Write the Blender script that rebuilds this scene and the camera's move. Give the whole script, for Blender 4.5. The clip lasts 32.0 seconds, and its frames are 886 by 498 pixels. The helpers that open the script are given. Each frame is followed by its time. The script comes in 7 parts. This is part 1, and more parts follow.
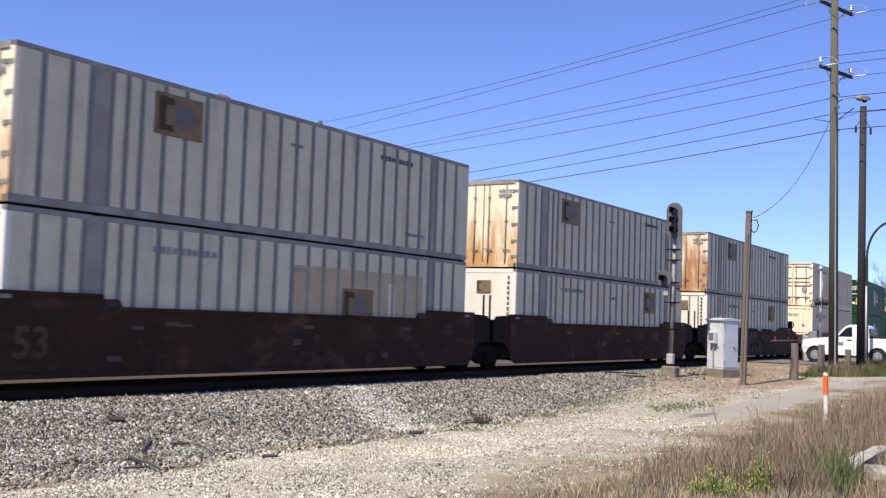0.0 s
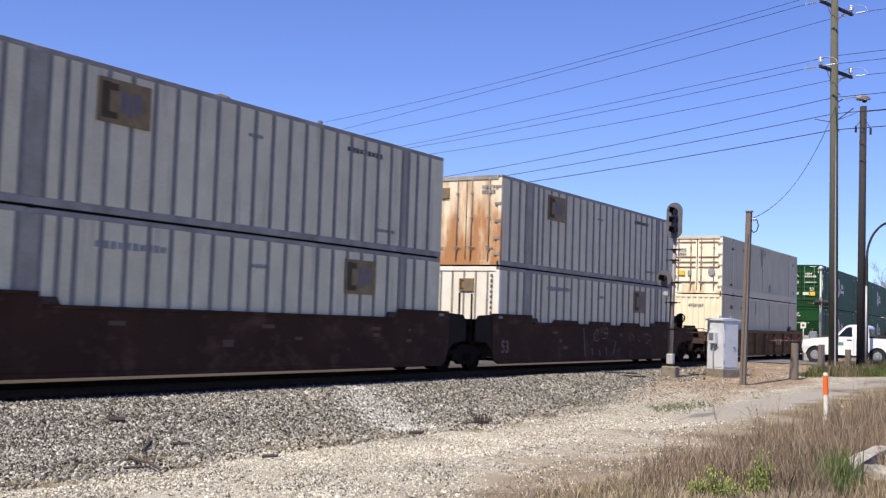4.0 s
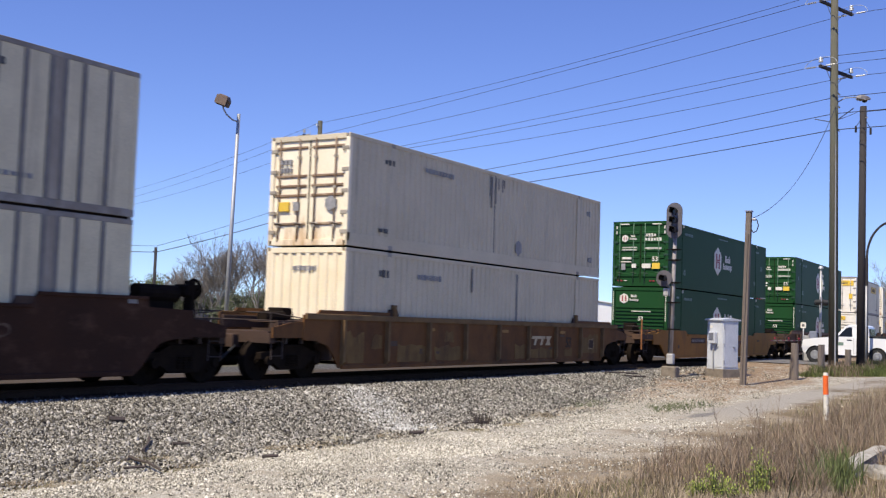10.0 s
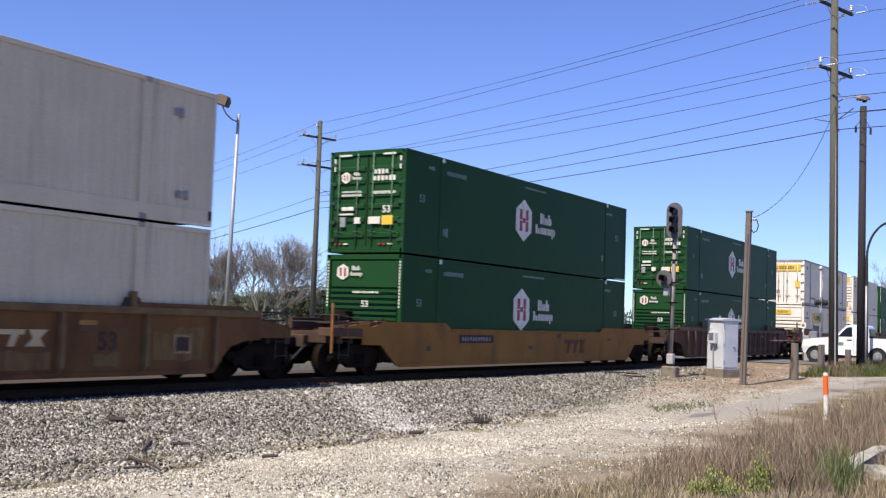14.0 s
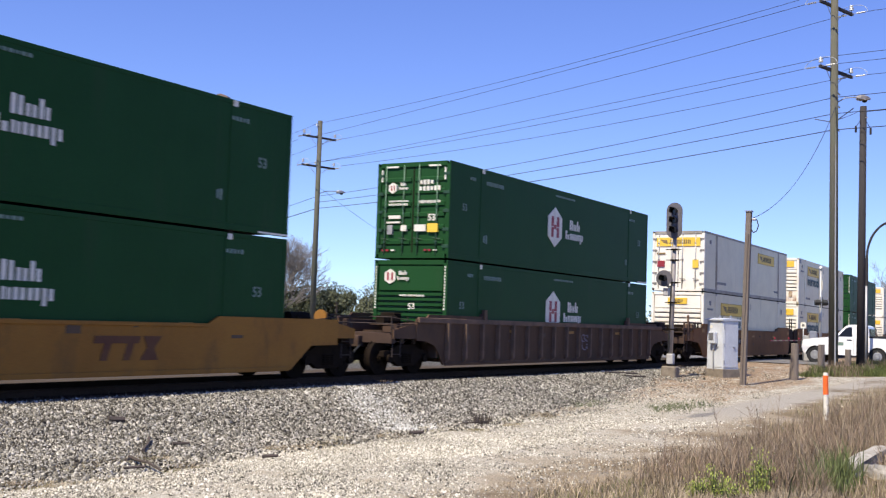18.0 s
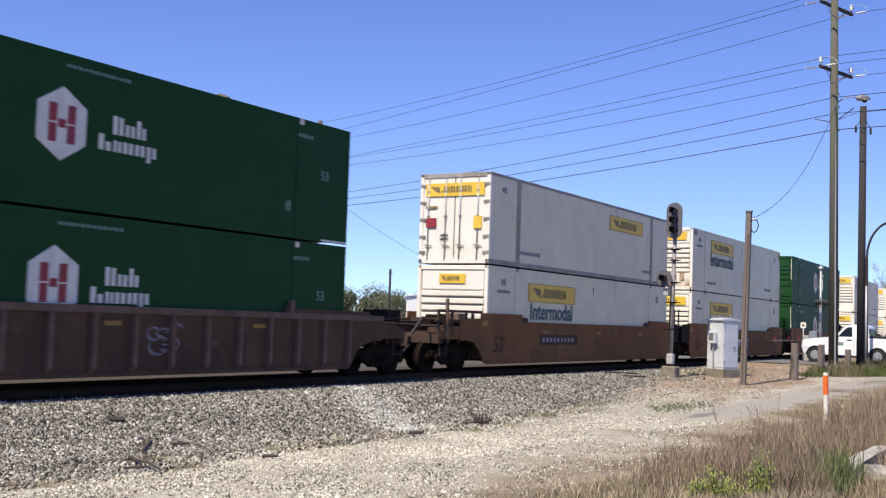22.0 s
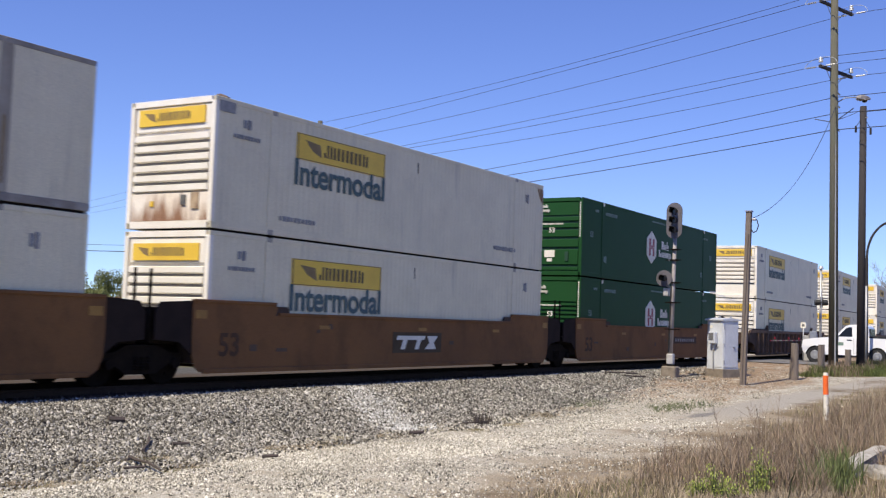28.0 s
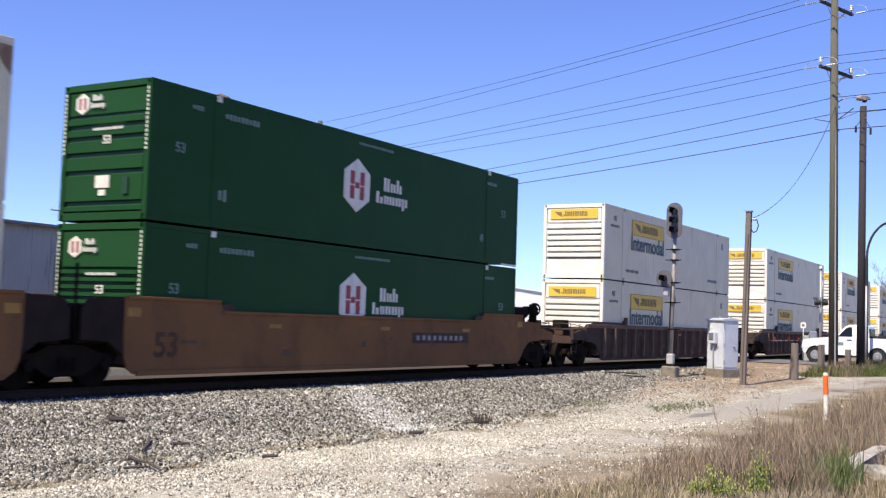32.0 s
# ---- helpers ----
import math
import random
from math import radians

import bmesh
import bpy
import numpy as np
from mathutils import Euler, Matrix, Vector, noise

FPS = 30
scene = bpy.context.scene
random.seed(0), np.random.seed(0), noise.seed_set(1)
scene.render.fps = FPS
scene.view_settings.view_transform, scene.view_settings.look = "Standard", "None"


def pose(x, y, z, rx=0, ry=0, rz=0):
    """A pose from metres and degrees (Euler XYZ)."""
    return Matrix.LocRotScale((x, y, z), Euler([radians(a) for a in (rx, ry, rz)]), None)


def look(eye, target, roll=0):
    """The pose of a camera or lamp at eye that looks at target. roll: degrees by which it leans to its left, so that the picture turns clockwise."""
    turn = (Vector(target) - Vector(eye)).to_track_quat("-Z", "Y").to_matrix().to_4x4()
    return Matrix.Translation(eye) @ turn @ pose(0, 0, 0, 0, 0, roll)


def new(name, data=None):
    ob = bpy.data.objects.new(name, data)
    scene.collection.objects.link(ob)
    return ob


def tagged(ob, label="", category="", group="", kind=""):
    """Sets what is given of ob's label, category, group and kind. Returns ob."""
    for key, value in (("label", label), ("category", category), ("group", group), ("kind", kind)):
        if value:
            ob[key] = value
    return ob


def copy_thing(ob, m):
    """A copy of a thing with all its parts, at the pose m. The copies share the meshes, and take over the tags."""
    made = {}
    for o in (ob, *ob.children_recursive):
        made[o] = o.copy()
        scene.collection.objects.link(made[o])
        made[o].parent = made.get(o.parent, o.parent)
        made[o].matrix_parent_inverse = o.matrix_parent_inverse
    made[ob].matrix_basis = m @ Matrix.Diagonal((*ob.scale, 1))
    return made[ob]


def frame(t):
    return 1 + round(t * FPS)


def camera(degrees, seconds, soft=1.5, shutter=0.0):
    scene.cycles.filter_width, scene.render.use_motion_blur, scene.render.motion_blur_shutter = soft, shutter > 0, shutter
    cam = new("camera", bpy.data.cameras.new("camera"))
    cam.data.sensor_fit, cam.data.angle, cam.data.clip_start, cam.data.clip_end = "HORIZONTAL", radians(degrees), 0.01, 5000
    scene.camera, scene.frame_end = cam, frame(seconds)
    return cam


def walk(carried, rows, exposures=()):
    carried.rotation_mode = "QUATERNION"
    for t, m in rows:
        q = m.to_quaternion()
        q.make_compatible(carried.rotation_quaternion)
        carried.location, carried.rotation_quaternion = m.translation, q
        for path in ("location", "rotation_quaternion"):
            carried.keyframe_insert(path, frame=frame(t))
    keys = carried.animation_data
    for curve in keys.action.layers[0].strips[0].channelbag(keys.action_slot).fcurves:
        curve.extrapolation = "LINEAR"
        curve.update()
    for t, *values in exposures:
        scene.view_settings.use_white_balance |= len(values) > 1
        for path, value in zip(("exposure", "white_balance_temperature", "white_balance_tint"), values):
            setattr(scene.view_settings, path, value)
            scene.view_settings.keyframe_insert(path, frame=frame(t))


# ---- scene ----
cam = camera(43.8636, 32.0, soft=1.25, shutter=0.5)
EYE = Vector((0.0, 0.0, 1.5))
_yaw, _tilt = radians(31.2744), radians(3.78)
_aim = EYE + Vector((math.cos(_tilt) * math.cos(_yaw), math.cos(_tilt) * math.sin(_yaw), math.sin(_tilt)))
EXPOSURE = ((0.0, 0.4), (2.0, 0.4), (6.0, 0.32), (8.0, 0.32), (10.0, 0.24), (13.0, 0.35), (17.0, 0.48), (20.0, 0.5), (22.0, 0.37), (24.0, 0.18), (25.5, 0.24), (28.0, 0.26), (30.0, 0.43), (32.0, 0.56))
walk(cam, [(0.0, look(EYE, _aim, 1.8973)), (32.0, look(EYE, _aim, 1.8973))], exposures=tuple((t, e - 0.02, 6500, 10) for t, e in EXPOSURE))

# ---- world and sun ----
SUN_EL, SUN_SIDE = radians(54), radians(-7.0)
world = bpy.data.worlds.new("world")
scene.world = world
world.use_nodes = True
_wn = world.node_tree.nodes
_sky = _wn.new("ShaderNodeTexSky")
_sky.sky_type = "NISHITA"
_sky.sun_disc = False
_sky.sun_elevation, _sky.sun_rotation = SUN_EL, radians(270) + SUN_SIDE
_sky.air_density, _sky.dust_density, _sky.ozone_density, _sky.altitude = 1.12, 0.0, 3.5, 1000
_sky_at, _lift = _wn.new("ShaderNodeTexCoord"), _wn.new("ShaderNodeVectorMath")
_lift.operation = "ADD"
_lift.inputs[1].default_value = (0.0, 0.0, 0.07)
world.node_tree.links.new(_sky_at.outputs["Generated"], _lift.inputs[0])
world.node_tree.links.new(_lift.outputs[0], _sky.inputs["Vector"])
_bg = _wn["Background"]
_bg.inputs["Strength"].default_value = 0.15
_hue = _wn.new("ShaderNodeHueSaturation")
_hue.inputs["Saturation"].default_value = 1.165
_hue.inputs["Hue"].default_value = 0.524
world.node_tree.links.new(_sky.outputs[0], _hue.inputs["Color"])
world.node_tree.links.new(_hue.outputs[0], _bg.inputs[0])
sun = new("sun", bpy.data.lights.new("sun", "SUN"))
sun.data.energy, sun.data.angle, sun.data.color = 5.0, radians(0.53), (1.0, 0.905, 0.745)
_ray = Vector((math.cos(SUN_EL) * math.cos(SUN_SIDE), math.cos(SUN_EL) * math.sin(SUN_SIDE), -math.sin(SUN_EL)))
sun.matrix_world = Matrix.Translation((-20, 0, 40)) @ _ray.to_track_quat("-Z", "Y").to_matrix().to_4x4()

# ---- materials ----
def mat(name, c1, c2=None, scale=2.0, rough=0.6, metal=0.0, bump=0.15, fine=45.0, stretch=(1, 1, 1), rnd=0.0, stain=None,
        stain_at=(0.55, 0.75), stain_scale=1.2, stain_stretch=(1, 1, 1), grit=0.12, dist=0.01, spec=0.5, island=0.0):
    m = bpy.data.materials.new(name)
    m.use_nodes = True
    nt = m.node_tree
    n, ln = nt.nodes, nt.links
    b = n["Principled BSDF"]
    tc = n.new("ShaderNodeTexCoord")
    mp = n.new("ShaderNodeMapping")
    mp.inputs["Scale"].default_value = stretch
    ln.new(tc.outputs["Object"], mp.inputs["Vector"])
    n1 = n.new("ShaderNodeTexNoise")
    n1.inputs["Scale"].default_value, n1.inputs["Detail"].default_value = scale, 6
    ln.new(mp.outputs[0], n1.inputs["Vector"])
    r1 = n.new("ShaderNodeValToRGB")
    r1.color_ramp.elements[0].position, r1.color_ramp.elements[1].position = 0.32, 0.68
    r1.color_ramp.elements[0].color = (*c1, 1)
    r1.color_ramp.elements[1].color = (*(c2 or [v * 0.82 for v in c1]), 1)
    ln.new(n1.outputs["Fac"], r1.inputs["Fac"])
    col = r1.outputs["Color"]
    if stain:
        mp2 = n.new("ShaderNodeMapping")
        mp2.inputs["Scale"].default_value = stain_stretch
        mp2.inputs["Location"].default_value = (3.1, 7.7, 1.3)
        ln.new(tc.outputs["Object"], mp2.inputs["Vector"])
        n3 = n.new("ShaderNodeTexNoise")
        n3.inputs["Scale"].default_value, n3.inputs["Detail"].default_value, n3.inputs["Roughness"].default_value = stain_scale, 8, 0.62
        ln.new(mp2.outputs[0], n3.inputs["Vector"])
        r3 = n.new("ShaderNodeValToRGB")
        r3.color_ramp.elements[0].position, r3.color_ramp.elements[1].position = stain_at
        ln.new(n3.outputs["Fac"], r3.inputs["Fac"])
        mx = n.new("ShaderNodeMix")
        mx.data_type = "RGBA"
        ln.new(r3.outputs["Color"], mx.inputs["Factor"])
        ln.new(col, mx.inputs["A"])
        mx.inputs["B"].default_value = (*stain, 1)
        col = mx.outputs["Result"]
    n2 = n.new("ShaderNodeTexNoise")
    n2.inputs["Scale"].default_value, n2.inputs["Detail"].default_value = fine, 4
    ln.new(tc.outputs["Object"], n2.inputs["Vector"])
    mr = n.new("ShaderNodeMapRange")
    mr.inputs["From Min"].default_value, mr.inputs["From Max"].default_value = 0.3, 0.7
    mr.inputs["To Min"].default_value, mr.inputs["To Max"].default_value = 1 - grit, 1 + grit
    ln.new(n2.outputs["Fac"], mr.inputs["Value"])
    val = mr.outputs[0]
    for amount, node, socket in ((rnd, "ShaderNodeObjectInfo", "Random"), (island, "ShaderNodeNewGeometry", "Random Per Island")):
        if amount:
            oi = n.new(node)
            m2 = n.new("ShaderNodeMapRange")
            m2.inputs["To Min"].default_value, m2.inputs["To Max"].default_value = 1 - amount, 1 + amount
            ln.new(oi.outputs[socket], m2.inputs["Value"])
            mu = n.new("ShaderNodeMath")
            mu.operation = "MULTIPLY"
            ln.new(val, mu.inputs[0])
            ln.new(m2.outputs[0], mu.inputs[1])
            val = mu.outputs[0]
    hs = n.new("ShaderNodeHueSaturation")
    ln.new(val, hs.inputs["Value"])
    ln.new(col, hs.inputs["Color"])
    ln.new(hs.outputs[0], b.inputs["Base Color"])
    b.inputs["Roughness"].default_value, b.inputs["Metallic"].default_value = rough, metal
    b.inputs["Specular IOR Level"].default_value = spec
    if bump:
        bp = n.new("ShaderNodeBump")
        bp.inputs["Strength"].default_value, bp.inputs["Distance"].default_value = bump, dist
        ln.new(n2.outputs["Fac"], bp.inputs["Height"])
        ln.new(bp.outputs[0], b.inputs["Normal"])
    return m


def rusted(name, c1, c2, rust, reach, slope):
    """Old pale paint with rust that has run from the hinges and the sill; reach: the height in metres up to which it is heavy."""
    m = mat(name, c1, c2, 1.1, 0.6, stain=rust, stain_scale=1.1, stain_stretch=(2.2, 2.2, 0.5), bump=0.06)
    n, ln = m.node_tree.nodes, m.node_tree.links
    ramp = [k for k in n if k.bl_idname == "ShaderNodeValToRGB"][1]
    source = ramp.inputs["Fac"].links[0].from_socket
    tc = [k for k in n if k.bl_idname == "ShaderNodeTexCoord"][0]
    sep = n.new("ShaderNodeSeparateXYZ")
    ln.new(tc.outputs["Object"], sep.inputs[0])
    low = n.new("ShaderNodeMapRange")
    for k, v in zip(("From Min", "From Max", "To Min", "To Max"), (0.0, 2.9, reach * slope, (reach - 2.9) * slope)):
        low.inputs[k].default_value = v
    ln.new(sep.outputs["Z"], low.inputs["Value"])
    wide = n.new("ShaderNodeMapRange")
    for k, v in zip(("From Min", "From Max", "To Min", "To Max"), (0.3, 0.7, 0.12, 0.88)):
        wide.inputs[k].default_value = v
    ln.new(source, wide.inputs["Value"])
    add = n.new("ShaderNodeMath")
    add.operation = "ADD"
    ln.new(wide.outputs[0], add.inputs[0])
    ln.new(low.outputs[0], add.inputs[1])
    ln.new(add.outputs[0], ramp.inputs["Fac"])
    ramp.color_ramp.elements[0].position, ramp.color_ramp.elements[1].position = 0.46, 0.90
    return m


def speckled(name, stops, rough=0.92):
    """Crushed stone: each piece takes a shade of its own, from near-black to pale."""
    m = bpy.data.materials.new(name)
    m.use_nodes = True
    n, ln = m.node_tree.nodes, m.node_tree.links
    b = n["Principled BSDF"]
    geo, r = n.new("ShaderNodeNewGeometry"), n.new("ShaderNodeValToRGB")
    while len(r.color_ramp.elements) < len(stops):
        r.color_ramp.elements.new(0.5)
    for e, (p, c) in zip(r.color_ramp.elements, stops):
        e.position, e.color = p, (*c, 1)
    ln.new(geo.outputs["Random Per Island"], r.inputs[0])
    tc, t = n.new("ShaderNodeTexCoord"), n.new("ShaderNodeTexNoise")
    t.inputs["Scale"].default_value, t.inputs["Detail"].default_value = 0.7, 5
    ln.new(tc.outputs["Object"], t.inputs["Vector"])
    mr, hs = n.new("ShaderNodeMapRange"), n.new("ShaderNodeHueSaturation")
    for k, v in zip(("From Min", "From Max", "To Min", "To Max"), (0.3, 0.7, 0.82, 1.18)):
        mr.inputs[k].default_value = v
    ln.new(t.outputs["Fac"], mr.inputs["Value"])
    ln.new(mr.outputs[0], hs.inputs["Value"])
    ln.new(r.outputs[0], hs.inputs["Color"])
    ln.new(hs.outputs[0], b.inputs["Base Color"])
    b.inputs["Roughness"].default_value, b.inputs["Specular IOR Level"].default_value = rough, 0.2
    return m


STREAK = (2.2, 2.2, 0.22)
M = {}
# side white, darker and yellower than the ends: shade put into the colour
M["shaded_white_panel"] = mat("shaded_white_panel", (0.69, 0.61, 0.40), (0.59, 0.515, 0.335), 1.4, 0.5, stain=(0.24, 0.2, 0.15), stain_at=(0.54, 0.95), stain_stretch=STREAK, bump=0.05)
M["grey_rib"] = mat("grey_rib", (0.165, 0.15, 0.13), (0.24, 0.22, 0.19), 3, 0.6, bump=0.05)
M["grey_rail"] = mat("grey_rail", (0.22, 0.2, 0.17), (0.33, 0.3, 0.255), 2, 0.6, stain=(0.16, 0.11, 0.07), stain_at=(0.5, 0.8))
M["dirty_post"] = mat("dirty_post", (0.37, 0.325, 0.255), (0.29, 0.25, 0.19), 2, 0.65, stain=(0.17, 0.14, 0.1), stain_at=(0.5, 0.8), stain_stretch=STREAK)
M["rusty_white"] = rusted("rusty_white", (0.86, 0.76, 0.57), (0.80, 0.66, 0.44), (0.50, 0.28, 0.115), 1.45, 0.27)
M["heavy_rust"] = rusted("heavy_rust", (0.80, 0.69, 0.50), (0.72, 0.56, 0.36), (0.40, 0.19, 0.075), 2.9, 0.16)
M["scorched_white"] = rusted("scorched_white", (0.78, 0.72, 0.62), (0.72, 0.62, 0.48), (0.24, 0.12, 0.06), 0.62, 0.7)
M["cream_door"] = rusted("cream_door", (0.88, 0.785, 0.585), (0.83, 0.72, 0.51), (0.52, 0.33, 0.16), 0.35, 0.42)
# rust brown; on the cream doors it also stands for recess shadow
M["rust_shade"] = mat("rust_shade", (0.16, 0.10, 0.06), (0.26, 0.17, 0.10), 3, 0.8, stain=(0.5, 0.38, 0.24), stain_at=(0.5, 0.7))
# shaded copy of the white for sides; the ends keep the lit copy
M["shaded_white"] = mat("shaded_white", (0.70, 0.625, 0.43), (0.62, 0.55, 0.38), 1.1, 0.45, stain=(0.28, 0.25, 0.19), stain_at=(0.58, 1.0), stain_stretch=STREAK, bump=0.04)
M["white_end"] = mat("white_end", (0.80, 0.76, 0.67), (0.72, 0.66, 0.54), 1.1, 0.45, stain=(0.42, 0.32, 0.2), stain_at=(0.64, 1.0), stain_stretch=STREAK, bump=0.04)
M["patch_beige"] = mat("patch_beige", (0.52, 0.40, 0.225), (0.44, 0.335, 0.185), 2, 0.6)
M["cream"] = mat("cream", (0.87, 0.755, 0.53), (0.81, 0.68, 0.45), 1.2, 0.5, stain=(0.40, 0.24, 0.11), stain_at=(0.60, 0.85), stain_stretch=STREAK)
# the ends' cream at about 0.7: the sides' shade is in the colour
M["shaded_cream"] = mat("shaded_cream", (0.62, 0.53, 0.365), (0.54, 0.46, 0.31), 0.8, 0.55, stain=(0.22, 0.2, 0.16), stain_at=(0.60, 0.9), stain_stretch=(2.5, 2.5, 0.15), bump=0.04)
M["green"] = mat("green", (0.0130, 0.0545, 0.0165), (0.0150, 0.061, 0.0195), 0.7, 0.5, stain=(0.026, 0.056, 0.024), stain_at=(0.55, 0.95), stain_stretch=STREAK, bump=0.04, spec=0.07)
M["green_dark"] = mat("green_dark", (0.0075, 0.047, 0.02), None, 2, 0.6)
M["yellow"] = mat("yellow", (0.74, 0.50, 0.05), (0.66, 0.42, 0.04), 1.5, 0.5, bump=0.03)
M["board_ink"] = mat("board_ink", (0.13, 0.105, 0.06), (0.18, 0.13, 0.06), 5, 0.6, bump=0, spec=0.12)
M["gold_brown"] = mat("gold_brown", (0.24, 0.16, 0.06), (0.17, 0.11, 0.045), 4, 0.6)
M["mark_dark"] = mat("mark_dark", (0.09, 0.09, 0.09), (0.14, 0.14, 0.13), 6, 0.6, bump=0, spec=0.12)
M["mark_grey"] = mat("mark_grey", (0.22, 0.22, 0.22), (0.33, 0.32, 0.31), 6, 0.6, bump=0, spec=0.12)
M["mark_white"] = mat("mark_white", (0.74, 0.70, 0.60), (0.62, 0.585, 0.49), 5, 0.5, bump=0)
M["rod_grey"] = mat("rod_grey", (0.10, 0.19, 0.115), (0.07, 0.15, 0.085), 6, 0.5, bump=0)
M["mark_faint"] = mat("mark_faint", (0.20, 0.27, 0.225), (0.14, 0.21, 0.17), 6, 0.5, bump=0, spec=0.12)
M["mark_teal"] = mat("mark_teal", (0.07, 0.115, 0.115), (0.1, 0.14, 0.14), 5, 0.5, bump=0, spec=0.12)
M["red"] = mat("red", (0.31, 0.022, 0.03), (0.23, 0.02, 0.028), 4, 0.5, bump=0)
M["orange"] = mat("orange", (0.85, 0.16, 0.02), (0.75, 0.12, 0.02), 4, 0.5)
M["car_brown"] = mat("car_brown", (0.052, 0.024, 0.0135), (0.035, 0.017, 0.0105), 0.9, 0.8, stain=(0.10, 0.052, 0.031), stain_at=(0.52, 0.74), stain_scale=1.5, stain_stretch=(1.0, 1.0, 1.6), bump=0.2, spec=0.15)
M["car_tan"] = mat("car_tan", (0.185, 0.086, 0.029), (0.13, 0.056, 0.02), 0.7, 0.7, stain=(0.062, 0.033, 0.017), stain_at=(0.46, 0.72), stain_scale=0.8, stain_stretch=(1.2, 1.2, 0.6), bump=0.15, spec=0.15)
M["car_yellow"] = mat("car_yellow", (0.31, 0.145, 0.028), (0.245, 0.11, 0.022), 0.6, 0.65, stain=(0.11, 0.062, 0.028), stain_at=(0.52, 0.85), stain_stretch=(1.2, 1.2, 0.6), bump=0.15, spec=0.15)
M["tan_patch"] = mat("tan_patch", (0.225, 0.135, 0.047), (0.165, 0.095, 0.036), 2.2, 0.72, stain=(0.10, 0.056, 0.026), stain_at=(0.45, 0.7), stain_scale=2.5, stain_stretch=(1.6, 1.6, 0.5), spec=0.15)
M["car_ochre"] = mat("car_ochre", (0.215, 0.10, 0.037), (0.165, 0.077, 0.031), 0.5, 0.72, stain=(0.085, 0.045, 0.02), stain_at=(0.5, 0.85), stain_stretch=(1.0, 1.0, 0.7), bump=0.15, spec=0.15)
M["car_rustbrown"] = mat("car_rustbrown", (0.115, 0.066, 0.039), (0.08, 0.047, 0.029), 0.8, 0.78, stain=(0.05, 0.034, 0.026), stain_at=(0.5, 0.8), stain_stretch=(1.5, 1.5, 0.5), bump=0.15, spec=0.15)
M["car_dark"] = mat("car_dark", (0.074, 0.046, 0.033), (0.05, 0.034, 0.027), 1.2, 0.75, stain=(0.15, 0.092, 0.06), stain_at=(0.55, 0.9), bump=0.15, spec=0.15)
# edge tones: lighter copies of the car paints with sunlight put in
M["lit_car_edge"] = mat("lit_car_edge", (0.19, 0.118, 0.078), (0.12, 0.082, 0.057), 2.5, 0.8, bump=0.15, spec=0.15, stain=(0.08, 0.055, 0.04), stain_at=(0.55, 0.85))
M["lit_tan_edge"] = mat("lit_tan_edge", (0.205, 0.125, 0.055), (0.15, 0.09, 0.042), 2.5, 0.8, bump=0.15, spec=0.15, stain=(0.09, 0.055, 0.03), stain_at=(0.55, 0.85))
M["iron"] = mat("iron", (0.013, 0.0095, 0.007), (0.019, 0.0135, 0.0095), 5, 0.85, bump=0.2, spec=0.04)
# car brown with the shade of the joint put into it
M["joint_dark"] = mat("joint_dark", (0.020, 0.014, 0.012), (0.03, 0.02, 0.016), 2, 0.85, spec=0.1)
M["black"] = mat("black", (0.012, 0.012, 0.012), None, 5, 0.6)
M["rail_steel"] = mat("rail_steel", (0.052, 0.03, 0.019), (0.036, 0.022, 0.014), 6, 0.8, 0.0, spec=0.2)
M["steel"] = mat("steel", (0.42, 0.42, 0.42), (0.33, 0.33, 0.33), 8, 0.45, 0.7)
M["galvanised"] = mat("galvanised", (0.46, 0.46, 0.45), (0.38, 0.38, 0.37), 10, 0.5, 0.4)
M["cabinet_paint"] = mat("cabinet_paint", (0.56, 0.58, 0.60), (0.5, 0.52, 0.54), 3, 0.45, bump=0.05, stain=(0.3, 0.28, 0.25), stain_at=(0.64, 0.95))
M["concrete"] = mat("concrete", (0.24, 0.2, 0.15), (0.15, 0.125, 0.095), 4, 0.9, bump=0.5)
M["pole_wood"] = mat("pole_wood", (0.105, 0.099, 0.07), (0.072, 0.068, 0.05), 6, 0.85, stretch=(6, 6, 0.5), bump=0.4, fine=60, stain=(0.085, 0.1, 0.055), stain_at=(0.5, 0.8), stain_stretch=(1, 1, 0.3))
M["pole_dark"] = mat("pole_dark", (0.022, 0.019, 0.02), (0.035, 0.03, 0.03), 6, 0.85, stretch=(6, 6, 0.5), bump=0.4)
M["post_wood"] = mat("post_wood", (0.19, 0.155, 0.125), (0.125, 0.10, 0.082), 7, 0.85, stretch=(6, 6, 0.5), bump=0.5)
M["insulator"] = mat("insulator", (0.4, 0.42, 0.44), None, 8, 0.3, bump=0)
M["wire"] = mat("wire", (0.035, 0.035, 0.04), None, 5, 0.6, bump=0)
M["asphalt"] = mat("asphalt", (0.133, 0.129, 0.125), (0.172, 0.164, 0.156), 1.5, 0.9, bump=0.4, fine=120, dist=0.004)
M["truck_white"] = mat("truck_white", (0.80, 0.80, 0.79), (0.76, 0.76, 0.75), 1, 0.22, bump=0.0, grit=0.02)
M["rubber"] = mat("rubber", (0.02, 0.02, 0.02), None, 5, 0.85)
M["tie_wood"] = mat("tie_wood", (0.03, 0.025, 0.02), (0.02, 0.017, 0.014), 5, 0.9, bump=0.5, rnd=0.2, spec=0.2)
M["corrugated_wall"] = mat("corrugated_wall", (0.47, 0.445, 0.39), (0.39, 0.365, 0.315), 0.6, 0.6, stain=(0.10, 0.098, 0.095), stain_at=(0.54, 0.70), stain_scale=1.6, stain_stretch=(1.6, 1.6, 0.2))
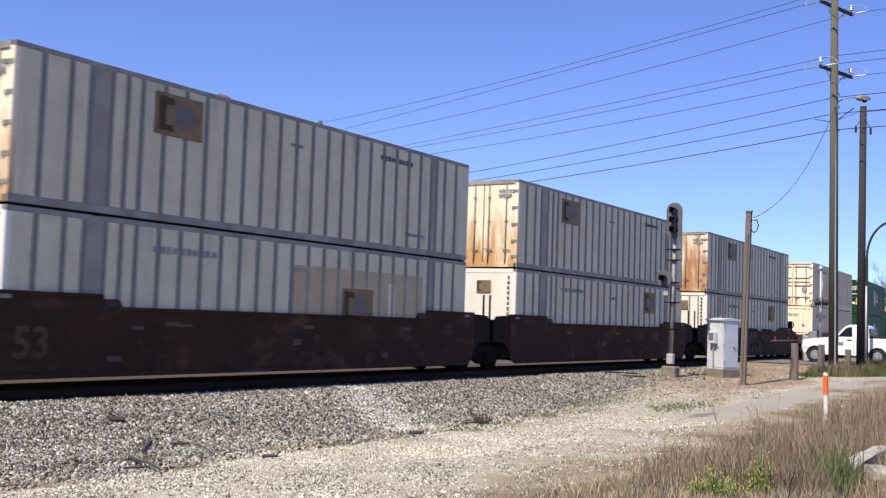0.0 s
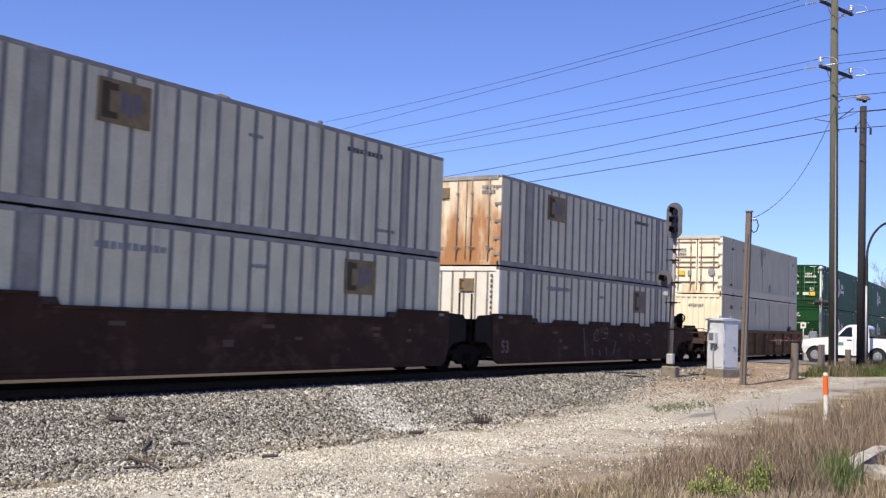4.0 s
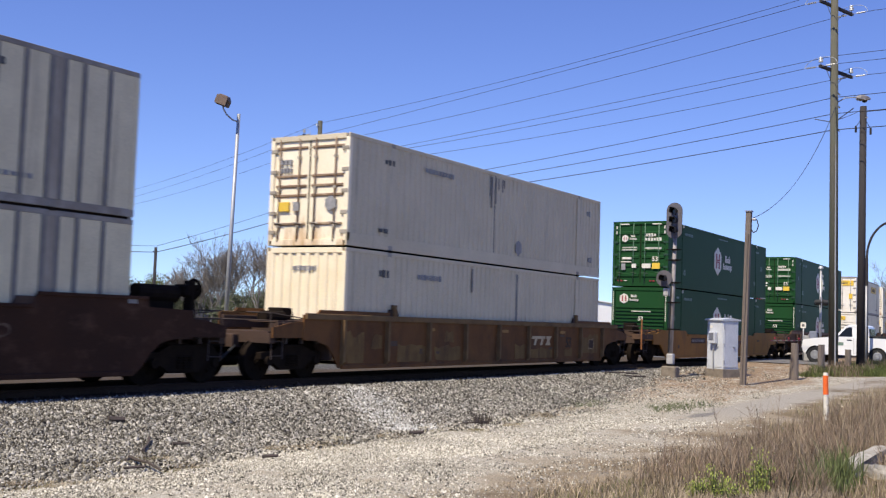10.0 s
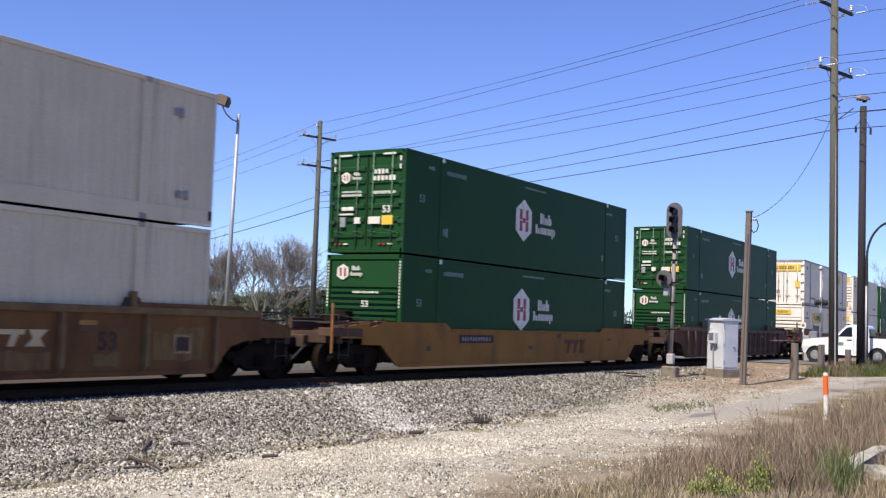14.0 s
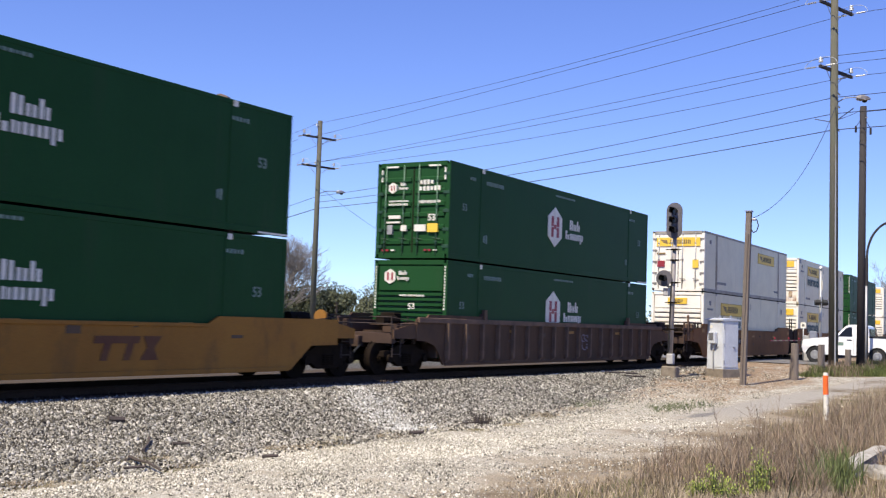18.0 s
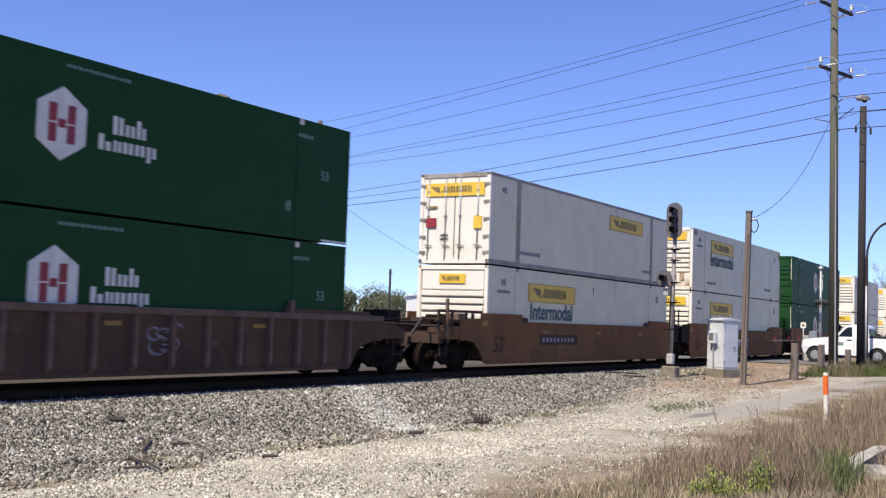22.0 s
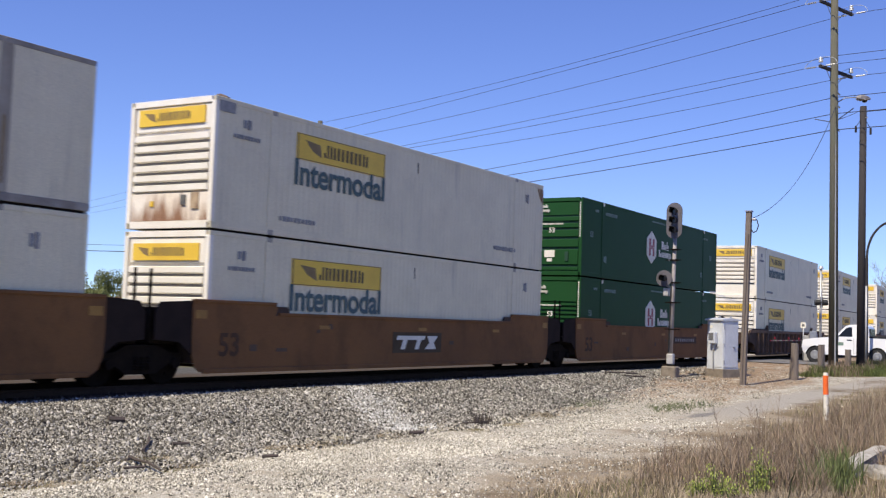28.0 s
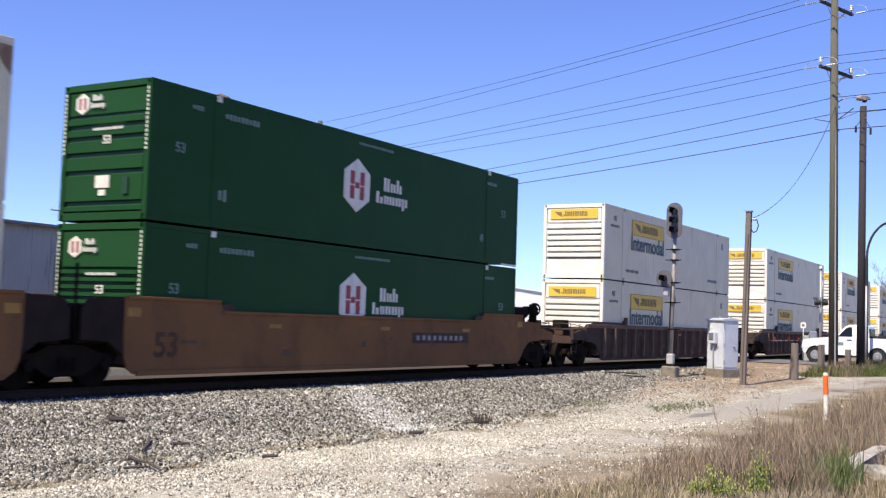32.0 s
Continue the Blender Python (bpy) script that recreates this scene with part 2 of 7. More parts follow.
M["far_white"] = mat("far_white", (0.80, 0.80, 0.785), (0.76, 0.76, 0.745), 0.4, 0.6)
M["roof_metal"] = mat("roof_metal", (0.24, 0.24, 0.25), (0.18, 0.18, 0.18), 1, 0.5, 0.4)
M["lamp_head"] = mat("lamp_head", (0.17, 0.115, 0.08), (0.13, 0.085, 0.06), 5, 0.7)
M["glass_dark"] = mat("glass_dark", (0.012, 0.014, 0.016), None, 2, 0.12, bump=0, grit=0.0, spec=0.25)
M["lens_black"] = mat("lens_black", (0.02, 0.018, 0.018), None, 2, 0.15, bump=0)
M["handrail"] = mat("handrail", (0.06, 0.045, 0.038), None, 5, 0.75, spec=0.2)
M["mast_grey"] = mat("mast_grey", (0.34, 0.315, 0.295), (0.26, 0.235, 0.22), 6, 0.6, stain=(0.1, 0.075, 0.06), stain_at=(0.5, 0.8), stain_stretch=(2, 2, 0.4))
M["plum_paint"] = mat("plum_paint", (0.10, 0.04, 0.025), (0.13, 0.06, 0.03), 3, 0.7, spec=0.2)
M["signal_grey"] = mat("signal_grey", (0.11, 0.1, 0.11), (0.08, 0.075, 0.08), 5, 0.65)
M["silver_paint"] = mat("silver_paint", (0.5, 0.49, 0.47), (0.4, 0.38, 0.36), 6, 0.5, 0.2, stain=(0.3, 0.2, 0.13), stain_at=(0.55, 0.85))
M["bark"] = mat("bark", (0.19, 0.168, 0.15), (0.25, 0.225, 0.20), 4, 0.9, bump=0.3)
M["leaf"] = mat("leaf", (0.13, 0.15, 0.055), (0.17, 0.185, 0.075), 1.5, 0.8, bump=0, island=0.35, spec=0.1)
M["leaf_dark"] = mat("leaf_dark", (0.105, 0.12, 0.07), (0.14, 0.145, 0.09), 1.5, 0.8, bump=0, island=0.2, spec=0.1)
M["straw"] = mat("straw", (0.36, 0.295, 0.20), (0.24, 0.19, 0.13), 1.0, 0.8, bump=0, island=0.6, spec=0.1)
M["straw_red"] = mat("straw_red", (0.155, 0.11, 0.077), (0.265, 0.202, 0.142), 1.0, 0.8, bump=0, island=0.6, spec=0.1)
M["weed_green"] = mat("weed_green", (0.25, 0.31, 0.05), (0.35, 0.39, 0.08), 2.0, 0.7, bump=0, island=0.2)
M["olive_grass"] = mat("olive_grass", (0.07, 0.088, 0.03), (0.1, 0.1, 0.05), 1.0, 0.8, bump=0, island=0.4, spec=0.1)
M["verge_green"] = mat("verge_green", (0.15, 0.155, 0.065), (0.20, 0.185, 0.09), 1.0, 0.8, bump=0, island=0.45, spec=0.1)
M["clump_green"] = mat("clump_green", (0.095, 0.125, 0.045), (0.14, 0.16, 0.065), 1.0, 0.75, bump=0, island=0.4, spec=0.15)
M["mound_green"] = mat("mound_green", (0.075, 0.10, 0.03), (0.12, 0.13, 0.05), 0.8, 0.8, bump=0, island=0.4, spec=0.1)
M["grass_green"] = mat("grass_green", (0.075, 0.095, 0.035), (0.12, 0.13, 0.055), 1.0, 0.75, bump=0, island=0.35)
# the near-black share of pieces stands in for shadowed gaps between stones
M["stone"] = speckled("stone", [(0.0, (0.03, 0.026, 0.021)), (0.28, (0.06, 0.054, 0.044)), (0.42, (0.145, 0.135, 0.112)), (0.80, (0.29, 0.272, 0.23)), (1.0, (0.56, 0.53, 0.46))])
M["pebble"] = speckled("pebble", [(0.0, (0.12, 0.108, 0.082)), (0.25, (0.30, 0.275, 0.215)), (0.7, (0.52, 0.488, 0.40)), (1.0, (0.74, 0.70, 0.60))])
M["dusty_stone"] = speckled("dusty_stone", [(0.0, (0.16, 0.16, 0.15)), (0.5, (0.42, 0.415, 0.385)), (1.0, (0.72, 0.715, 0.67))])
M["soil_stone"] = mat("soil_stone", (0.34, 0.26, 0.18), (0.22, 0.155, 0.1), 0.4, 0.9, bump=0.0, island=0.7, spec=0.2)
# dark ballast stone with the train's shade put into its colour
M["shaded_bed_stone"] = mat("shaded_bed_stone", (0.085, 0.062, 0.042), (0.06, 0.044, 0.031), 0.4, 0.9, bump=0.0, island=0.6, spec=0.2)
M["graffiti_pale"] = mat("graffiti_pale", (0.26, 0.23, 0.27), (0.17, 0.15, 0.17), 5, 0.8, spec=0.2)
M["reflector_amber"] = mat("reflector_amber", (0.33, 0.165, 0.025), (0.25, 0.12, 0.02), 4, 0.6, bump=0)
M["emblem_dark"] = mat("emblem_dark", (0.07, 0.05, 0.032), (0.09, 0.065, 0.04), 4, 0.7, bump=0, spec=0.1)
M["emblem_blue"] = mat("emblem_blue", (0.12, 0.10, 0.12), (0.16, 0.13, 0.13), 4, 0.6, bump=0)
M["graffiti"] = mat("graffiti", (0.17, 0.12, 0.10), (0.12, 0.08, 0.065), 3, 0.8)
M["car_smudge"] = mat("car_smudge", (0.095, 0.058, 0.035), (0.075, 0.047, 0.03), 6, 0.8)
M["faded_number"] = mat("faded_number", (0.095, 0.052, 0.03), (0.07, 0.04, 0.025), 3, 0.75, spec=0.15)
# sunlit orange put into the colour of end posts and one edge
M["lit_post"] = mat("lit_post", (0.33, 0.13, 0.045), (0.22, 0.095, 0.04), 3, 0.7, spec=0.15)
M["stick"] = mat("stick", (0.05, 0.04, 0.033), (0.08, 0.06, 0.05), 6, 0.85, bump=0.4)

# ---- mesh helpers ----
def box(bm, x0, x1, y0, y1, z0, z1):
    v = [bm.verts.new(p) for p in ((x0, y0, z0), (x1, y0, z0), (x1, y1, z0), (x0, y1, z0), (x0, y0, z1), (x1, y0, z1), (x1, y1, z1), (x0, y1, z1))]
    for f in ((0, 3, 2, 1), (4, 5, 6, 7), (0, 1, 5, 4), (1, 2, 6, 5), (2, 3, 7, 6), (3, 0, 4, 7)):
        bm.faces.new([v[i] for i in f])
    return bm


def tube(bm, a, b, r, r2=None, n=8):
    a, b = Vector(a), Vector(b)
    r2 = r if r2 is None else r2
    q = (b - a).to_track_quat("Z", "Y")
    rings = []
    for p, rr in ((a, r), (b, r2)):
        rings.append([bm.verts.new(p + q @ Vector((rr * math.cos(2 * math.pi * i / n), rr * math.sin(2 * math.pi * i / n), 0))) for i in range(n)])
    for i in range(n):
        bm.faces.new((rings[0][i], rings[0][(i + 1) % n], rings[1][(i + 1) % n], rings[1][i]))
    bm.faces.new(rings[0][::-1])
    bm.faces.new(rings[1])
    return bm


def prism_y(bm, outline, y0, y1):
    """An outline in x and z, given thickness from y0 to y1."""
    a = [bm.verts.new((x, y0, z)) for x, z in outline]
    b = [bm.verts.new((x, y1, z)) for x, z in outline]
    n = len(outline)
    bm.faces.new(a)
    bm.faces.new(b[::-1])
    for i in range(n):
        bm.faces.new((a[i], b[i], b[(i + 1) % n], a[(i + 1) % n]))
    return bm


def prism_x(bm, outline, x0, x1):
    """An outline in y and z, given thickness from x0 to x1."""
    a = [bm.verts.new((x0, y, z)) for y, z in outline]
    b = [bm.verts.new((x1, y, z)) for y, z in outline]
    n = len(outline)
    bm.faces.new(a)
    bm.faces.new(b[::-1])
    for i in range(n):
        bm.faces.new((a[i], b[i], b[(i + 1) % n], a[(i + 1) % n]))
    return bm


def finish(bm, name, material, smooth=False, bevel=0.0):
    if bevel:
        bmesh.ops.bevel(bm, geom=bm.edges[:], offset=bevel, segments=1, affect="EDGES")
    bmesh.ops.recalc_face_normals(bm, faces=bm.faces)
    me = bpy.data.meshes.new(name)
    bm.to_mesh(me)
    bm.free()
    me.materials.append(material)
    if smooth:
        me.shade_smooth()
    return me


def part(name, bm, material, parent, label="", smooth=False, bevel=0.0, at=None):
    me = bm if isinstance(bm, bpy.types.Mesh) else finish(bm, name, material, smooth, bevel)
    ob = new(name, me)
    ob.parent = parent
    if at is not None:
        ob.matrix_basis = at if isinstance(at, Matrix) else Matrix.Translation(at)
    if label:
        tagged(ob, label)
    return ob


def B(*a):
    return box(bmesh.new(), *a)


def empty(name, label, category, group="", at=None):
    ob = tagged(new(name), label, category, group)
    ob.empty_display_size = 0.3
    if at is not None:
        ob.matrix_basis = at if isinstance(at, Matrix) else Matrix.Translation(at)
    return ob


def stuff_mesh(name, verts, faces, material, label, category, smooth=False):
    me = bpy.data.meshes.new(name)
    me.from_pydata(verts, [], faces)
    me.materials.append(material)
    if smooth:
        me.shade_smooth()
    return tagged(new(name, me), label, category, kind="stuff")


TEXT = {}
def lettering(body, size, material):
    """The word as a thin mesh, flat in x and z, facing -y, centred."""
    key = (body, size, material.name)
    if key not in TEXT:
        cu = bpy.data.curves.new("text", "FONT")
        cu.body, cu.size, cu.align_x, cu.align_y, cu.extrude = body, size, "CENTER", "CENTER", 0.003
        cu.offset = 0.022 * size
        ob = bpy.data.objects.new("text", cu)
        scene.collection.objects.link(ob)
        me = bpy.data.meshes.new_from_object(ob.evaluated_get(bpy.context.evaluated_depsgraph_get()))
        bpy.data.objects.remove(ob)
        me.transform(Matrix.Rotation(radians(90), 4, "X"))
        me.materials.clear()
        me.materials.append(material)
        TEXT[key] = me
    return TEXT[key]


# ---- the line of the track and the train's run ----
TRACK_Y = 17.82
def bend(x):
    """How far the track swings away beyond the crossing, and its slope there."""
    k, s, e = 0.0006, 52.0, 125.0
    if x < s:
        return 0.0, 0.0
    if x < e:
        return k * (x - s) ** 2, 2 * k * (x - s)
    return k * (e - s) ** 2 + 2 * k * (e - s) * (x - e), 2 * k * (e - s)


def run(t):
    """Metres that the train has gone to the left by the time t, from its place at 16 s."""
    return 5.27743 * (t - 16) + 0.0034256 * (t - 16) ** 2 / 2


MOVERS, SPIN = [], []
WHEEL_R = 0.457

# ---- ground ----
def smooth01(a, b, v):
    u = min(1.0, max(0.0, (v - a) / (b - a)))
    return u * u * (3 - 2 * u)


def height(x, y):
    """The lie of the land: ballast bank, gravel track, weedy verge and the rise to the road crossing."""
    d = y - TRACK_Y - bend(x)[0]
    low = -0.68 + 0.28 * smooth01(24, 39, x) + 0.2 * smooth01(39, 46, x)
    if d < -8:
        low += 0.12 * smooth01(-10.5, -13.5, d) * (1 - smooth01(30, 50, x))
    if d < 0:
        z = low + (-0.17 - low) * smooth01(-5.9, -1.7, d)
    else:
        z = -0.2 - 0.3 * smooth01(5.5, 12, d)
    z += (-0.04 - z) * smooth01(51.5, 55.5, x) * (1 - smooth01(64.5, 70, x)) * smooth01(-40, -30, d) * (1 - smooth01(30, 40, d))
    return z


def sheet(name, xs, ys, lift, material, rough_amt=0.0):
    verts, faces = [], []
    for x in xs:
        for y in ys:
            verts.append((x, y, height(x, y) + lift + rough_amt * noise.noise(Vector((x * 1.3, y * 1.3, 0)))))
    m = len(ys)
    for i in range(len(xs) - 1):
        for j in range(m - 1):
            a = i * m + j
            faces.append((a, a + m, a + m + 1, a + 1))
    me = bpy.data.meshes.new(name)
    me.from_pydata(verts, [], faces)
    me.materials.append(material)
    me.shade_smooth()
    return new(name, me)


def ground_material():
    m = bpy.data.materials.new("ground_mix")
    m.use_nodes = True
    nt = m.node_tree
    n, ln = nt.nodes, nt.links
    b = n["Principled BSDF"]
    b.inputs["Roughness"].default_value = 0.95
    b.inputs["Specular IOR Level"].default_value = 0.2
    tc = n.new("ShaderNodeTexCoord")
    sep = n.new("ShaderNodeSeparateXYZ")
    ln.new(tc.outputs["Object"], sep.inputs[0])

    def tex(scale, detail=6, rough=0.6):
        t = n.new("ShaderNodeTexNoise")
        t.inputs["Scale"].default_value, t.inputs["Detail"].default_value, t.inputs["Roughness"].default_value = scale, detail, rough
        ln.new(tc.outputs["Object"], t.inputs["Vector"])
        return t.outputs["Fac"]

    def ramp(src, stops):
        r = n.new("ShaderNodeValToRGB")
        while len(r.color_ramp.elements) < len(stops):
            r.color_ramp.elements.new(0.5)
        for e, (p, c) in zip(r.color_ramp.elements, stops):
            e.position, e.color = p, (*c, 1)
        ln.new(src, r.inputs[0])
        return r.outputs[0]

    def rng(src, a, b2, c=0.0, d=1.0):
        r = n.new("ShaderNodeMapRange")
        for k, v in zip(("From Min", "From Max", "To Min", "To Max"), (a, b2, c, d)):
            r.inputs[k].default_value = v
        ln.new(src, r.inputs["Value"])
        return r.outputs[0]

    def mixc(f, a, b2):
        r = n.new("ShaderNodeMix")
        r.data_type = "RGBA"
        ln.new(f, r.inputs["Factor"])
        ln.new(a, r.inputs["A"])
        ln.new(b2, r.inputs["B"])
        return r.outputs["Result"]

    def arith(op, a, b2):
        r = n.new("ShaderNodeMath")
        r.operation = op
        for i, v in enumerate((a, b2)):
            if isinstance(v, (int, float)):
                r.inputs[i].default_value = v
            else:
                ln.new(v, r.inputs[i])
        return r.outputs[0]

    mid, fine, large = tex(2.2), tex(38, 3), tex(0.35)
    wob = rng(tex(0.55, 5), 0.3, 0.7, -1.4, 1.4)
    y = arith("ADD", sep.outputs["Y"], wob)
    gravel = ramp(fine, [(0.34, (0.21, 0.19, 0.148)), (0.5, (0.41, 0.376, 0.30)), (0.66, (0.62, 0.58, 0.485))])
    dirt = ramp(fine, [(0.3, (0.27, 0.225, 0.153)), (0.7, (0.43, 0.375, 0.28))])
    path = mixc(rng(mid, 0.46, 0.72), gravel, dirt)
    # dark base paints the shadowed gaps among the ballast stones
    ballast = ramp(fine, [(0.36, (0.03, 0.029, 0.026)), (0.52, (0.085, 0.081, 0.072)), (0.68, (0.22, 0.21, 0.19))])
    weeds = ramp(mid, [(0.3, (0.115, 0.0828, 0.0504)), (0.55, (0.173, 0.13, 0.0792)), (0.75, (0.0936, 0.0936, 0.036))])
    soil = mixc(rng(mid, 0.5, 0.72), ramp(fine, [(0.3, (0.17, 0.105, 0.06)), (0.7, (0.34, 0.255, 0.165))]), gravel)
    field = ramp(mid, [(0.3, (0.0864, 0.0936, 0.036)), (0.7, (0.158, 0.13, 0.072))])
    verge = arith("SUBTRACT", y, rng(sep.outputs["X"], 13.0, 28.0, 0.0, 1.1))
    brown = ramp(fine, [(0.3, (0.20, 0.155, 0.095)), (0.7, (0.35, 0.285, 0.195))])
    lane = ramp(fine, [(0.3, (0.27, 0.245, 0.20)), (0.7, (0.40, 0.37, 0.31))])
    path = mixc(arith("MULTIPLY", rng(verge, 8.1, 6.7), rng(mid, 0.30, 0.55)), path, brown)
    off_lane = arith("ABSOLUTE", arith("SUBTRACT", sep.outputs["Y"], rng(sep.outputs["X"], 26.0, 44.0, 8.7, 7.6)), 0)
    path = mixc(arith("MULTIPLY", rng(off_lane, 0.95, 0.55), rng(sep.outputs["X"], 25.5, 29.0)), path, lane)
    patch = arith("ADD", arith("MULTIPLY", arith("ABSOLUTE", arith("SUBTRACT", sep.outputs["X"], 27.2), 0), 0.45), arith("MULTIPLY", arith("ABSOLUTE", arith("SUBTRACT", sep.outputs["Y"], 8.85), 0), 3.2))
    path = mixc(arith("MULTIPLY", rng(arith("ADD", patch, arith("MULTIPLY", wob, 0.35)), 1.0, 0.6), 0.8), path, ramp(fine, [(0.3, (0.10, 0.095, 0.09)), (0.7, (0.21, 0.20, 0.185))]))
    c = mixc(rng(verge, 5.3, 6.7), weeds, path)
    bank = mixc(rng(arith("ADD", sep.outputs["X"], arith("MULTIPLY", wob, 3.0)), 30, 37), path, soil)
    c = mixc(rng(y, 9.4, 10.4), c, bank)
    c = mixc(rng(sep.outputs["Y"], 20.6, 21.4), c, path)
    rim = arith("MULTIPLY", rng(arith("ABSOLUTE", arith("SUBTRACT", arith("ADD", arith("MULTIPLY", wob, 0.35), sep.outputs["Y"]), 11.65), 0), 0.95, 0.25), rng(mid, 0.38, 0.55))
    rim = arith("MULTIPLY", rim, rng(sep.outputs["X"], 28.0, 22.0))
    near_b = arith("MULTIPLY", rng(arith("ADD", arith("MULTIPLY", wob, 0.5), sep.outputs["Y"]), 11.9, 12.9), rng(arith("ADD", sep.outputs["X"], arith("MULTIPLY", sep.outputs["Y"], -4.0)), -15.0, -21.0))
    c = mixc(near_b, c, ballast)
    c = mixc(rim, c, ramp(fine, [(0.3, (0.12, 0.10, 0.04)), (0.7, (0.26, 0.225, 0.105))]))
    # the train's shade is painted over the bed and somewhat beyond it
    bed_shade = arith("MULTIPLY", rng(sep.outputs["Y"], 16.25, 16.6), rng(sep.outputs["Y"], 22.5, 22.1))
    c = mixc(bed_shade, c, ramp(fine, [(0.3, (0.05, 0.038, 0.027)), (0.7, (0.10, 0.076, 0.054))]))
    c = mixc(rng(y, 27.0, 30.0), c, field)
    ln.new(c, b.inputs["Base Color"])
    bp = n.new("ShaderNodeBump")
    bp.inputs["Strength"].default_value, bp.inputs["Distance"].default_value = 0.7, 0.03
    ln.new(fine, bp.inputs["Height"])
    ln.new(bp.outputs[0], b.inputs["Normal"])
    return m


def steps(*spans):
    out = []
    for a, b, s in spans:
        n = max(1, round((b - a) / s))
        out += [a + (b - a) * i / n for i in range(n)]
    return out + [spans[-1][1]]


gx = steps((-3000, -300, 450), (-300, -30, 45), (-30, 4, 3), (4, 32, 0.5), (32, 72, 1.0), (72, 150, 6), (150, 400, 50), (400, 3500, 500))
gy = steps((-3000, -300, 450), (-300, -20, 40), (-20, 1, 1.5), (1, 23, 0.4), (23, 60, 3), (60, 200, 20), (200, 500, 60), (500, 3500, 600))
ground = sheet("ground", gx, gy, 0.0, ground_material(), 0.035)
tagged(ground, "gravel bank, dirt track and dry weedy verge", "ground", kind="structure")

# road over the crossing
bm = bmesh.new()
_prev = None
for i in range(60):
    y = -40 + i * 2.4
    if abs(y - TRACK_Y) < 1.3:
        y = TRACK_Y - 1.3 if y < TRACK_Y else TRACK_Y + 1.3
    row = [bm.verts.new((x, y, height(x, y) + 0.035 if -40 < y - TRACK_Y - 0.3 < 30 else height(x, y) + 0.03)) for x in (56.3, 58.5, 60.5, 62.5, 64.2)]
    if _prev:
        for a in range(4):
            bm.faces.new((_prev[a], _prev[a + 1], row[a + 1], row[a]))
    _prev = row
road = tagged(new("road", finish(bm, "road", M["asphalt"])), "worn grey asphalt road over the level crossing", "road", kind="structure")

# ---- the track ----
def rail_line(side):
    prof = [(-0.07, -0.18), (0.07, -0.18), (0.07, -0.165), (0.012, -0.14), (0.012, -0.045), (0.037, -0.03), (0.037, -0.004), (0.03, 0.0), (-0.03, 0.0), (-0.037, -0.004), (-0.037, -0.03), (-0.012, -0.045), (-0.012, -0.14), (-0.07, -0.165)]
    bm = bmesh.new()
    prev = None
    for x in [-60, 20, 50, *range(56, 260, 6)]:
        off, slope = bend(x)
        row = [bm.verts.new((x - slope * (side * 0.75 + u), TRACK_Y + off + side * 0.75 + u, z)) for u, z in prof]
        if prev:
            for i in range(len(prof)):
                bm.faces.new((prev[i], row[i], row[(i + 1) % len(prof)], prev[(i + 1) % len(prof)]))
        prev = row
    return finish(bm, "rail", M["rail_steel"])


track = empty("railway_track", "steel rails on dark timber ties in grey ballast", "railway track", at=(0, 0, 0))
for side in (-1, 1):
    part("rail", rail_line(side), None, track)
tie = finish(B(-0.11, 0.11, -1.3, 1.3, -0.36, -0.185), "tie", M["tie_wood"], bevel=0.012)
for i in range(210):
    x = -10 + i * 0.54
    off, slope = bend(x)
    part("tie", tie, None, track, at=pose(x + random.uniform(-0.03, 0.03), TRACK_Y + off + random.uniform(-0.04, 0.04), 0, 0, 0, math.degrees(slope) + random.uniform(-1, 1)))

# ---- containers ----
HL, HW, HH = 8.077, 1.295, 2.885
POST40 = 6.095


def corrugated(x0, x1, y, z0, z1, pitch, depth, inward):
    """A vertically corrugated sheet along x; its folds step inward by depth."""
    bm = bmesh.new()
    xs, n = [], max(1, round((x1 - x0) / pitch))
    p = (x1 - x0) / n
    for i in range(n):
        a = x0 + i * p
        xs += [(a, 0), (a + 0.36 * p, 0), (a + 0.5 * p, 1), (a + 0.86 * p, 1)]
    xs.append((x1, 0))
    prev = None
    for x, d in xs:
        row = (bm.verts.new((x, y + inward * depth * d, z0)), bm.verts.new((x, y + inward * depth * d, z1)))
        if prev:
            bm.faces.new((prev[0], row[0], row[1], prev[1]))
        prev = row
    return bm


def bars(parent, face, u, v, w, h, n, material, name="marking", gap=0.35):
    """A line of writing that cannot be read, as n small bars; face 'side' or 'end'."""
    bm = bmesh.new()
    step = w / n
    for i in range(n):
        a = u - w / 2 + i * step
        hh = h * (1.0 if (i * 7) % 3 else 0.8)
        if face == "side":
            box(bm, a, a + step * (1 - gap), -HW - 0.009, -HW + 0.012, v - hh / 2, v + hh / 2)
        else:
            box(bm, -HL - 0.009, -HL + 0.09, -a - step * (1 - gap), -a, v - hh / 2, v + hh / 2)
    return tagged(part(name, bm, material, parent), kind="stuff")


def plate(parent, face, u, v, w, h, material, name="placard", proud=0.008, label=""):
    if face == "side":
        bm = B(u - w / 2, u + w / 2, -HW - proud, -HW + 0.014, v - h / 2, v + h / 2)
    else:
        bm = B(-HL - proud, -HL + 0.09, -u - w / 2, -u + w / 2, v - h / 2, v + h / 2)
    return part(name, bm, material, parent, label)


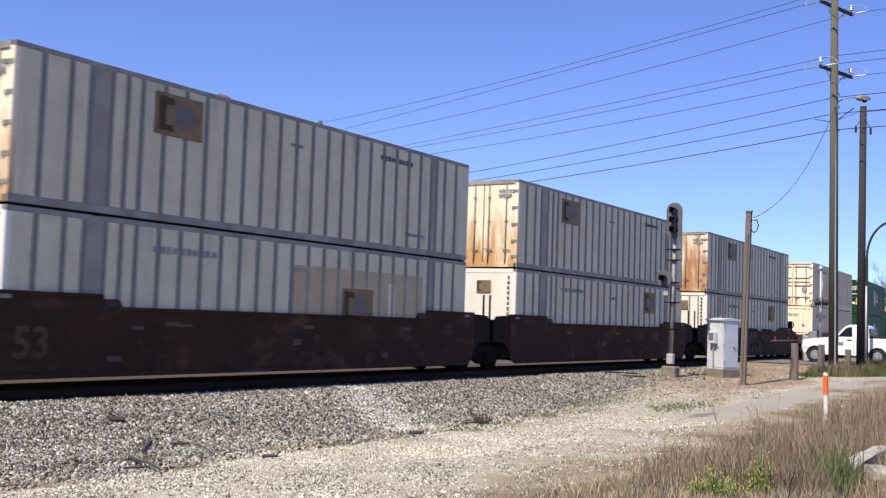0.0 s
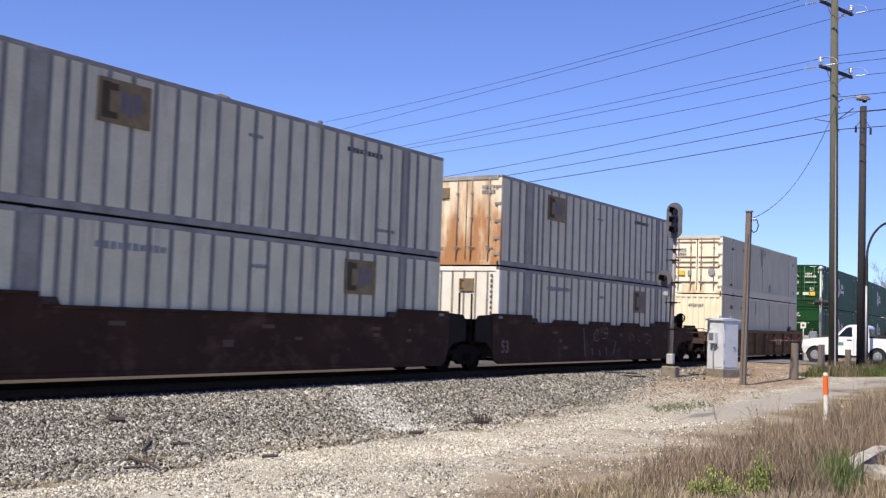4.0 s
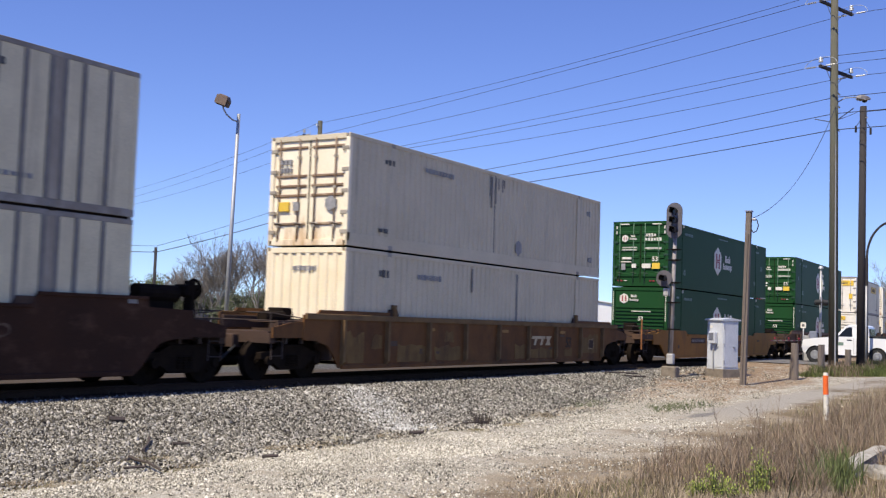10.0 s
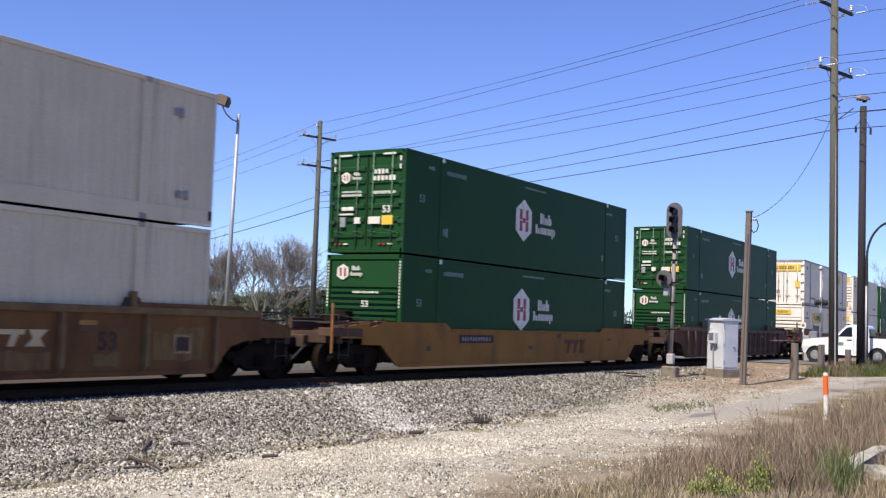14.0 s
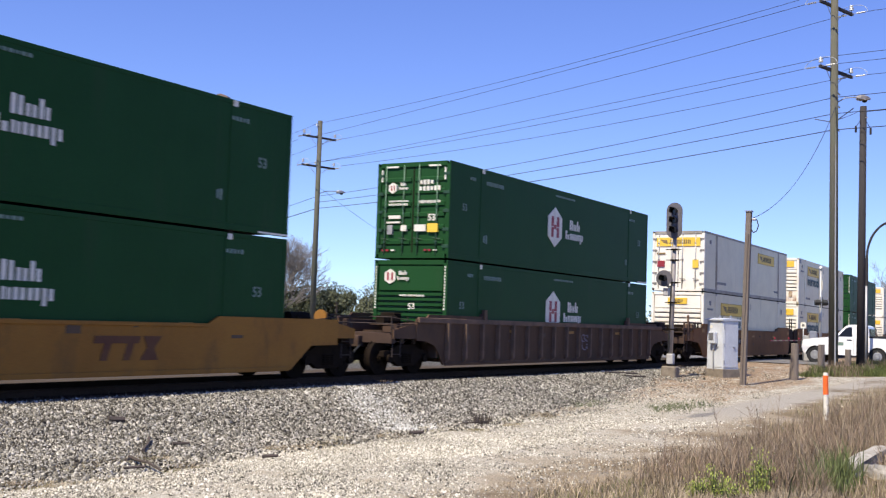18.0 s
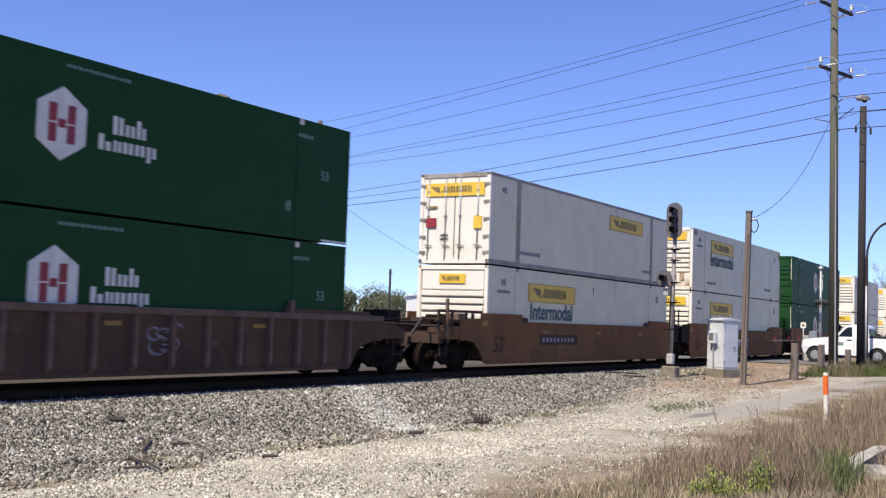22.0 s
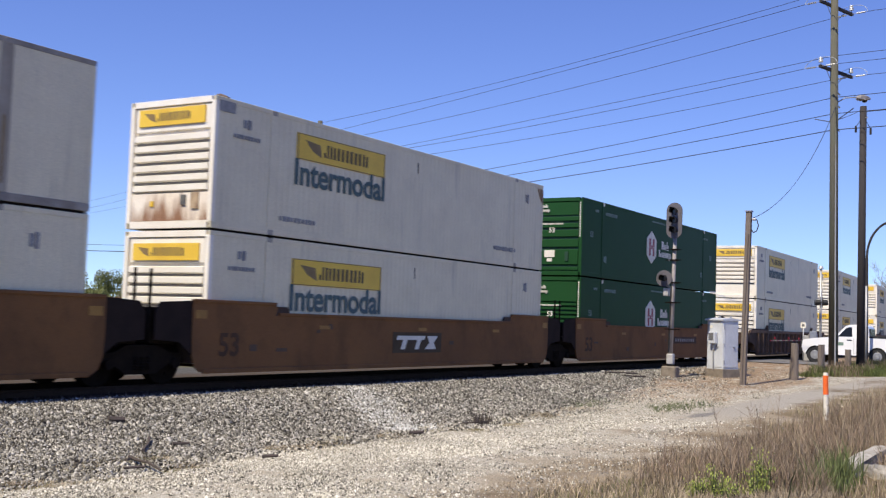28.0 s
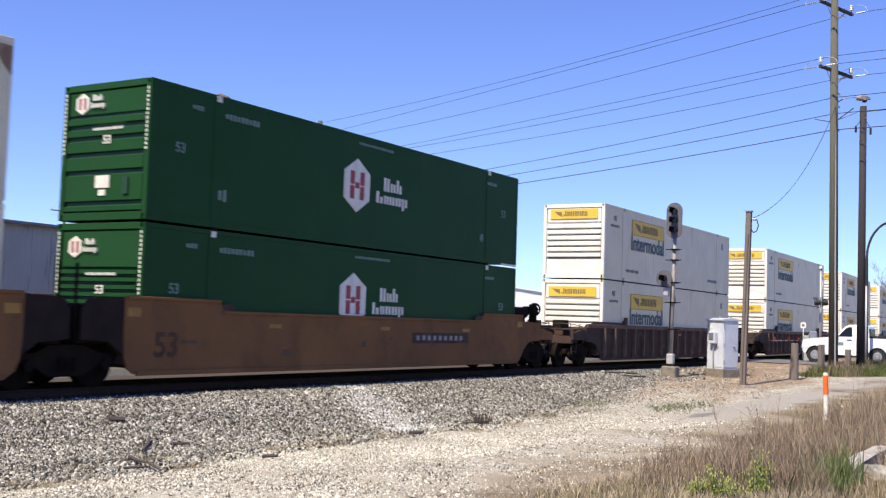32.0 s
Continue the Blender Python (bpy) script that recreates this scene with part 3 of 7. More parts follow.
def hexagon(parent, face, u, v, r, material, name, proud):
    pts = [(r * 0.98 * math.sin(math.pi * k / 3), r * math.cos(math.pi * k / 3) * 1.05) for k in range(6)]
    bm = bmesh.new()
    if face == "side":
        prism_y(bm, [(u + a, v + b) for a, b in pts], -HW - proud, -HW + 0.012)
    else:
        prism_x(bm, [(-u - a * 0.98, v + b * 0.94) for a, b in pts], -HL - proud, -HL + 0.06)
    return part(name, bm, material, parent)


def container(label, side, end, panel, rail_m, end_m, rib_m, post_m, style, group, castings=None):
    c = empty("container", label, "container", group)
    zt = HH
    # framework
    for y in (-1, 1):
        part("top_rail", B(-HL, HL, y * HW - 0.05 if y > 0 else -HW, HW if y > 0 else -HW + 0.05, zt - 0.1, zt), rail_m, c, bevel=0.006)
        low = 0.34 if style == "tallsill" else 0.15
        # on rusty boxes the far rail dips to block sky in the slit
        part("bottom_rail", B(-HL, HL, HW - 0.06 if y > 0 else -HW, HW if y > 0 else -HW + 0.06, -0.052 if y > 0 and style == "rusty" else 0.0, low), rail_m if style != "tallsill" else panel, c, bevel=0.006)
        for x in (-1, 1):
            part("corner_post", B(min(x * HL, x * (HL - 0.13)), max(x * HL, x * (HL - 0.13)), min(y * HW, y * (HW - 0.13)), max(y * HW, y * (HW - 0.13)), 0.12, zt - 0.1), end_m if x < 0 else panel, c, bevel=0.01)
    for x in (-POST40, POST40):
        for z in (0.0, zt - 0.12):
            part("corner_casting", B(x - 0.09, x + 0.09, -HW - 0.012, -HW + 0.16, z, z + 0.118), castings or rail_m, c, bevel=0.01)
            if z == 0.0:
                part("twist_lock", B(x - 0.07, x + 0.07, -HW - 0.02, -HW + 0.12, -0.07, -0.004), M["iron"], c)
    # added fillers keep sky light out of the slit between stacked boxes
    if style in ("rusty", "sevenrib", "threerib", "plaindoor"):
        part("gap_filler_end", B(HL - 0.12, HL - 0.002, -HW + 0.06, HW - 0.06, -0.052, 0.1), rail_m, c)
        part("gap_filler", B(-HL + 0.1, HL - 0.12, -HW + 0.03, -HW + 0.06, -0.05, 0.02), M["iron"], c)
    # roof, floor, far side and far end
    part("roof", corrugated(-HL + 0.1, HL - 0.1, 0, -HW + 0.05, HW - 0.05, 0.5, 0.02, -1), rail_m, c, at=pose(0, 0, zt - 0.03, 90, 0, 0))
    part("floor", B(-HL + 0.05, HL - 0.05, -HW + 0.07, HW - 0.07, 0.06, 0.16), M["iron"], c)
    low = 0.34 if style == "tallsill" else 0.15
    if side == "corr":
        part("side_panel", corrugated(-HL + 0.12, HL - 0.12, -HW + 0.012, low, zt - 0.09, 0.2784, 0.030, 1), panel, c)
    elif side == "fine":
        part("side_panel", corrugated(-HL + 0.12, HL - 0.12, -HW + 0.010, low, zt - 0.09, 0.203, 0.0006 if panel is M["green"] else 0.007, 1), panel, c)
    else:
        part("side_panel", B(-HL + 0.12, HL - 0.12, -HW + 0.012, -HW + 0.045, low, zt - 0.09), panel, c)
    part("side_panel", B(-HL + 0.12, HL - 0.12, HW - 0.045, HW - 0.012, 0.15, zt - 0.09), panel, c)
    part("end_panel", B(HL - 0.06, HL - 0.02, -HW + 0.12, HW - 0.12, 0.1, zt - 0.05), panel, c)
    # posts of the lifting points
    for x in (-POST40, POST40):
        wide = 0.25 if side == "post" and x < 0 else 0.17 if side == "post" else 0.13
        part("lifting_post", B(x - wide, x + wide, -HW - 0.004, -HW + 0.03, low if low < 0.2 else 0.3, zt - 0.1), post_m, c, bevel=0.004)
    if side == "post":
        rib = finish(B(-0.05, 0.05, -0.022, 0.02, 0.15, zt - 0.1), "rib", rib_m, bevel=0.004)
        for x in (-7.43, -6.8, -6.33, -5.82, -5.42, -5.03, *(-4.42 + 0.613 * i for i in range(17)), 5.95, 6.25, 6.7, 7.33):
            part("rib", rib, None, c, at=(x, -HW + 0.006, 0))
    # the leading end
    part("end_sill", B(-HL, -HL + 0.1, -HW + 0.12, HW - 0.12, 0.0, 0.16), end_m, c, bevel=0.006)
    part("end_header", B(-HL, -HL + 0.1, -HW + 0.12, HW - 0.12, zt - 0.14, zt), rail_m if end == "door" else end_m, c, bevel=0.006)
    if end == "door":
        for y0, y1 in ((-HW + 0.13, -0.015), (0.015, HW - 0.13)):
            door = part("door", B(-HL + (0.05 if style in ("ribdoor", "tallsill") else 0.03), -HL + 0.1, y0, y1, 0.16, zt - 0.14), end_m, c, bevel=0.006)
            if style in ("ribdoor", "tallsill"):
                for z in (0.57, 1.32, 1.57, 1.83, 2.58) if style == "tallsill" else (0.48, 0.92, 1.3, 1.62, 2.0, 2.36):
                    if style == "tallsill":
                        # recess shadow is put into the dark rusty colour of these ribs
                        part("door_rib", prism_y(bmesh.new(), [(-HL + 0.051, z - 0.05), (-HL + 0.051, z + 0.03), (-HL + 0.012, z + 0.012), (-HL + 0.012, z - 0.03)], y0 + 0.07, y1 - 0.07), M["rust_shade"], door)
                        continue
                    part("door_rib", prism_y(bmesh.new(), [(-HL + 0.051, z - 0.085), (-HL + 0.051, z + 0.085), (-HL + 0.006, z + 0.05), (-HL + 0.006, z - 0.05)], y0 + 0.06, y1 - 0.06), end_m, door)
            for z in (0.35, 0.85, 1.4, 1.95, 2.5):
                yy = y0 if y0 < -0.1 else y1
                part("hinge", B(-HL - 0.012, -HL + 0.04, yy - 0.1 if yy > 0 else yy - 0.12, yy + 0.12 if yy > 0 else yy + 0.1, z - 0.05, z + 0.05), rib_m, door, bevel=0.008)
            for k in (0.27, 0.83):
                y = y0 + (y1 - y0) * k
                part("lock_rod", tube(bmesh.new(), (-HL + 0.0, y, 0.1), (-HL + 0.0, y, zt - 0.08), 0.021, n=6), M["steel"] if style == "plaindoor" else rib_m if style == "rusty" else M["rust_shade"] if style == "tallsill" else M["rod_grey"], door, smooth=True)
                part("lock_handle", tube(bmesh.new(), (-HL - 0.02, y - 0.17, 0.56), (-HL - 0.02, y + 0.12, 0.6), 0.016, n=5), rib_m, door)
                for z in (0.5, 1.5, 2.3):
                    part("rod_keeper", B(-HL - 0.02, -HL + 0.032, y - 0.045, y + 0.045, z - 0.035, z + 0.035), rib_m, door)
        part("door_seam", B(-HL + 0.035, -HL + 0.06, -0.016, 0.016, 0.16, zt - 0.14), M["iron"], c)
    elif end == "ribbed":
        part("front_panel", B(-HL + 0.085, -HL + 0.12, -HW + 0.12, HW - 0.12, 0.14, zt - 0.12), end_m, c)
        part("front_top_panel", B(-HL + 0.03, -HL + 0.09, -HW + 0.16, HW - 0.16, 2.23 if style == "upperrib" else 1.97 if style == "lowrib" else 2.12 if style == "threerib" else 1.72 if style == "fiverib" else 2.18, zt - 0.17), end_m, c, bevel=0.01)
        zs = {"sevenrib": [0.9 + 0.225 * i for i in range(6)], "threerib": [1.99 - 0.232 * i for i in range(8)], "lowrib": [1.87 - 0.155 * i for i in range(11)]}.get(style, [0.26, 0.52, 0.80, 1.08, 1.40])
        k = 0.6 if style == "lowrib" else 1.0
        if style == "upperrib":
            zs = []
            # dark sheet paints the shade in the grooves between these ribs
            part("rib_gap_shade", B(-HL + 0.07, -HL + 0.086, -HW + 0.16, HW - 0.16, 0.16, 2.24), rib_m, c)
            for z0, z1 in ((2.0, 2.18), (1.75, 1.94), (1.41, 1.69), (1.03, 1.35), (0.38, 0.97), (0.17, 0.32)):
                part("front_rib", prism_y(bmesh.new(), [(-HL + 0.086, z0), (-HL + 0.086, z1), (-HL + 0.01, z1 - 0.03), (-HL + 0.01, z0 + 0.03)], -HW + 0.15, HW - 0.15), end_m, c)
        for z in zs:
            part("front_rib", prism_y(bmesh.new(), [(-HL + 0.086, z - 0.09 * k), (-HL + 0.086, z + 0.085 * k), (-HL + 0.008, z + 0.06 * k), (-HL + 0.008, z - 0.06 * k)], -HW + 0.16, HW - 0.16), end_m, c)
            # groove shade painted as a dark strip below the rib
            part("rib_gap_shade", B(-HL + 0.07, -HL + 0.086, -HW + 0.16, HW - 0.16, z - 0.138 * k, z - 0.086 * k), rib_m, c)
    elif end == "flat":
        part("front_panel", B(-HL + 0.012, -HL + 0.08, -HW + 0.12, HW - 0.12, 0.14, zt - 0.12), end_m, c, bevel=0.004)
    elif end == "posts":
        part("front_panel", B(-HL + 0.03, -HL + 0.08, -HW + 0.12, HW - 0.12, 0.14, zt - 0.12), end_m, c)
        for i in range(1, 6):
            y = -HW + 2 * HW * i / 6
            part("front_rib", B(-HL + 0.005, -HL + 0.035, y - 0.03, y + 0.03, 0.16, zt - 0.14), rib_m, c, bevel=0.004)
    else:
        me = finish(corrugated(-HW + 0.12, HW - 0.12, 0, 0.14, zt - 0.12, 0.29, 0.04, 1), "front_panel", end_m)
        part("front_panel", me, None, c, at=pose(-HL + 0.01, 0, 0, 0, 0, -90))
    return c


def emblem_square(c, face, u, v, w, h):
    """A faded square board: dark part, gold part and a small bluish blot."""
    p = plate(c, face, u, v, w, h, M["gold_brown"], "emblem", 0.026, "faded gold and dark square emblem")
    for nm, a0, a1, z0, z1, m, d in (("emblem_field", -0.45, -0.30, -0.40, 0.42, M["emblem_dark"], 0.029), ("emblem_bar", -0.31, -0.14, 0.24, 0.40, M["emblem_dark"], 0.0292), ("emblem_bar", -0.31, -0.14, -0.40, -0.25, M["emblem_dark"], 0.0292), ("emblem_blot", -0.08, 0.02, -0.22, 0.30, M["emblem_blue"], 0.029), ("emblem_blot", 0.05, 0.13, -0.30, 0.2, M["emblem_blue"], 0.0288), ("emblem_blot", 0.16, 0.30, -0.18, 0.26, M["emblem_blue"], 0.029)):
        if face == "side":
            bm = B(u + a0 * w, u + a1 * w, -HW - d, -HW, v + z0 * h, v + z1 * h)
        else:
            bm = B(-HL - d, -HL, -u - a1 * w, -u - a0 * w, v + z0 * h, v + z1 * h)
        part(nm, bm, m, p)


def word_blocks(bm, face, u0, u1, z0, z1, kinds, proud):
    """A name that is drawn as plain upright blocks, two to a cell: each kind is (width, foot, first head, second head)."""
    total = sum(k[0] for k in kinds)
    a = u0
    for wd, foot, top, second in kinds:
        cell, h = (u1 - u0) * wd / total, z1 - z0
        for p, t, f in ((a, top, min(foot, 0.0)), (a + cell * 0.48, second, max(foot, 0.0))):
            q, lo, hi = p + cell * 0.32, z0 + h * f, z0 + h * t
            if face == "side":
                box(bm, p, q, -HW - proud, -HW, lo, hi)
            else:
                box(bm, -HL - proud, -HL + 0.06, -q, -p, lo, hi)
        a += cell


FIRST_WORD = ((1.1, 0, 1.25, 1.2), (1.0, 0, 0.8, 0.78), (1.0, 0, 1.25, 0.8))
SECOND_WORD = ((1.2, 0, 1.1, 0.62), (0.8, 0, 0.8, 0.75), (1.0, 0, 0.8, 0.78), (1.0, 0, 0.78, 0.8), (1.0, -0.35, 0.8, 0.78))
BOARD_WORD = ((0.7, 0, 0.4, 1), (0.8, 0, 1, 0.96), (1.0, 0, 1, 0.98), (1.0, 0, 1, 1), (1.0, 0, 0.97, 1), (0.8, 0, 1, 0.9))


def plaque(c, face, u, v, w, h):
    """A yellow name board; its lettering stands as dark bars."""
    p = plate(c, face, u, v, w, h, M["yellow"], "name_board", 0.010, "yellow name board with dark lettering bars")
    bm = bmesh.new()
    word_blocks(bm, face, u - w * 0.22, u + w * 0.30, v - h * 0.24, v + h * 0.26, BOARD_WORD, 0.014)
    tagged(part("lettering", bm, M["board_ink"], p), kind="stuff")
    bm = bmesh.new()
    if face == "side":
        prism_y(bm, [(u - w * 0.42, v + h * 0.28), (u - w * 0.26, v + h * 0.2), (u - w * 0.24, v - h * 0.3), (u - w * 0.34, v - h * 0.1)], -HW - 0.013, -HW)
        for a, b2, d, e in ((-0.49, 0.49, 0.46, 0.49), (-0.49, 0.49, -0.49, -0.46), (-0.495, -0.485, -0.49, 0.49), (0.485, 0.495, -0.49, 0.49)):
            box(bm, u + a * w, u + b2 * w, -HW - 0.0125, -HW, v + d * h, v + e * h)
    else:
        prism_x(bm, [(-u + w * 0.42, v + h * 0.28), (-u + w * 0.26, v + h * 0.2), (-u + w * 0.24, v - h * 0.3), (-u + w * 0.34, v - h * 0.1)], -HL - 0.013, -HL)
    part("scroll_shape", bm, M["gold_brown"], p)


def word(c, text, u, v, size, material, name="lettering", label="", y=None):
    part(name, lettering(text, size, material), None, c, label, at=(u, (-HW - 0.008) if y is None else y, v))


def word_end(c, text, u, v, size, material, name="lettering"):
    part(name, lettering(text, size, material), None, c, at=pose(-HL - 0.006, -u, v, 0, 0, -90))


def ribbed_white(upper, emblem_u=4.13, emblem_v=2.15, end="posts", rust="rusty_white"):
    # sides take the shaded white, the leading end a lighter copy
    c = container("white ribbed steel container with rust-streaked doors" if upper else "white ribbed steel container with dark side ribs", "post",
                  "door" if upper else end, M["shaded_white_panel"], M["grey_rail"], M[rust] if upper else M["white_end"],
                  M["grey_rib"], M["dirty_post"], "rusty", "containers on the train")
    if upper:
        emblem_square(c, "side", -4.02, 2.2, 1.34, 0.86)
        emblem_square(c, "end", -0.9, 2.35, 0.5, 0.34)
        bars(c, "end", 0.82, 2.52, 0.5, 0.1, 4, M["mark_grey"])
        bars(c, "end", 0.82, 2.36, 0.5, 0.1, 6, M["mark_grey"])
        bars(c, "side", 4.2, 2.45, 1.6, 0.13, 9, M["mark_dark"])
        bars(c, "side", -0.1, 2.2, 0.5, 0.09, 4, M["mark_grey"])
        bars(c, "side", 5.2, 0.5, 1.0, 0.09, 6, M["mark_grey"])
    else:
        emblem_square(c, "side", emblem_u, emblem_v, 1.34, 0.88)
        emblem_square(c, "end", 0.1, 2.3, 0.52, 0.4)
        bm = bmesh.new()
        for i in range(11):
            box(bm, -HL - 0.008, -HL, -1.06, -0.98, 2.55 - i * 0.17, 2.65 - i * 0.17)
        tagged(part("marking", bm, M["mark_dark"], c), kind="stuff")
        bars(c, "side", -3.6, 2.35, 1.9, 0.15, 10, M["mark_grey"])
        bars(c, "side", 0.2, 2.2, 0.5, 0.1, 4, M["mark_grey"])
    return c


def big_marks_green(c, upper):
    v, u = 1.56, -0.9
    hexagon(c, "side", u, v, 0.66, M["mark_white"], "emblem", 0.010)
    for a in (-0.31, 0.12):
        for z0, z1 in ((0.015, 0.36), (-0.36, -0.015)):
            part("emblem_bar", B(u + a, u + a + 0.19, -HW - 0.014, -HW, v + z0, v + z1), M["red"], c)
    part("emblem_bar", B(u - 0.09, u + 0.09, -HW - 0.014, -HW, v - 0.08, v + 0.08), M["red"], c)
    for kinds, u0, u1, z0, z1 in ((FIRST_WORD, 0.32, 1.22, 1.56, 1.85), (SECOND_WORD, -0.02, 1.52, 1.22, 1.50)):
        bm = bmesh.new()
        word_blocks(bm, "side", u0, u1, z0, z1, kinds, 0.010)
        tagged(part("lettering", bm, M["mark_white"], c), kind="stuff")


def end_words(c, u0, u1, z, h):
    bm = bmesh.new()
    word_blocks(bm, "end", u0 + 0.06, u1 - 0.08, z + 1.25 * h, z + 2.1 * h, FIRST_WORD, 0.024)
    word_blocks(bm, "end", u0, u1, z, z + 0.85 * h, SECOND_WORD, 0.024)
    tagged(part("lettering", bm, M["mark_white"], c), kind="stuff")


def green_box(upper, end):
    c = container("dark green steel container with white markings", "fine", end, M["green"], M["green"], M["green"], M["green_dark"], M["green"],
                  "ribdoor" if end == "door" else "upperrib" if upper else "lowrib", "containers on the train", castings=M["green"])
    big_marks_green(c, upper)
    word(c, "53", -7.2, 1.57, 0.3, M["mark_faint"])
    word(c, "53", 7.07, 1.6, 0.32, M["mark_faint"])
    bars(c, "side", -5.3, 2.47, 1.15, 0.13, 9, M["mark_faint"])
    bars(c, "side", -0.05, 2.66, 1.6, 0.07, 12, M["mark_faint"])
    bars(c, "side", -6.71, 2.5, 0.35, 0.1, 3, M["mark_faint"])
    bars(c, "side", 6.3, 2.48, 0.6, 0.1, 5, M["mark_faint"])
    bars(c, "side", 5.72, 0.75, 0.2, 0.24, 2, M["mark_faint"])
    bars(c, "side", -5.86, 0.72, 0.3, 0.26, 2, M["mark_faint"])
    for x in (-POST40, POST40):
        plate(c, "side", x, HH - 0.09 if not upper else HH - 0.08, 0.15, 0.13, M["mark_white"], "sticker", 0.016)
    if upper:
        # white strip paints the sunlight that shows in the gap below
        part("sunlit_gap_strip", B(HL - 1.05, HL - 0.02, -HW - 0.009, -HW + 0.02, 0.012, 0.055), M["mark_white"], c, "white strip painted as sunlight in the gap")
    if end == "door":
        for u in (-1.12, 1.12):
            plate(c, "end", u, 2.5, 0.05, 0.36, M["mark_white"], "reflective_tape", 0.01)
        for u in (-0.75, 0.75):
            plate(c, "end", u, 2.76, 0.42, 0.05, M["mark_white"], "reflective_tape", 0.01)
            bars(c, "end", u - 0.16, 0.24, 0.3, 0.06, 2, M["red"], "reflector")
            bars(c, "end", u + 0.12, 0.24, 0.2, 0.05, 1, M["mark_white"], "reflector")
        hexagon(c, "end", -0.72, 2.12, 0.17, M["mark_white"], "emblem", 0.024)
        bm = bmesh.new()
        for a in (0.64, 0.74):
            box(bm, -HL - 0.028, -HL, a, a + 0.04, 2.04, 2.2)
        part("emblem_shape", bm, M["red"], c)
        end_words(c, -0.5, -0.17, 2.07, 0.09)
        bars(c, "end", 0.5, 2.27, 0.5, 0.14, 4, M["mark_white"])
        bars(c, "end", 0.62, 2.08, 0.78, 0.14, 6, M["mark_white"])
        bars(c, "end", -0.5, 1.72, 0.7, 0.05, 9, M["mark_white"])
        bars(c, "end", -0.5, 1.62, 0.7, 0.07, 9, M["mark_white"])
        bars(c, "end", 0.6, 1.68, 0.8, 0.09, 10, M["mark_white"])
        word_end(c, "53'", 0.72, 1.2, 0.28, M["mark_white"])
        plate(c, "end", -0.62, 1.24, 0.42, 0.1, M["mark_white"], "placard", 0.025)
        plate(c, "end", -0.66, 1.08, 0.48, 0.05, M["mark_white"], "placard", 0.025)
        plate(c, "end", -0.78, 0.86, 0.18, 0.28, M["mark_grey"], "placard", 0.025)
        plate(c, "end", -0.28, 0.9, 0.2, 0.18, M["mark_white"], "placard", 0.025)
        plate(c, "end", 0.3, 0.9, 0.4, 0.2, M["mark_white"], "placard", 0.025)
        plate(c, "end", 0.74, 0.9, 0.36, 0.26, M["yellow"], "placard", 0.025)
    else:
        zl = 0.25 if upper else 0.17
        hexagon(c, "end", -0.72, 2.22 + zl, 0.23, M["mark_white"], "emblem", 0.006)
        bm = bmesh.new()
        for a in (0.6, 0.75):
            box(bm, -HL - 0.010, -HL + 0.05, a, a + 0.07, 2.1 + zl, 2.34 + zl)
        part("emblem_shape", bm, M["red"], c)
        end_words(c, -0.45, -0.02, 2.12 + zl, 0.12)
        bars(c, "end", 0.1, 1.66 + zl, 0.9, 0.06, 11, M["mark_white"])
        word_end(c, "53", 0.08, 1.67 if upper else 1.5, 0.25, M["mark_white"])
        bm = bmesh.new()
        for yy in (-1.24, 1.2):
            for i in range(15):
                box(bm, -HL - 0.008, -HL + 0.01, yy, yy + 0.045, 1.42 + i * 0.088, 1.475 + i * 0.088)
        tagged(part("marking", bm, M["mark_white"], c), kind="stuff")
        if upper:
            plate(c, "end", 0.0, 0.8, 0.42, 0.26, M["mark_white"], "placard", 0.012)
            plate(c, "end", 0.0, 0.57, 0.2, 0.12, M["mark_white"], "placard", 0.012)
            plate(c, "end", 0.7, 0.7, 0.14, 0.34, M["green_dark"], "document_holder", 0.03)
    return c


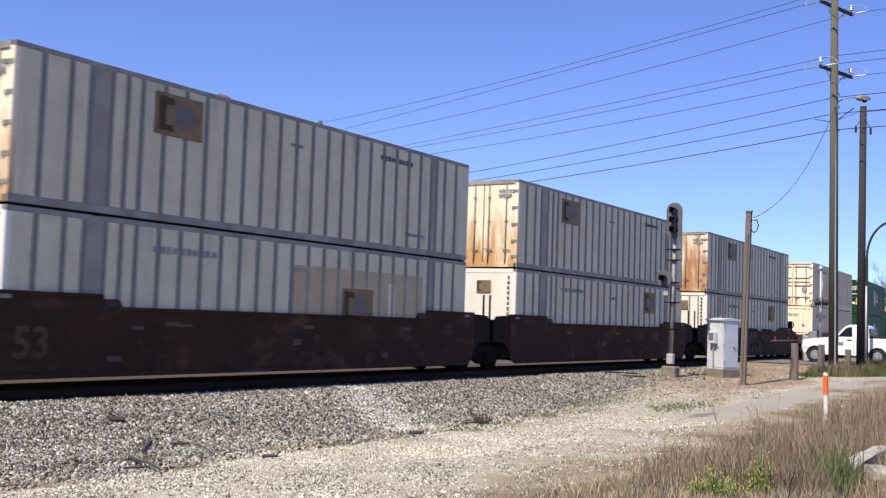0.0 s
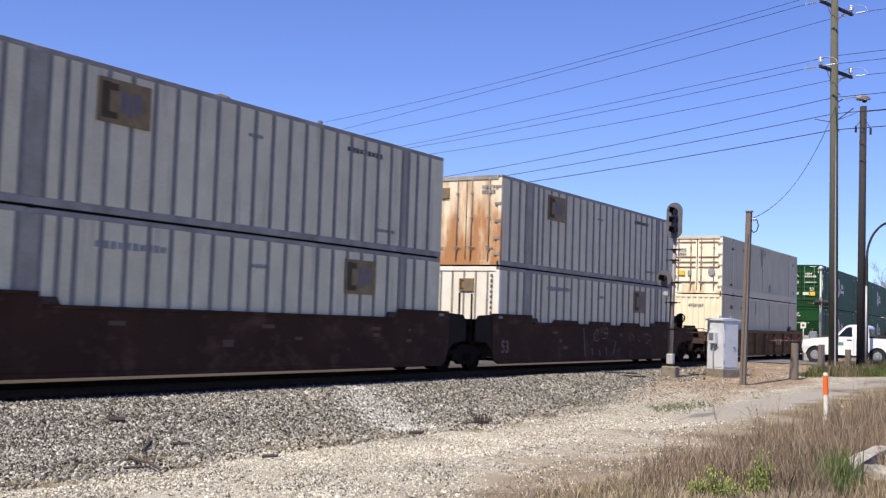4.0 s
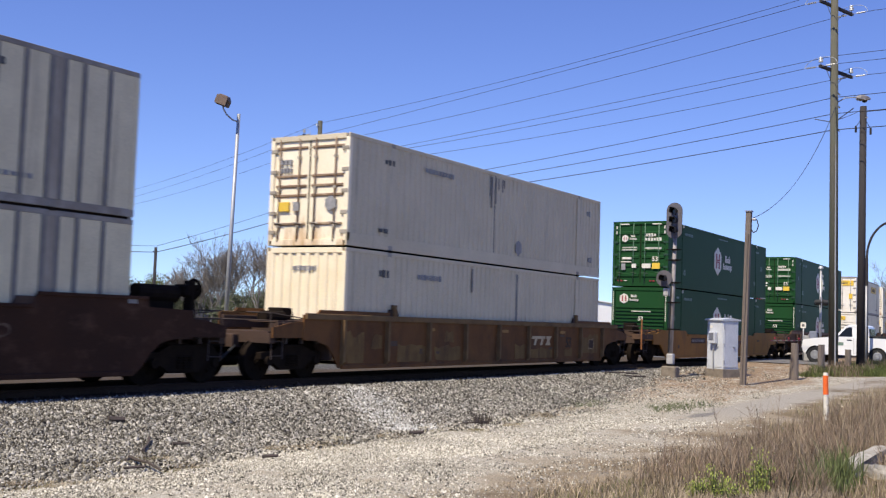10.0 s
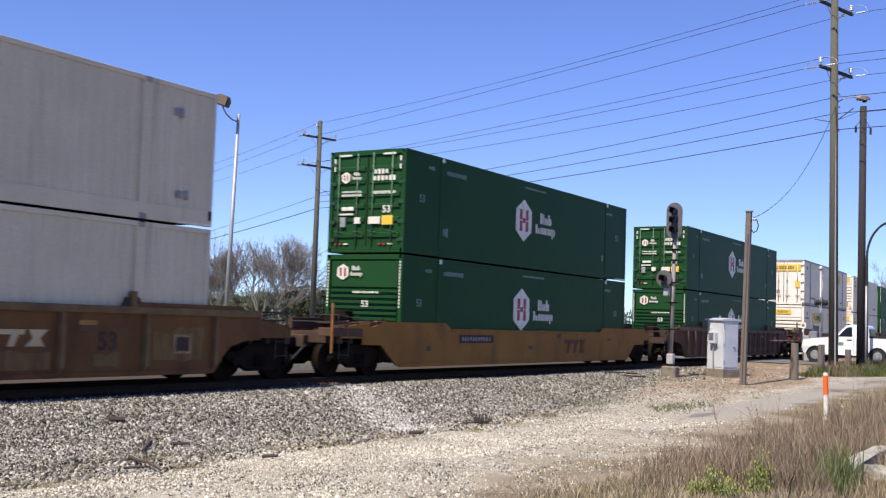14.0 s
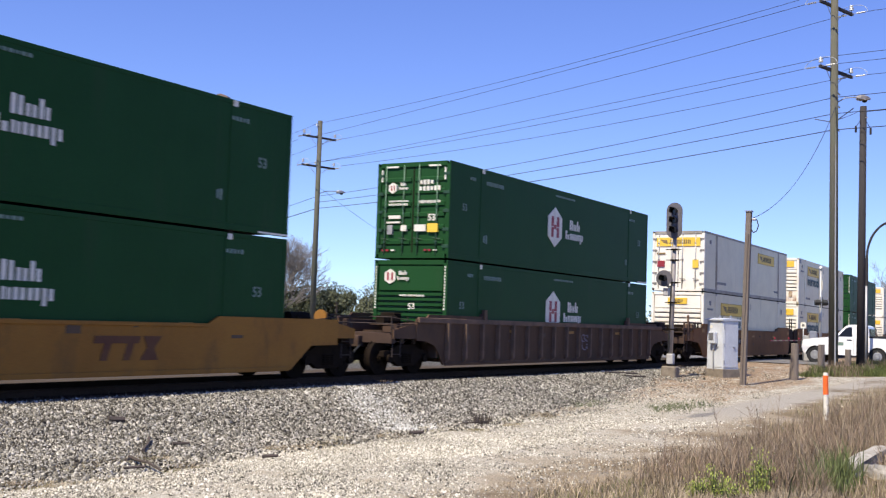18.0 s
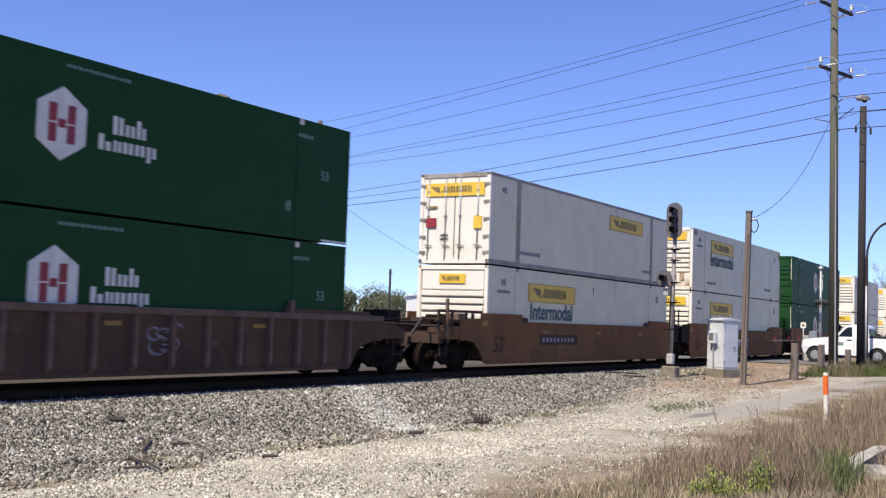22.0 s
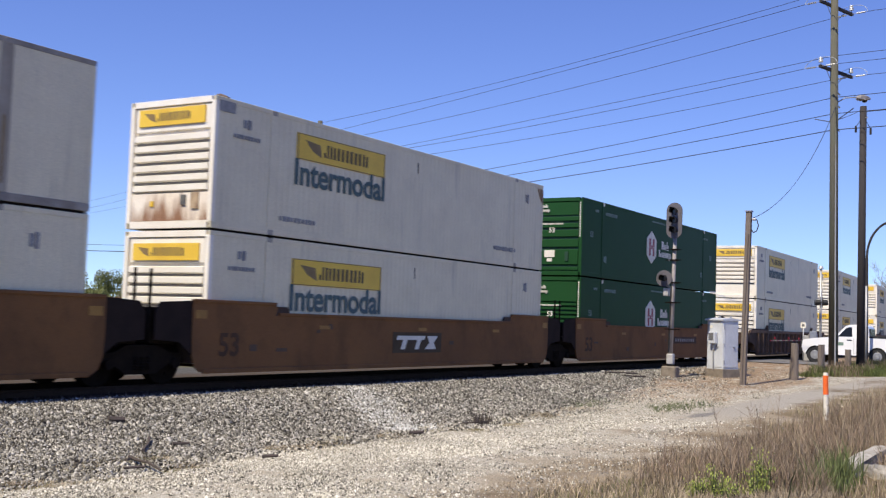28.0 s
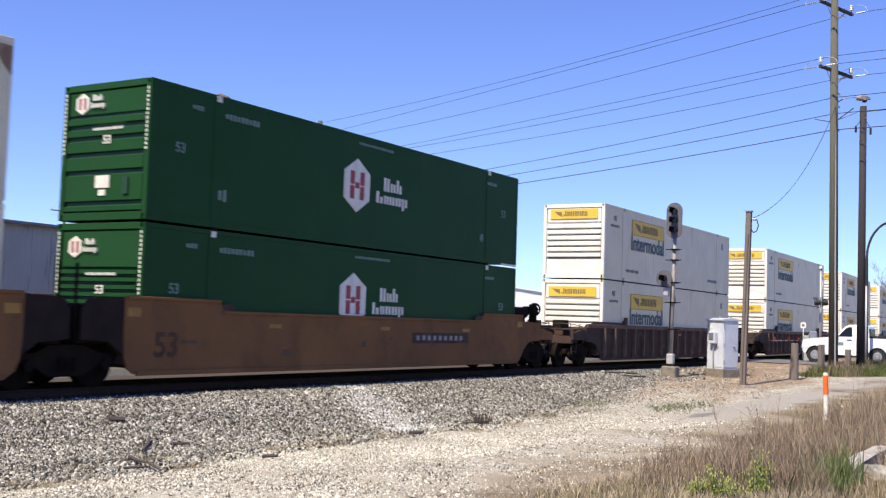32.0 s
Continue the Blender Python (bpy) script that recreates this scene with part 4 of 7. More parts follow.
def white_box(upper, end, small_board=False, scorched=False):
    # shaded white for the sides, lit white for the leading end
    pan = M["shaded_white"]
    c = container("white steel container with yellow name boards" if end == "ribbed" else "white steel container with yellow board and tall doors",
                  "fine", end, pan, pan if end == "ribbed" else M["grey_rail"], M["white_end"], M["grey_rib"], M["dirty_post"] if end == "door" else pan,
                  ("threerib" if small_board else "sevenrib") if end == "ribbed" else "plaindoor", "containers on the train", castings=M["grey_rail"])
    if end == "door":
        plaque(c, "end", 0.0, 2.36, 2.16, 0.42)
        for x in (-POST40, POST40):
            part("drip_stain", B(x - 0.025, x + 0.025, -HW - 0.008, -HW + 0.01, 0.3, 1.5), M["gold_brown"], c)
        plate(c, "end", -0.85, 1.3, 0.36, 0.3, M["red"], "placard", 0.02)
        plate(c, "end", 0.86, 1.3, 0.28, 0.4, M["yellow"], "placard", 0.02)
        for k in range(4):
            bars(c, "end", 0.86, 1.43 - 0.085 * k, 0.2, 0.035, 2 + k % 2, M["gold_brown"])
        for k in range(3):
            bars(c, "end", -0.85, 1.38 - 0.08 * k, 0.28, 0.03, 3, M["mark_dark"])
        plate(c, "end", -0.85, 1.8, 0.42, 0.08, M["gold_brown"], "placard", 0.01)
        bars(c, "end", -0.35, 0.9, 0.3, 0.07, 4, M["mark_dark"])
        bars(c, "end", -0.35, 0.78, 0.3, 0.07, 4, M["mark_dark"])
        plaque(c, "side", 3.3, 2.2, 3.5, 0.57)
        bars(c, "side", -5.2, 0.48, 1.6, 0.13, 9, M["mark_grey"])
        bars(c, "side", 5.6, 0.48, 1.0, 0.12, 6, M["mark_grey"])
        bars(c, "side", -7.1, 2.4, 0.3, 0.2, 2, M["mark_grey"])
    else:
        if small_board:
            plaque(c, "end", 0.0, 2.46, 0.95, 0.3)
        else:
            plaque(c, "end", 0.0, 2.5 if upper else 2.42, 2.0, 0.38)
        part("seam", B(0.1, 0.14, -HW + 0.0, -HW + 0.012, 2.25, 2.55), M["mark_dark"], c)
        plaque(c, "side", -3.4, 2.22 if upper else 2.15, 3.72, 0.63)
        word(c, "Intermodal", -3.42, 1.56 if upper else 1.5, 0.77 if small_board else 0.87, M["mark_teal"], label="grey-green lettering")
        bars(c, "side", -5.1, 0.42, 1.4, 0.12, 10, M["mark_grey"])
        bars(c, "side", -7.0, 2.4, 0.3, 0.22, 2, M["mark_grey"])
        bars(c, "side", -7.0, 2.1, 0.9, 0.1, 8, M["mark_grey"])
        bars(c, "side", 5.4, 0.52, 1.5, 0.14, 10, M["mark_grey"])
        bars(c, "side", 6.9, 2.3, 0.25, 0.3, 2, M["mark_grey"])
        if upper and scorched:
            plate(c, "side", -7.7, 2.69, 0.5, 0.24, M["mark_grey"], "vent_plate", 0.012)
            part("rust_stain", prism_y(bmesh.new(), [(7.62, 2.74), (8.05, 2.74), (8.05, 2.2), (7.92, 2.35), (7.75, 2.55)], -HW - 0.006, -HW + 0.01), M["rust_shade"], c)
            part("kick_panel", B(-HL + 0.02, -HL + 0.04, -HW + 0.13, HW - 0.13, 0.17, 0.78), M["scorched_white"], c, "rust-stained lower panel")
            plate(c, "end", 0.46, 0.62, 0.14, 0.22, M["mark_dark"], "document_holder", 0.02)
            plate(c, "end", 0.8, 0.6, 0.22, 0.36, M["rust_shade"], "document_holder", 0.015)
            plate(c, "end", -0.5, 0.55, 0.1, 0.12, M["yellow"], "placard", 0.01)
    return c


def cream_box(upper):
    # sides use the shaded copy of the cream, the leading end the lit one
    c = container("cream corrugated container with rust-marked doors and shade-toned sides" if upper else "cream corrugated container with ribbed end and shade-toned sides", "corr",
                  "door" if upper else "corr", M["shaded_cream"], M["shaded_cream"], M["cream_door"] if upper else M["cream"], M["dirty_post"], M["shaded_cream"], "tallsill" if upper else "plain", "containers on the train", castings=M["grey_rail"])
    if upper:
        bars(c, "end", -0.75, 2.2, 0.42, 0.13, 3, M["mark_grey"])
        bars(c, "end", -0.75, 1.98, 0.42, 0.13, 4, M["mark_grey"])
        plate(c, "end", -0.78, 1.02, 0.32, 0.24, M["yellow"], "placard", 0.02)
        plate(c, "end", -0.38, 1.02, 0.18, 0.24, M["mark_grey"], "placard", 0.02)
        hexagon(c, "end", 0.75, 1.08, 0.2, M["mark_grey"], "warning_diamond", 0.022)
        bars(c, "side", -3.6, 2.4, 1.6, 0.14, 9, M["mark_grey"])
        bars(c, "side", -6.2, 2.35, 0.5, 0.14, 3, M["mark_dark"])
        bars(c, "side", -6.4, 0.5, 0.5, 0.12, 2, M["mark_dark"])
        hexagon(c, "side", 1.4, 0.62, 0.24, M["mark_grey"], "warning_diamond", 0.006)
        for x, z0, z1 in ((-0.62, 2.1, 2.72), (-0.48, 1.75, 2.72), (-0.22, 1.9, 2.72), (-0.05, 2.35, 2.72), (0.2, 2.3, 2.72), (0.32, 2.45, 2.7)):
            part("drip_stain", B(x - 0.035, x + 0.035, -HW + 0.004, -HW + 0.02, z0, z1), M["grey_rib"], c)
        part("seam", B(-0.30, -0.27, -HW + 0.004, -HW + 0.02, 0.34, 2.78), M["grey_rib"], c)
        bars(c, "side", 7.2, 0.6, 0.4, 0.2, 2, M["mark_grey"])
        bars(c, "side", 7.0, 2.3, 0.35, 0.2, 2, M["mark_grey"])
        # sunlight in the gap, painted as a white strip
        part("sunlit_gap_strip", B(HL - 1.0, HL - 0.02, -HW - 0.009, -HW + 0.02, 0.012, 0.05), M["mark_white"], c, "white strip painted as sunlight in the gap")
    else:
        bars(c, "end", 0.0, 2.35, 0.8, 0.13, 8, M["mark_grey"])
        bars(c, "side", -4.0, 2.3, 1.3, 0.16, 8, M["mark_grey"])
        bars(c, "side", -6.3, 2.3, 0.5, 0.2, 3, M["mark_dark"])
        part("drip_stain", B(1.3, 1.44, -HW + 0.004, -HW + 0.02, 0.2, 2.7), M["grey_rib"], c)
        part("drip_stain", B(-1.6, -1.52, -HW + 0.004, -HW + 0.02, 2.0, 2.7), M["grey_rib"], c)
    return c

# ---- well cars ----
def wheelset(parent, x):
    bm = bmesh.new()
    for s in (-1, 1):
        y = s * 0.75
        tube(bm, (0, y - 0.065, 0), (0, y + 0.065, 0), WHEEL_R, n=28)
        tube(bm, (0, y - s * 0.065, 0), (0, y - s * 0.095, 0), WHEEL_R + 0.028, n=28)
        tube(bm, (0, y + s * 0.065, 0), (0, y + s * 0.12, 0), 0.13, n=12)
        for k in range(5):
            a = 2 * math.pi * k / 5
            box(bm, 0.25 * math.cos(a) - 0.03, 0.25 * math.cos(a) + 0.03, y + s * 0.06, y + s * 0.085, 0.25 * math.sin(a) - 0.03, 0.25 * math.sin(a) + 0.03)
    tube(bm, (0, -0.92, 0), (0, 0.92, 0), 0.085, n=10)
    ob = part("wheelset", bm, M["iron"], parent, at=(x, 0, WHEEL_R))
    SPIN.append((ob, x))
    return ob


def bogie(parent, x):
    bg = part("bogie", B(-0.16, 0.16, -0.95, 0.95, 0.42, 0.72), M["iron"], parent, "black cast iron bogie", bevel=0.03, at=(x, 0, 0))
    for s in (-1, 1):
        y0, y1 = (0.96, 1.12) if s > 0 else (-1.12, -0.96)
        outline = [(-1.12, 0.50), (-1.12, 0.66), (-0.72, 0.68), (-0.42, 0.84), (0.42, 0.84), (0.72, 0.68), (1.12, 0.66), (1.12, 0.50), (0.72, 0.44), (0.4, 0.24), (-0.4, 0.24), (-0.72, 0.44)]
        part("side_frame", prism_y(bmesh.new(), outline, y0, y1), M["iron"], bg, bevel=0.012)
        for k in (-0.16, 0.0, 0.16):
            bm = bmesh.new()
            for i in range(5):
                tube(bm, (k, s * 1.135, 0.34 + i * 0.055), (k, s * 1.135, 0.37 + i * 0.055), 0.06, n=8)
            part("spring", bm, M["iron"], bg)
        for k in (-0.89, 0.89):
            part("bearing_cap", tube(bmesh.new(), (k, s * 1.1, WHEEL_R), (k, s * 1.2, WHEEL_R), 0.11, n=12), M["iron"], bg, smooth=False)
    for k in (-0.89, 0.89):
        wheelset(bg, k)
    return bg


def ladder(parent, x, y, z0, z1, material):
    bm = bmesh.new()
    for k in (-0.2, 0.2):
        tube(bm, (x + k, y, z0), (x + k, y, z1), 0.016, n=5)
    z = z0 + 0.08
    while z < z1:
        tube(bm, (x - 0.2, y, z), (x + 0.2, y, z), 0.012, n=5)
        z += 0.34
    part("ladder", bm, material, parent)


def well_car(label, body, dark, style, first=True, last=True, single=True, seed=1):
    """A well car about its middle. style: smooth, ribbed or slant sides."""
    rr = random.Random(seed)
    car = empty("well_car", label, "well car", "well cars of the train")
    Y = 1.37
    # lighter tone stands in for sunlight on ribs, chords and guide posts
    edge = M["lit_tan_edge"] if body is M["car_tan"] else M["lit_car_edge"]
    ends = [(s < 0 and (single or first)) or (s > 0 and (single or last)) for s in (-1, 1)]
    if style == "smooth":
        top = [(-8.55, 1.02), (-8.55, 1.80), (-5.85, 1.76), (-5.7, 1.56), (5.7, 1.56), (5.85, 1.76), (8.55, 1.80), (8.55, 1.02)]
        low = [(8.52, 0.6), (8.42, 0.38), (8.25, 0.27), (-8.25, 0.27), (-8.42, 0.38), (-8.52, 0.6)]
    elif style == "slant":
        top = [(-9.93, 0.84), (-9.93, 1.27), (-9.35, 1.33), (-9.0, 1.45), (-5.8, 1.46), (-5.45, 1.28), (5.45, 1.28), (5.8, 1.46), (9.2, 1.46), (10.1, 1.46), (10.1, 0.84)]
        low = [(9.05, 0.82), (8.3, 0.26), (-8.3, 0.26), (-9.05, 0.82)]
    else:
        top = [(-9.75, 0.95), (-9.75, 1.56), (9.75, 1.56), (9.75, 0.95)]
        low = [(9.25, 0.93), (8.8, 0.82), (8.55, 0.6), (8.3, 0.26), (-8.3, 0.26), (-8.55, 0.6), (-8.8, 0.82), (-9.25, 0.93)]
    if style == "smooth":
        # over a bogie at the end of a car the wall steps down and arches over the wheels
        if ends[0]:
            top = [(-9.8, 0.96), (-9.8, 1.56), (-8.55, 1.60), (-8.5, 1.80)] + top[2:]
            low = low[:4] + [(-8.42, 0.40), (-8.62, 0.66), (-8.95, 0.90), (-9.3, 0.96)]
        if ends[1]:
            top = top[:-2] + [(8.5, 1.80), (8.55, 1.60), (9.8, 1.56), (9.8, 0.96)]
            low = [(9.3, 0.96), (8.95, 0.90), (8.62, 0.66), (8.42, 0.40)] + low[2:]
    for s in (-1, 1):
        y0, y1 = (Y - 0.05, Y) if s > 0 else (-Y, -Y + 0.05)
        part("side_wall", prism_y(bmesh.new(), top + low, y0, y1), body, car)
        yo0, yo1 = (Y - 0.03, Y + 0.035) if s > 0 else (-Y - 0.035, -Y + 0.03)
        part("bottom_chord", B(-8.2, 8.2, yo0, yo1, 0.235, 0.335), body, car, bevel=0.01)
        if style == "ribbed":
            part("top_chord", B(-9.7, 9.7, yo0 - 0.02 if s < 0 else yo0, yo1 + 0.02 if s > 0 else yo1, 1.45, 1.60), edge, car, bevel=0.012)
            rib = finish(prism_x(bmesh.new(), [(0.0, 0.3), (0.0, 1.46), (-0.12, 1.46), (-0.12, 0.42)], -0.05, 0.05), "stiffener", edge)
            spots = [-8.15 + 1.019 * i for i in range(17)] if body is not M["car_tan"] else [-8.22, *(2.08 * i for i in range(-3, 4)), 8.22]
            for x in spots:
                part("stiffener", rib, None, car, at=pose(x, s * Y, 0, 0, 0, 0 if s < 0 else 180))
            for x in (-7.6, 7.6):
                part("guide_post", B(x * 0.776 - 0.07, x * 0.776 + 0.07, s * Y - 0.06, s * Y + 0.06, 1.58, 1.90), edge, car, bevel=0.012)
                part("raised_guide", prism_y(bmesh.new(), [(x - 1.6, 1.6), (x - 1.5, 1.69), (x + 1.5, 1.69), (x + 1.6, 1.6)], min(s * Y, s * (Y - 0.06)), max(s * Y, s * (Y - 0.06))), body, car)
        elif style == "smooth":
            if s < 0 and body is M["car_ochre"]:
                for x in (-8.3, 8.3):
                    part("warning_label", B(x - 0.17, x + 0.17, -Y - 0.009, -Y + 0.01, 1.40, 1.58), M["reflector_amber"], car, "small faded yellow label")
            elif s < 0:
                for x in (-8.05, 8.1):
                    part("reflective_label", B(x - 0.12, x + 0.12, -Y - 0.009, -Y + 0.01, 1.66, 1.74), M["mark_grey"], car)
            for a, b2, z in ((-5.75, 5.75, 1.56), (-8.5, -5.85, 1.79), (5.85, 8.5, 1.79)):
                part("top_chord", B(a, b2, yo0, yo1, z - 0.05, z + 0.02), body, car, bevel=0.008)
        else:
            part("top_chord", B(-5.5, 5.5, yo0, yo1, 1.22, 1.30), body, car, bevel=0.008)
    # guides on the wall tops
    for x in {"slant": (), "smooth": (-5.6, 5.6), "ribbed": (-5.9, 5.9)}[style]:
        part("container_guide", prism_y(bmesh.new(), [(x - 0.3, 1.5), (x - 0.18, 1.78 if style == "ribbed" else 1.72), (x + 0.18, 1.78 if style == "ribbed" else 1.72), (x + 0.3, 1.5)], -Y + 0.0, -Y + 0.07), dark, car, bevel=0.01)
    # floor members, end walls and decks
    for i in range(8):
        x = -6.6 + 13.2 * i / 7
        part("floor_beam", B(x - 0.14, x + 0.14, -Y + 0.05, Y - 0.05, 0.27, 0.41), dark, car)
    for s in (-1, 1):
        e = 8.32 if style == "smooth" else 8.5
        # added near-black plate that hides the container's lower corner
        part("dark_corner_plate", prism_y(bmesh.new(), [(s * 7.4, 0.3), (s * 8.3, 0.4), (s * 8.5, 0.75), (s * 8.5, 1.1), (s * 7.4, 1.1)], -1.312, -1.30), M["iron"], car)
        part("end_wall", B(min(s * e, s * (e + 0.08)), max(s * e, s * (e + 0.08)), -Y + 0.06, Y - 0.06, 0.45, 1.62 if style == "smooth" else 1.45), dark, car)
        tip = (9.66 if not single else 11.1) if style == "smooth" else 11.1
        if (s < 0 and first) or (s > 0 and last):
            tip = 11.1
        part("centre_sill", B(min(s * 8.3, s * tip), max(s * 8.3, s * tip), -0.35, 0.35, 0.74, 1.06), dark, car, bevel=0.02)
        endcar = tip > 10
        deck_end = 10.9 if endcar else 9.4
        part("end_deck", B(min(s * 8.35, s * deck_end), max(s * 8.35, s * deck_end), -1.25, 1.25, 1.08, 1.14), dark, car)
        if endcar:
            part("end_beam", B(min(s * 10.7, s * 10.9), max(s * 10.7, s * 10.9), -1.3, 1.3, 0.86, 1.1), dark, car, bevel=0.015)
            part("side_apron", prism_y(bmesh.new(), [(s * 9.6, 1.0), (s * 9.6, 1.40), (s * 10.2, 1.36), (s * 10.85, 1.24), (s * 10.85, 1.0)], -Y + 0.02, -Y + 0.07), body, car)
            part("coupler", B(min(s * 11.0, s * 11.75), max(s * 11.0, s * 11.75), -0.13, 0.13, 0.76, 1.0), M["iron"], car, bevel=0.03)
            part("coupler_knuckle", tube(bmesh.new(), (s * 11.74, 0.06, 0.7), (s * 11.74, 0.06, 1.06), 0.14, n=10), M["iron"], car)
            part("brake_hose", tube(bmesh.new(), (s * 11.0, -0.35, 0.8), (s * 11.6, -0.3, 0.35), 0.03, n=6), M["rubber"], car)
            ladder(car, s * 10.6, -Y + 0.1, 0.5, 1.4, M["handrail"])
            bm = bmesh.new()
            for x in (9.2, 10.0, 10.8):
                tube(bm, (s * x, -1.22, 1.14), (s * x, -1.22, 1.6 if x > 9.5 else 1.45), 0.014, n=5)
            tube(bm, (s * 9.2, -1.22, 1.43), (s * 10.8, -1.22, 1.58), 0.014, n=5)
            tube(bm, (s * 10.8, -1.22, 1.4), (s * 10.8, 1.22, 1.4), 0.015, n=5)
            tube(bm, (s * 10.8, -1.22, 1.58), (s * 10.8, -0.5, 1.58), 0.015, n=5)
            part("handrail", bm, M["handrail"], car)
            dust = M["car_dark"]
            part("platform_beam", B(min(s * 8.6, s * 10.5), max(s * 8.6, s * 10.5), -1.2, -1.1, 1.2, 1.36), dust, car, bevel=0.012)
            part("platform_beam", B(min(s * 8.6, s * 10.5), max(s * 8.6, s * 10.5), 0.5, 0.62, 1.2, 1.5), dust, car, bevel=0.012)
            part("step_plate", B(min(s * 9.7, s * 10.5), max(s * 9.7, s * 10.5), -1.18, -0.3, 1.36, 1.4), dust, car)
            part("brake_cylinder", tube(bmesh.new(), (s * 9.35, -0.35, 1.48), (s * 10.1, -0.35, 1.48), 0.15, n=12), M["iron"], car)
            part("brake_lever", tube(bmesh.new(), (s * 8.7, -1.15, 1.5), (s * 10.3, -1.15, 0.85), 0.035, n=6), M["iron"], car)
            part("control_valve", B(min(s * 8.75, s * 9.15), max(s * 8.75, s * 9.15), -0.2, 0.3, 1.42, 1.72), M["iron"], car, bevel=0.03)
            for x in (9.0, 9.6, 10.2):
                part("platform_post", B(s * x - 0.04, s * x + 0.04, -1.22, -1.14, 0.86, 1.36), M["handrail"], car)
            part("equipment_box", B(min(s * 8.7, s * 9.3), max(s * 8.7, s * 9.3), -0.9, 0.1, 1.14, 1.42), dark, car, bevel=0.02)
            if s > 0 and style == "smooth":
                part("air_tank", tube(bmesh.new(), (8.75, -0.7, 1.9), (9.9, -0.7, 1.9), 0.19, n=14), M["iron"], car, smooth=False)
                part("tank_bracket", B(8.9, 9.8, -0.8, -0.5, 1.14, 1.74), M["iron"], car)
                bm = bmesh.new()
                for k in range(16):
                    a0, a1 = 2 * math.pi * k / 16, 2 * math.pi * (k + 1) / 16
                    tube(bm, (10.2, -0.95 + 0.2 * math.cos(a0), 2.02 + 0.2 * math.sin(a0)), (10.2, -0.95 + 0.2 * math.cos(a1), 2.02 + 0.2 * math.sin(a1)), 0.035, n=5)
                    if k % 4 == 0:
                        tube(bm, (10.2, -0.95, 2.02), (10.2, -0.95 + 0.2 * math.cos(a0), 2.02 + 0.2 * math.sin(a0)), 0.025, n=5)
                part("brake_wheel", bm, M["iron"], car)
                part("brake_stand", B(10.02, 10.14, -1.08, -0.82, 1.14, 2.2), M["iron"], car, bevel=0.02)
                part("valve_box", B(9.92, 10.3, -1.05, -0.6, 1.85, 2.12), M["iron"], car, bevel=0.04)
        else:
            bm = bmesh.new()
            x = 9.40 if s > 0 else 9.62
            tube(bm, (s * x, -1.2, 1.14), (s * x, -1.2, 2.38), 0.032, n=6)
            part("grab_post", bm, M["iron"], car)
            # the joint's shade is put into the near-black colour of cover and plate
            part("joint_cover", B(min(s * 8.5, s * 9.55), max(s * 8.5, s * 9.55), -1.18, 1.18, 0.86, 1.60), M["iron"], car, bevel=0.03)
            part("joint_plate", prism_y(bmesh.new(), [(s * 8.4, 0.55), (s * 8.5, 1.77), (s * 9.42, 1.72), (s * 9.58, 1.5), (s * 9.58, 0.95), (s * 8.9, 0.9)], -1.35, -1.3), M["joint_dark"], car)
    # bogies: at both ends of a single car, at the joints of an articulated one
    if single:
        bogie(car, -9.72 if style == "slant" else -9.85)
        bogie(car, 10.05)
    else:
        bogie(car, -9.85 if first else -9.68)
        if last:
            bogie(car, 9.85)
    # faded stencils and patches
    bm = bmesh.new()
    for i in range(5):
        x, z = rr.uniform(-7, 7), rr.uniform(0.5, 1.25)
        w, h = rr.uniform(0.12, 0.4), rr.uniform(0.06, 0.16)
        box(bm, x, x + w, -Y - 0.007, -Y + 0.01, z, z + h)
    tagged(part("stencil", bm, M["car_smudge"], car), kind="stuff")
    bm = bmesh.new()
    for x in (-4.2, 0.3, 4.6):
        box(bm, x, x + 0.42, -Y - 0.007, -Y + 0.01, 1.22, 1.31)
    tagged(part("reflector", bm, M["car_smudge"] if body is M["car_brown"] else M["reflector_amber"], car), kind="stuff")
    return car


def scribble(car, u0, u1, z0, z1, seed, paint=None):
    """Faded spray-paint strokes that spell nothing."""
    rr = random.Random(seed)
    n = max(2, int((u1 - u0) / 0.75))
    for i in range(n):
        cx, cz = u0 + (u1 - u0) * (i + 0.5) / n, (z0 + z1) / 2 + rr.uniform(-0.06, 0.06)
        rx, rz, a0, a1 = rr.uniform(0.14, 0.3), (z1 - z0) * rr.uniform(0.3, 0.5), rr.uniform(0, 6.28), rr.uniform(2.5, 5.2)
        bm, prev = bmesh.new(), None
        for k in range(13):
            a = a0 + a1 * k / 12
            w = 0.022 + 0.012 * math.sin(a * 2)
            row = [bm.verts.new((cx + (rx + d) * math.cos(a) + 0.05 * k / 12, y, cz + (rz + d) * math.sin(a))) for d in (-w, w) for y in (-1.378,)]
            if prev:
                bm.faces.new((prev[0], row[0], row[1], prev[1]))
            prev = row
        part("paint_stroke", bm, paint or M["graffiti"], car)


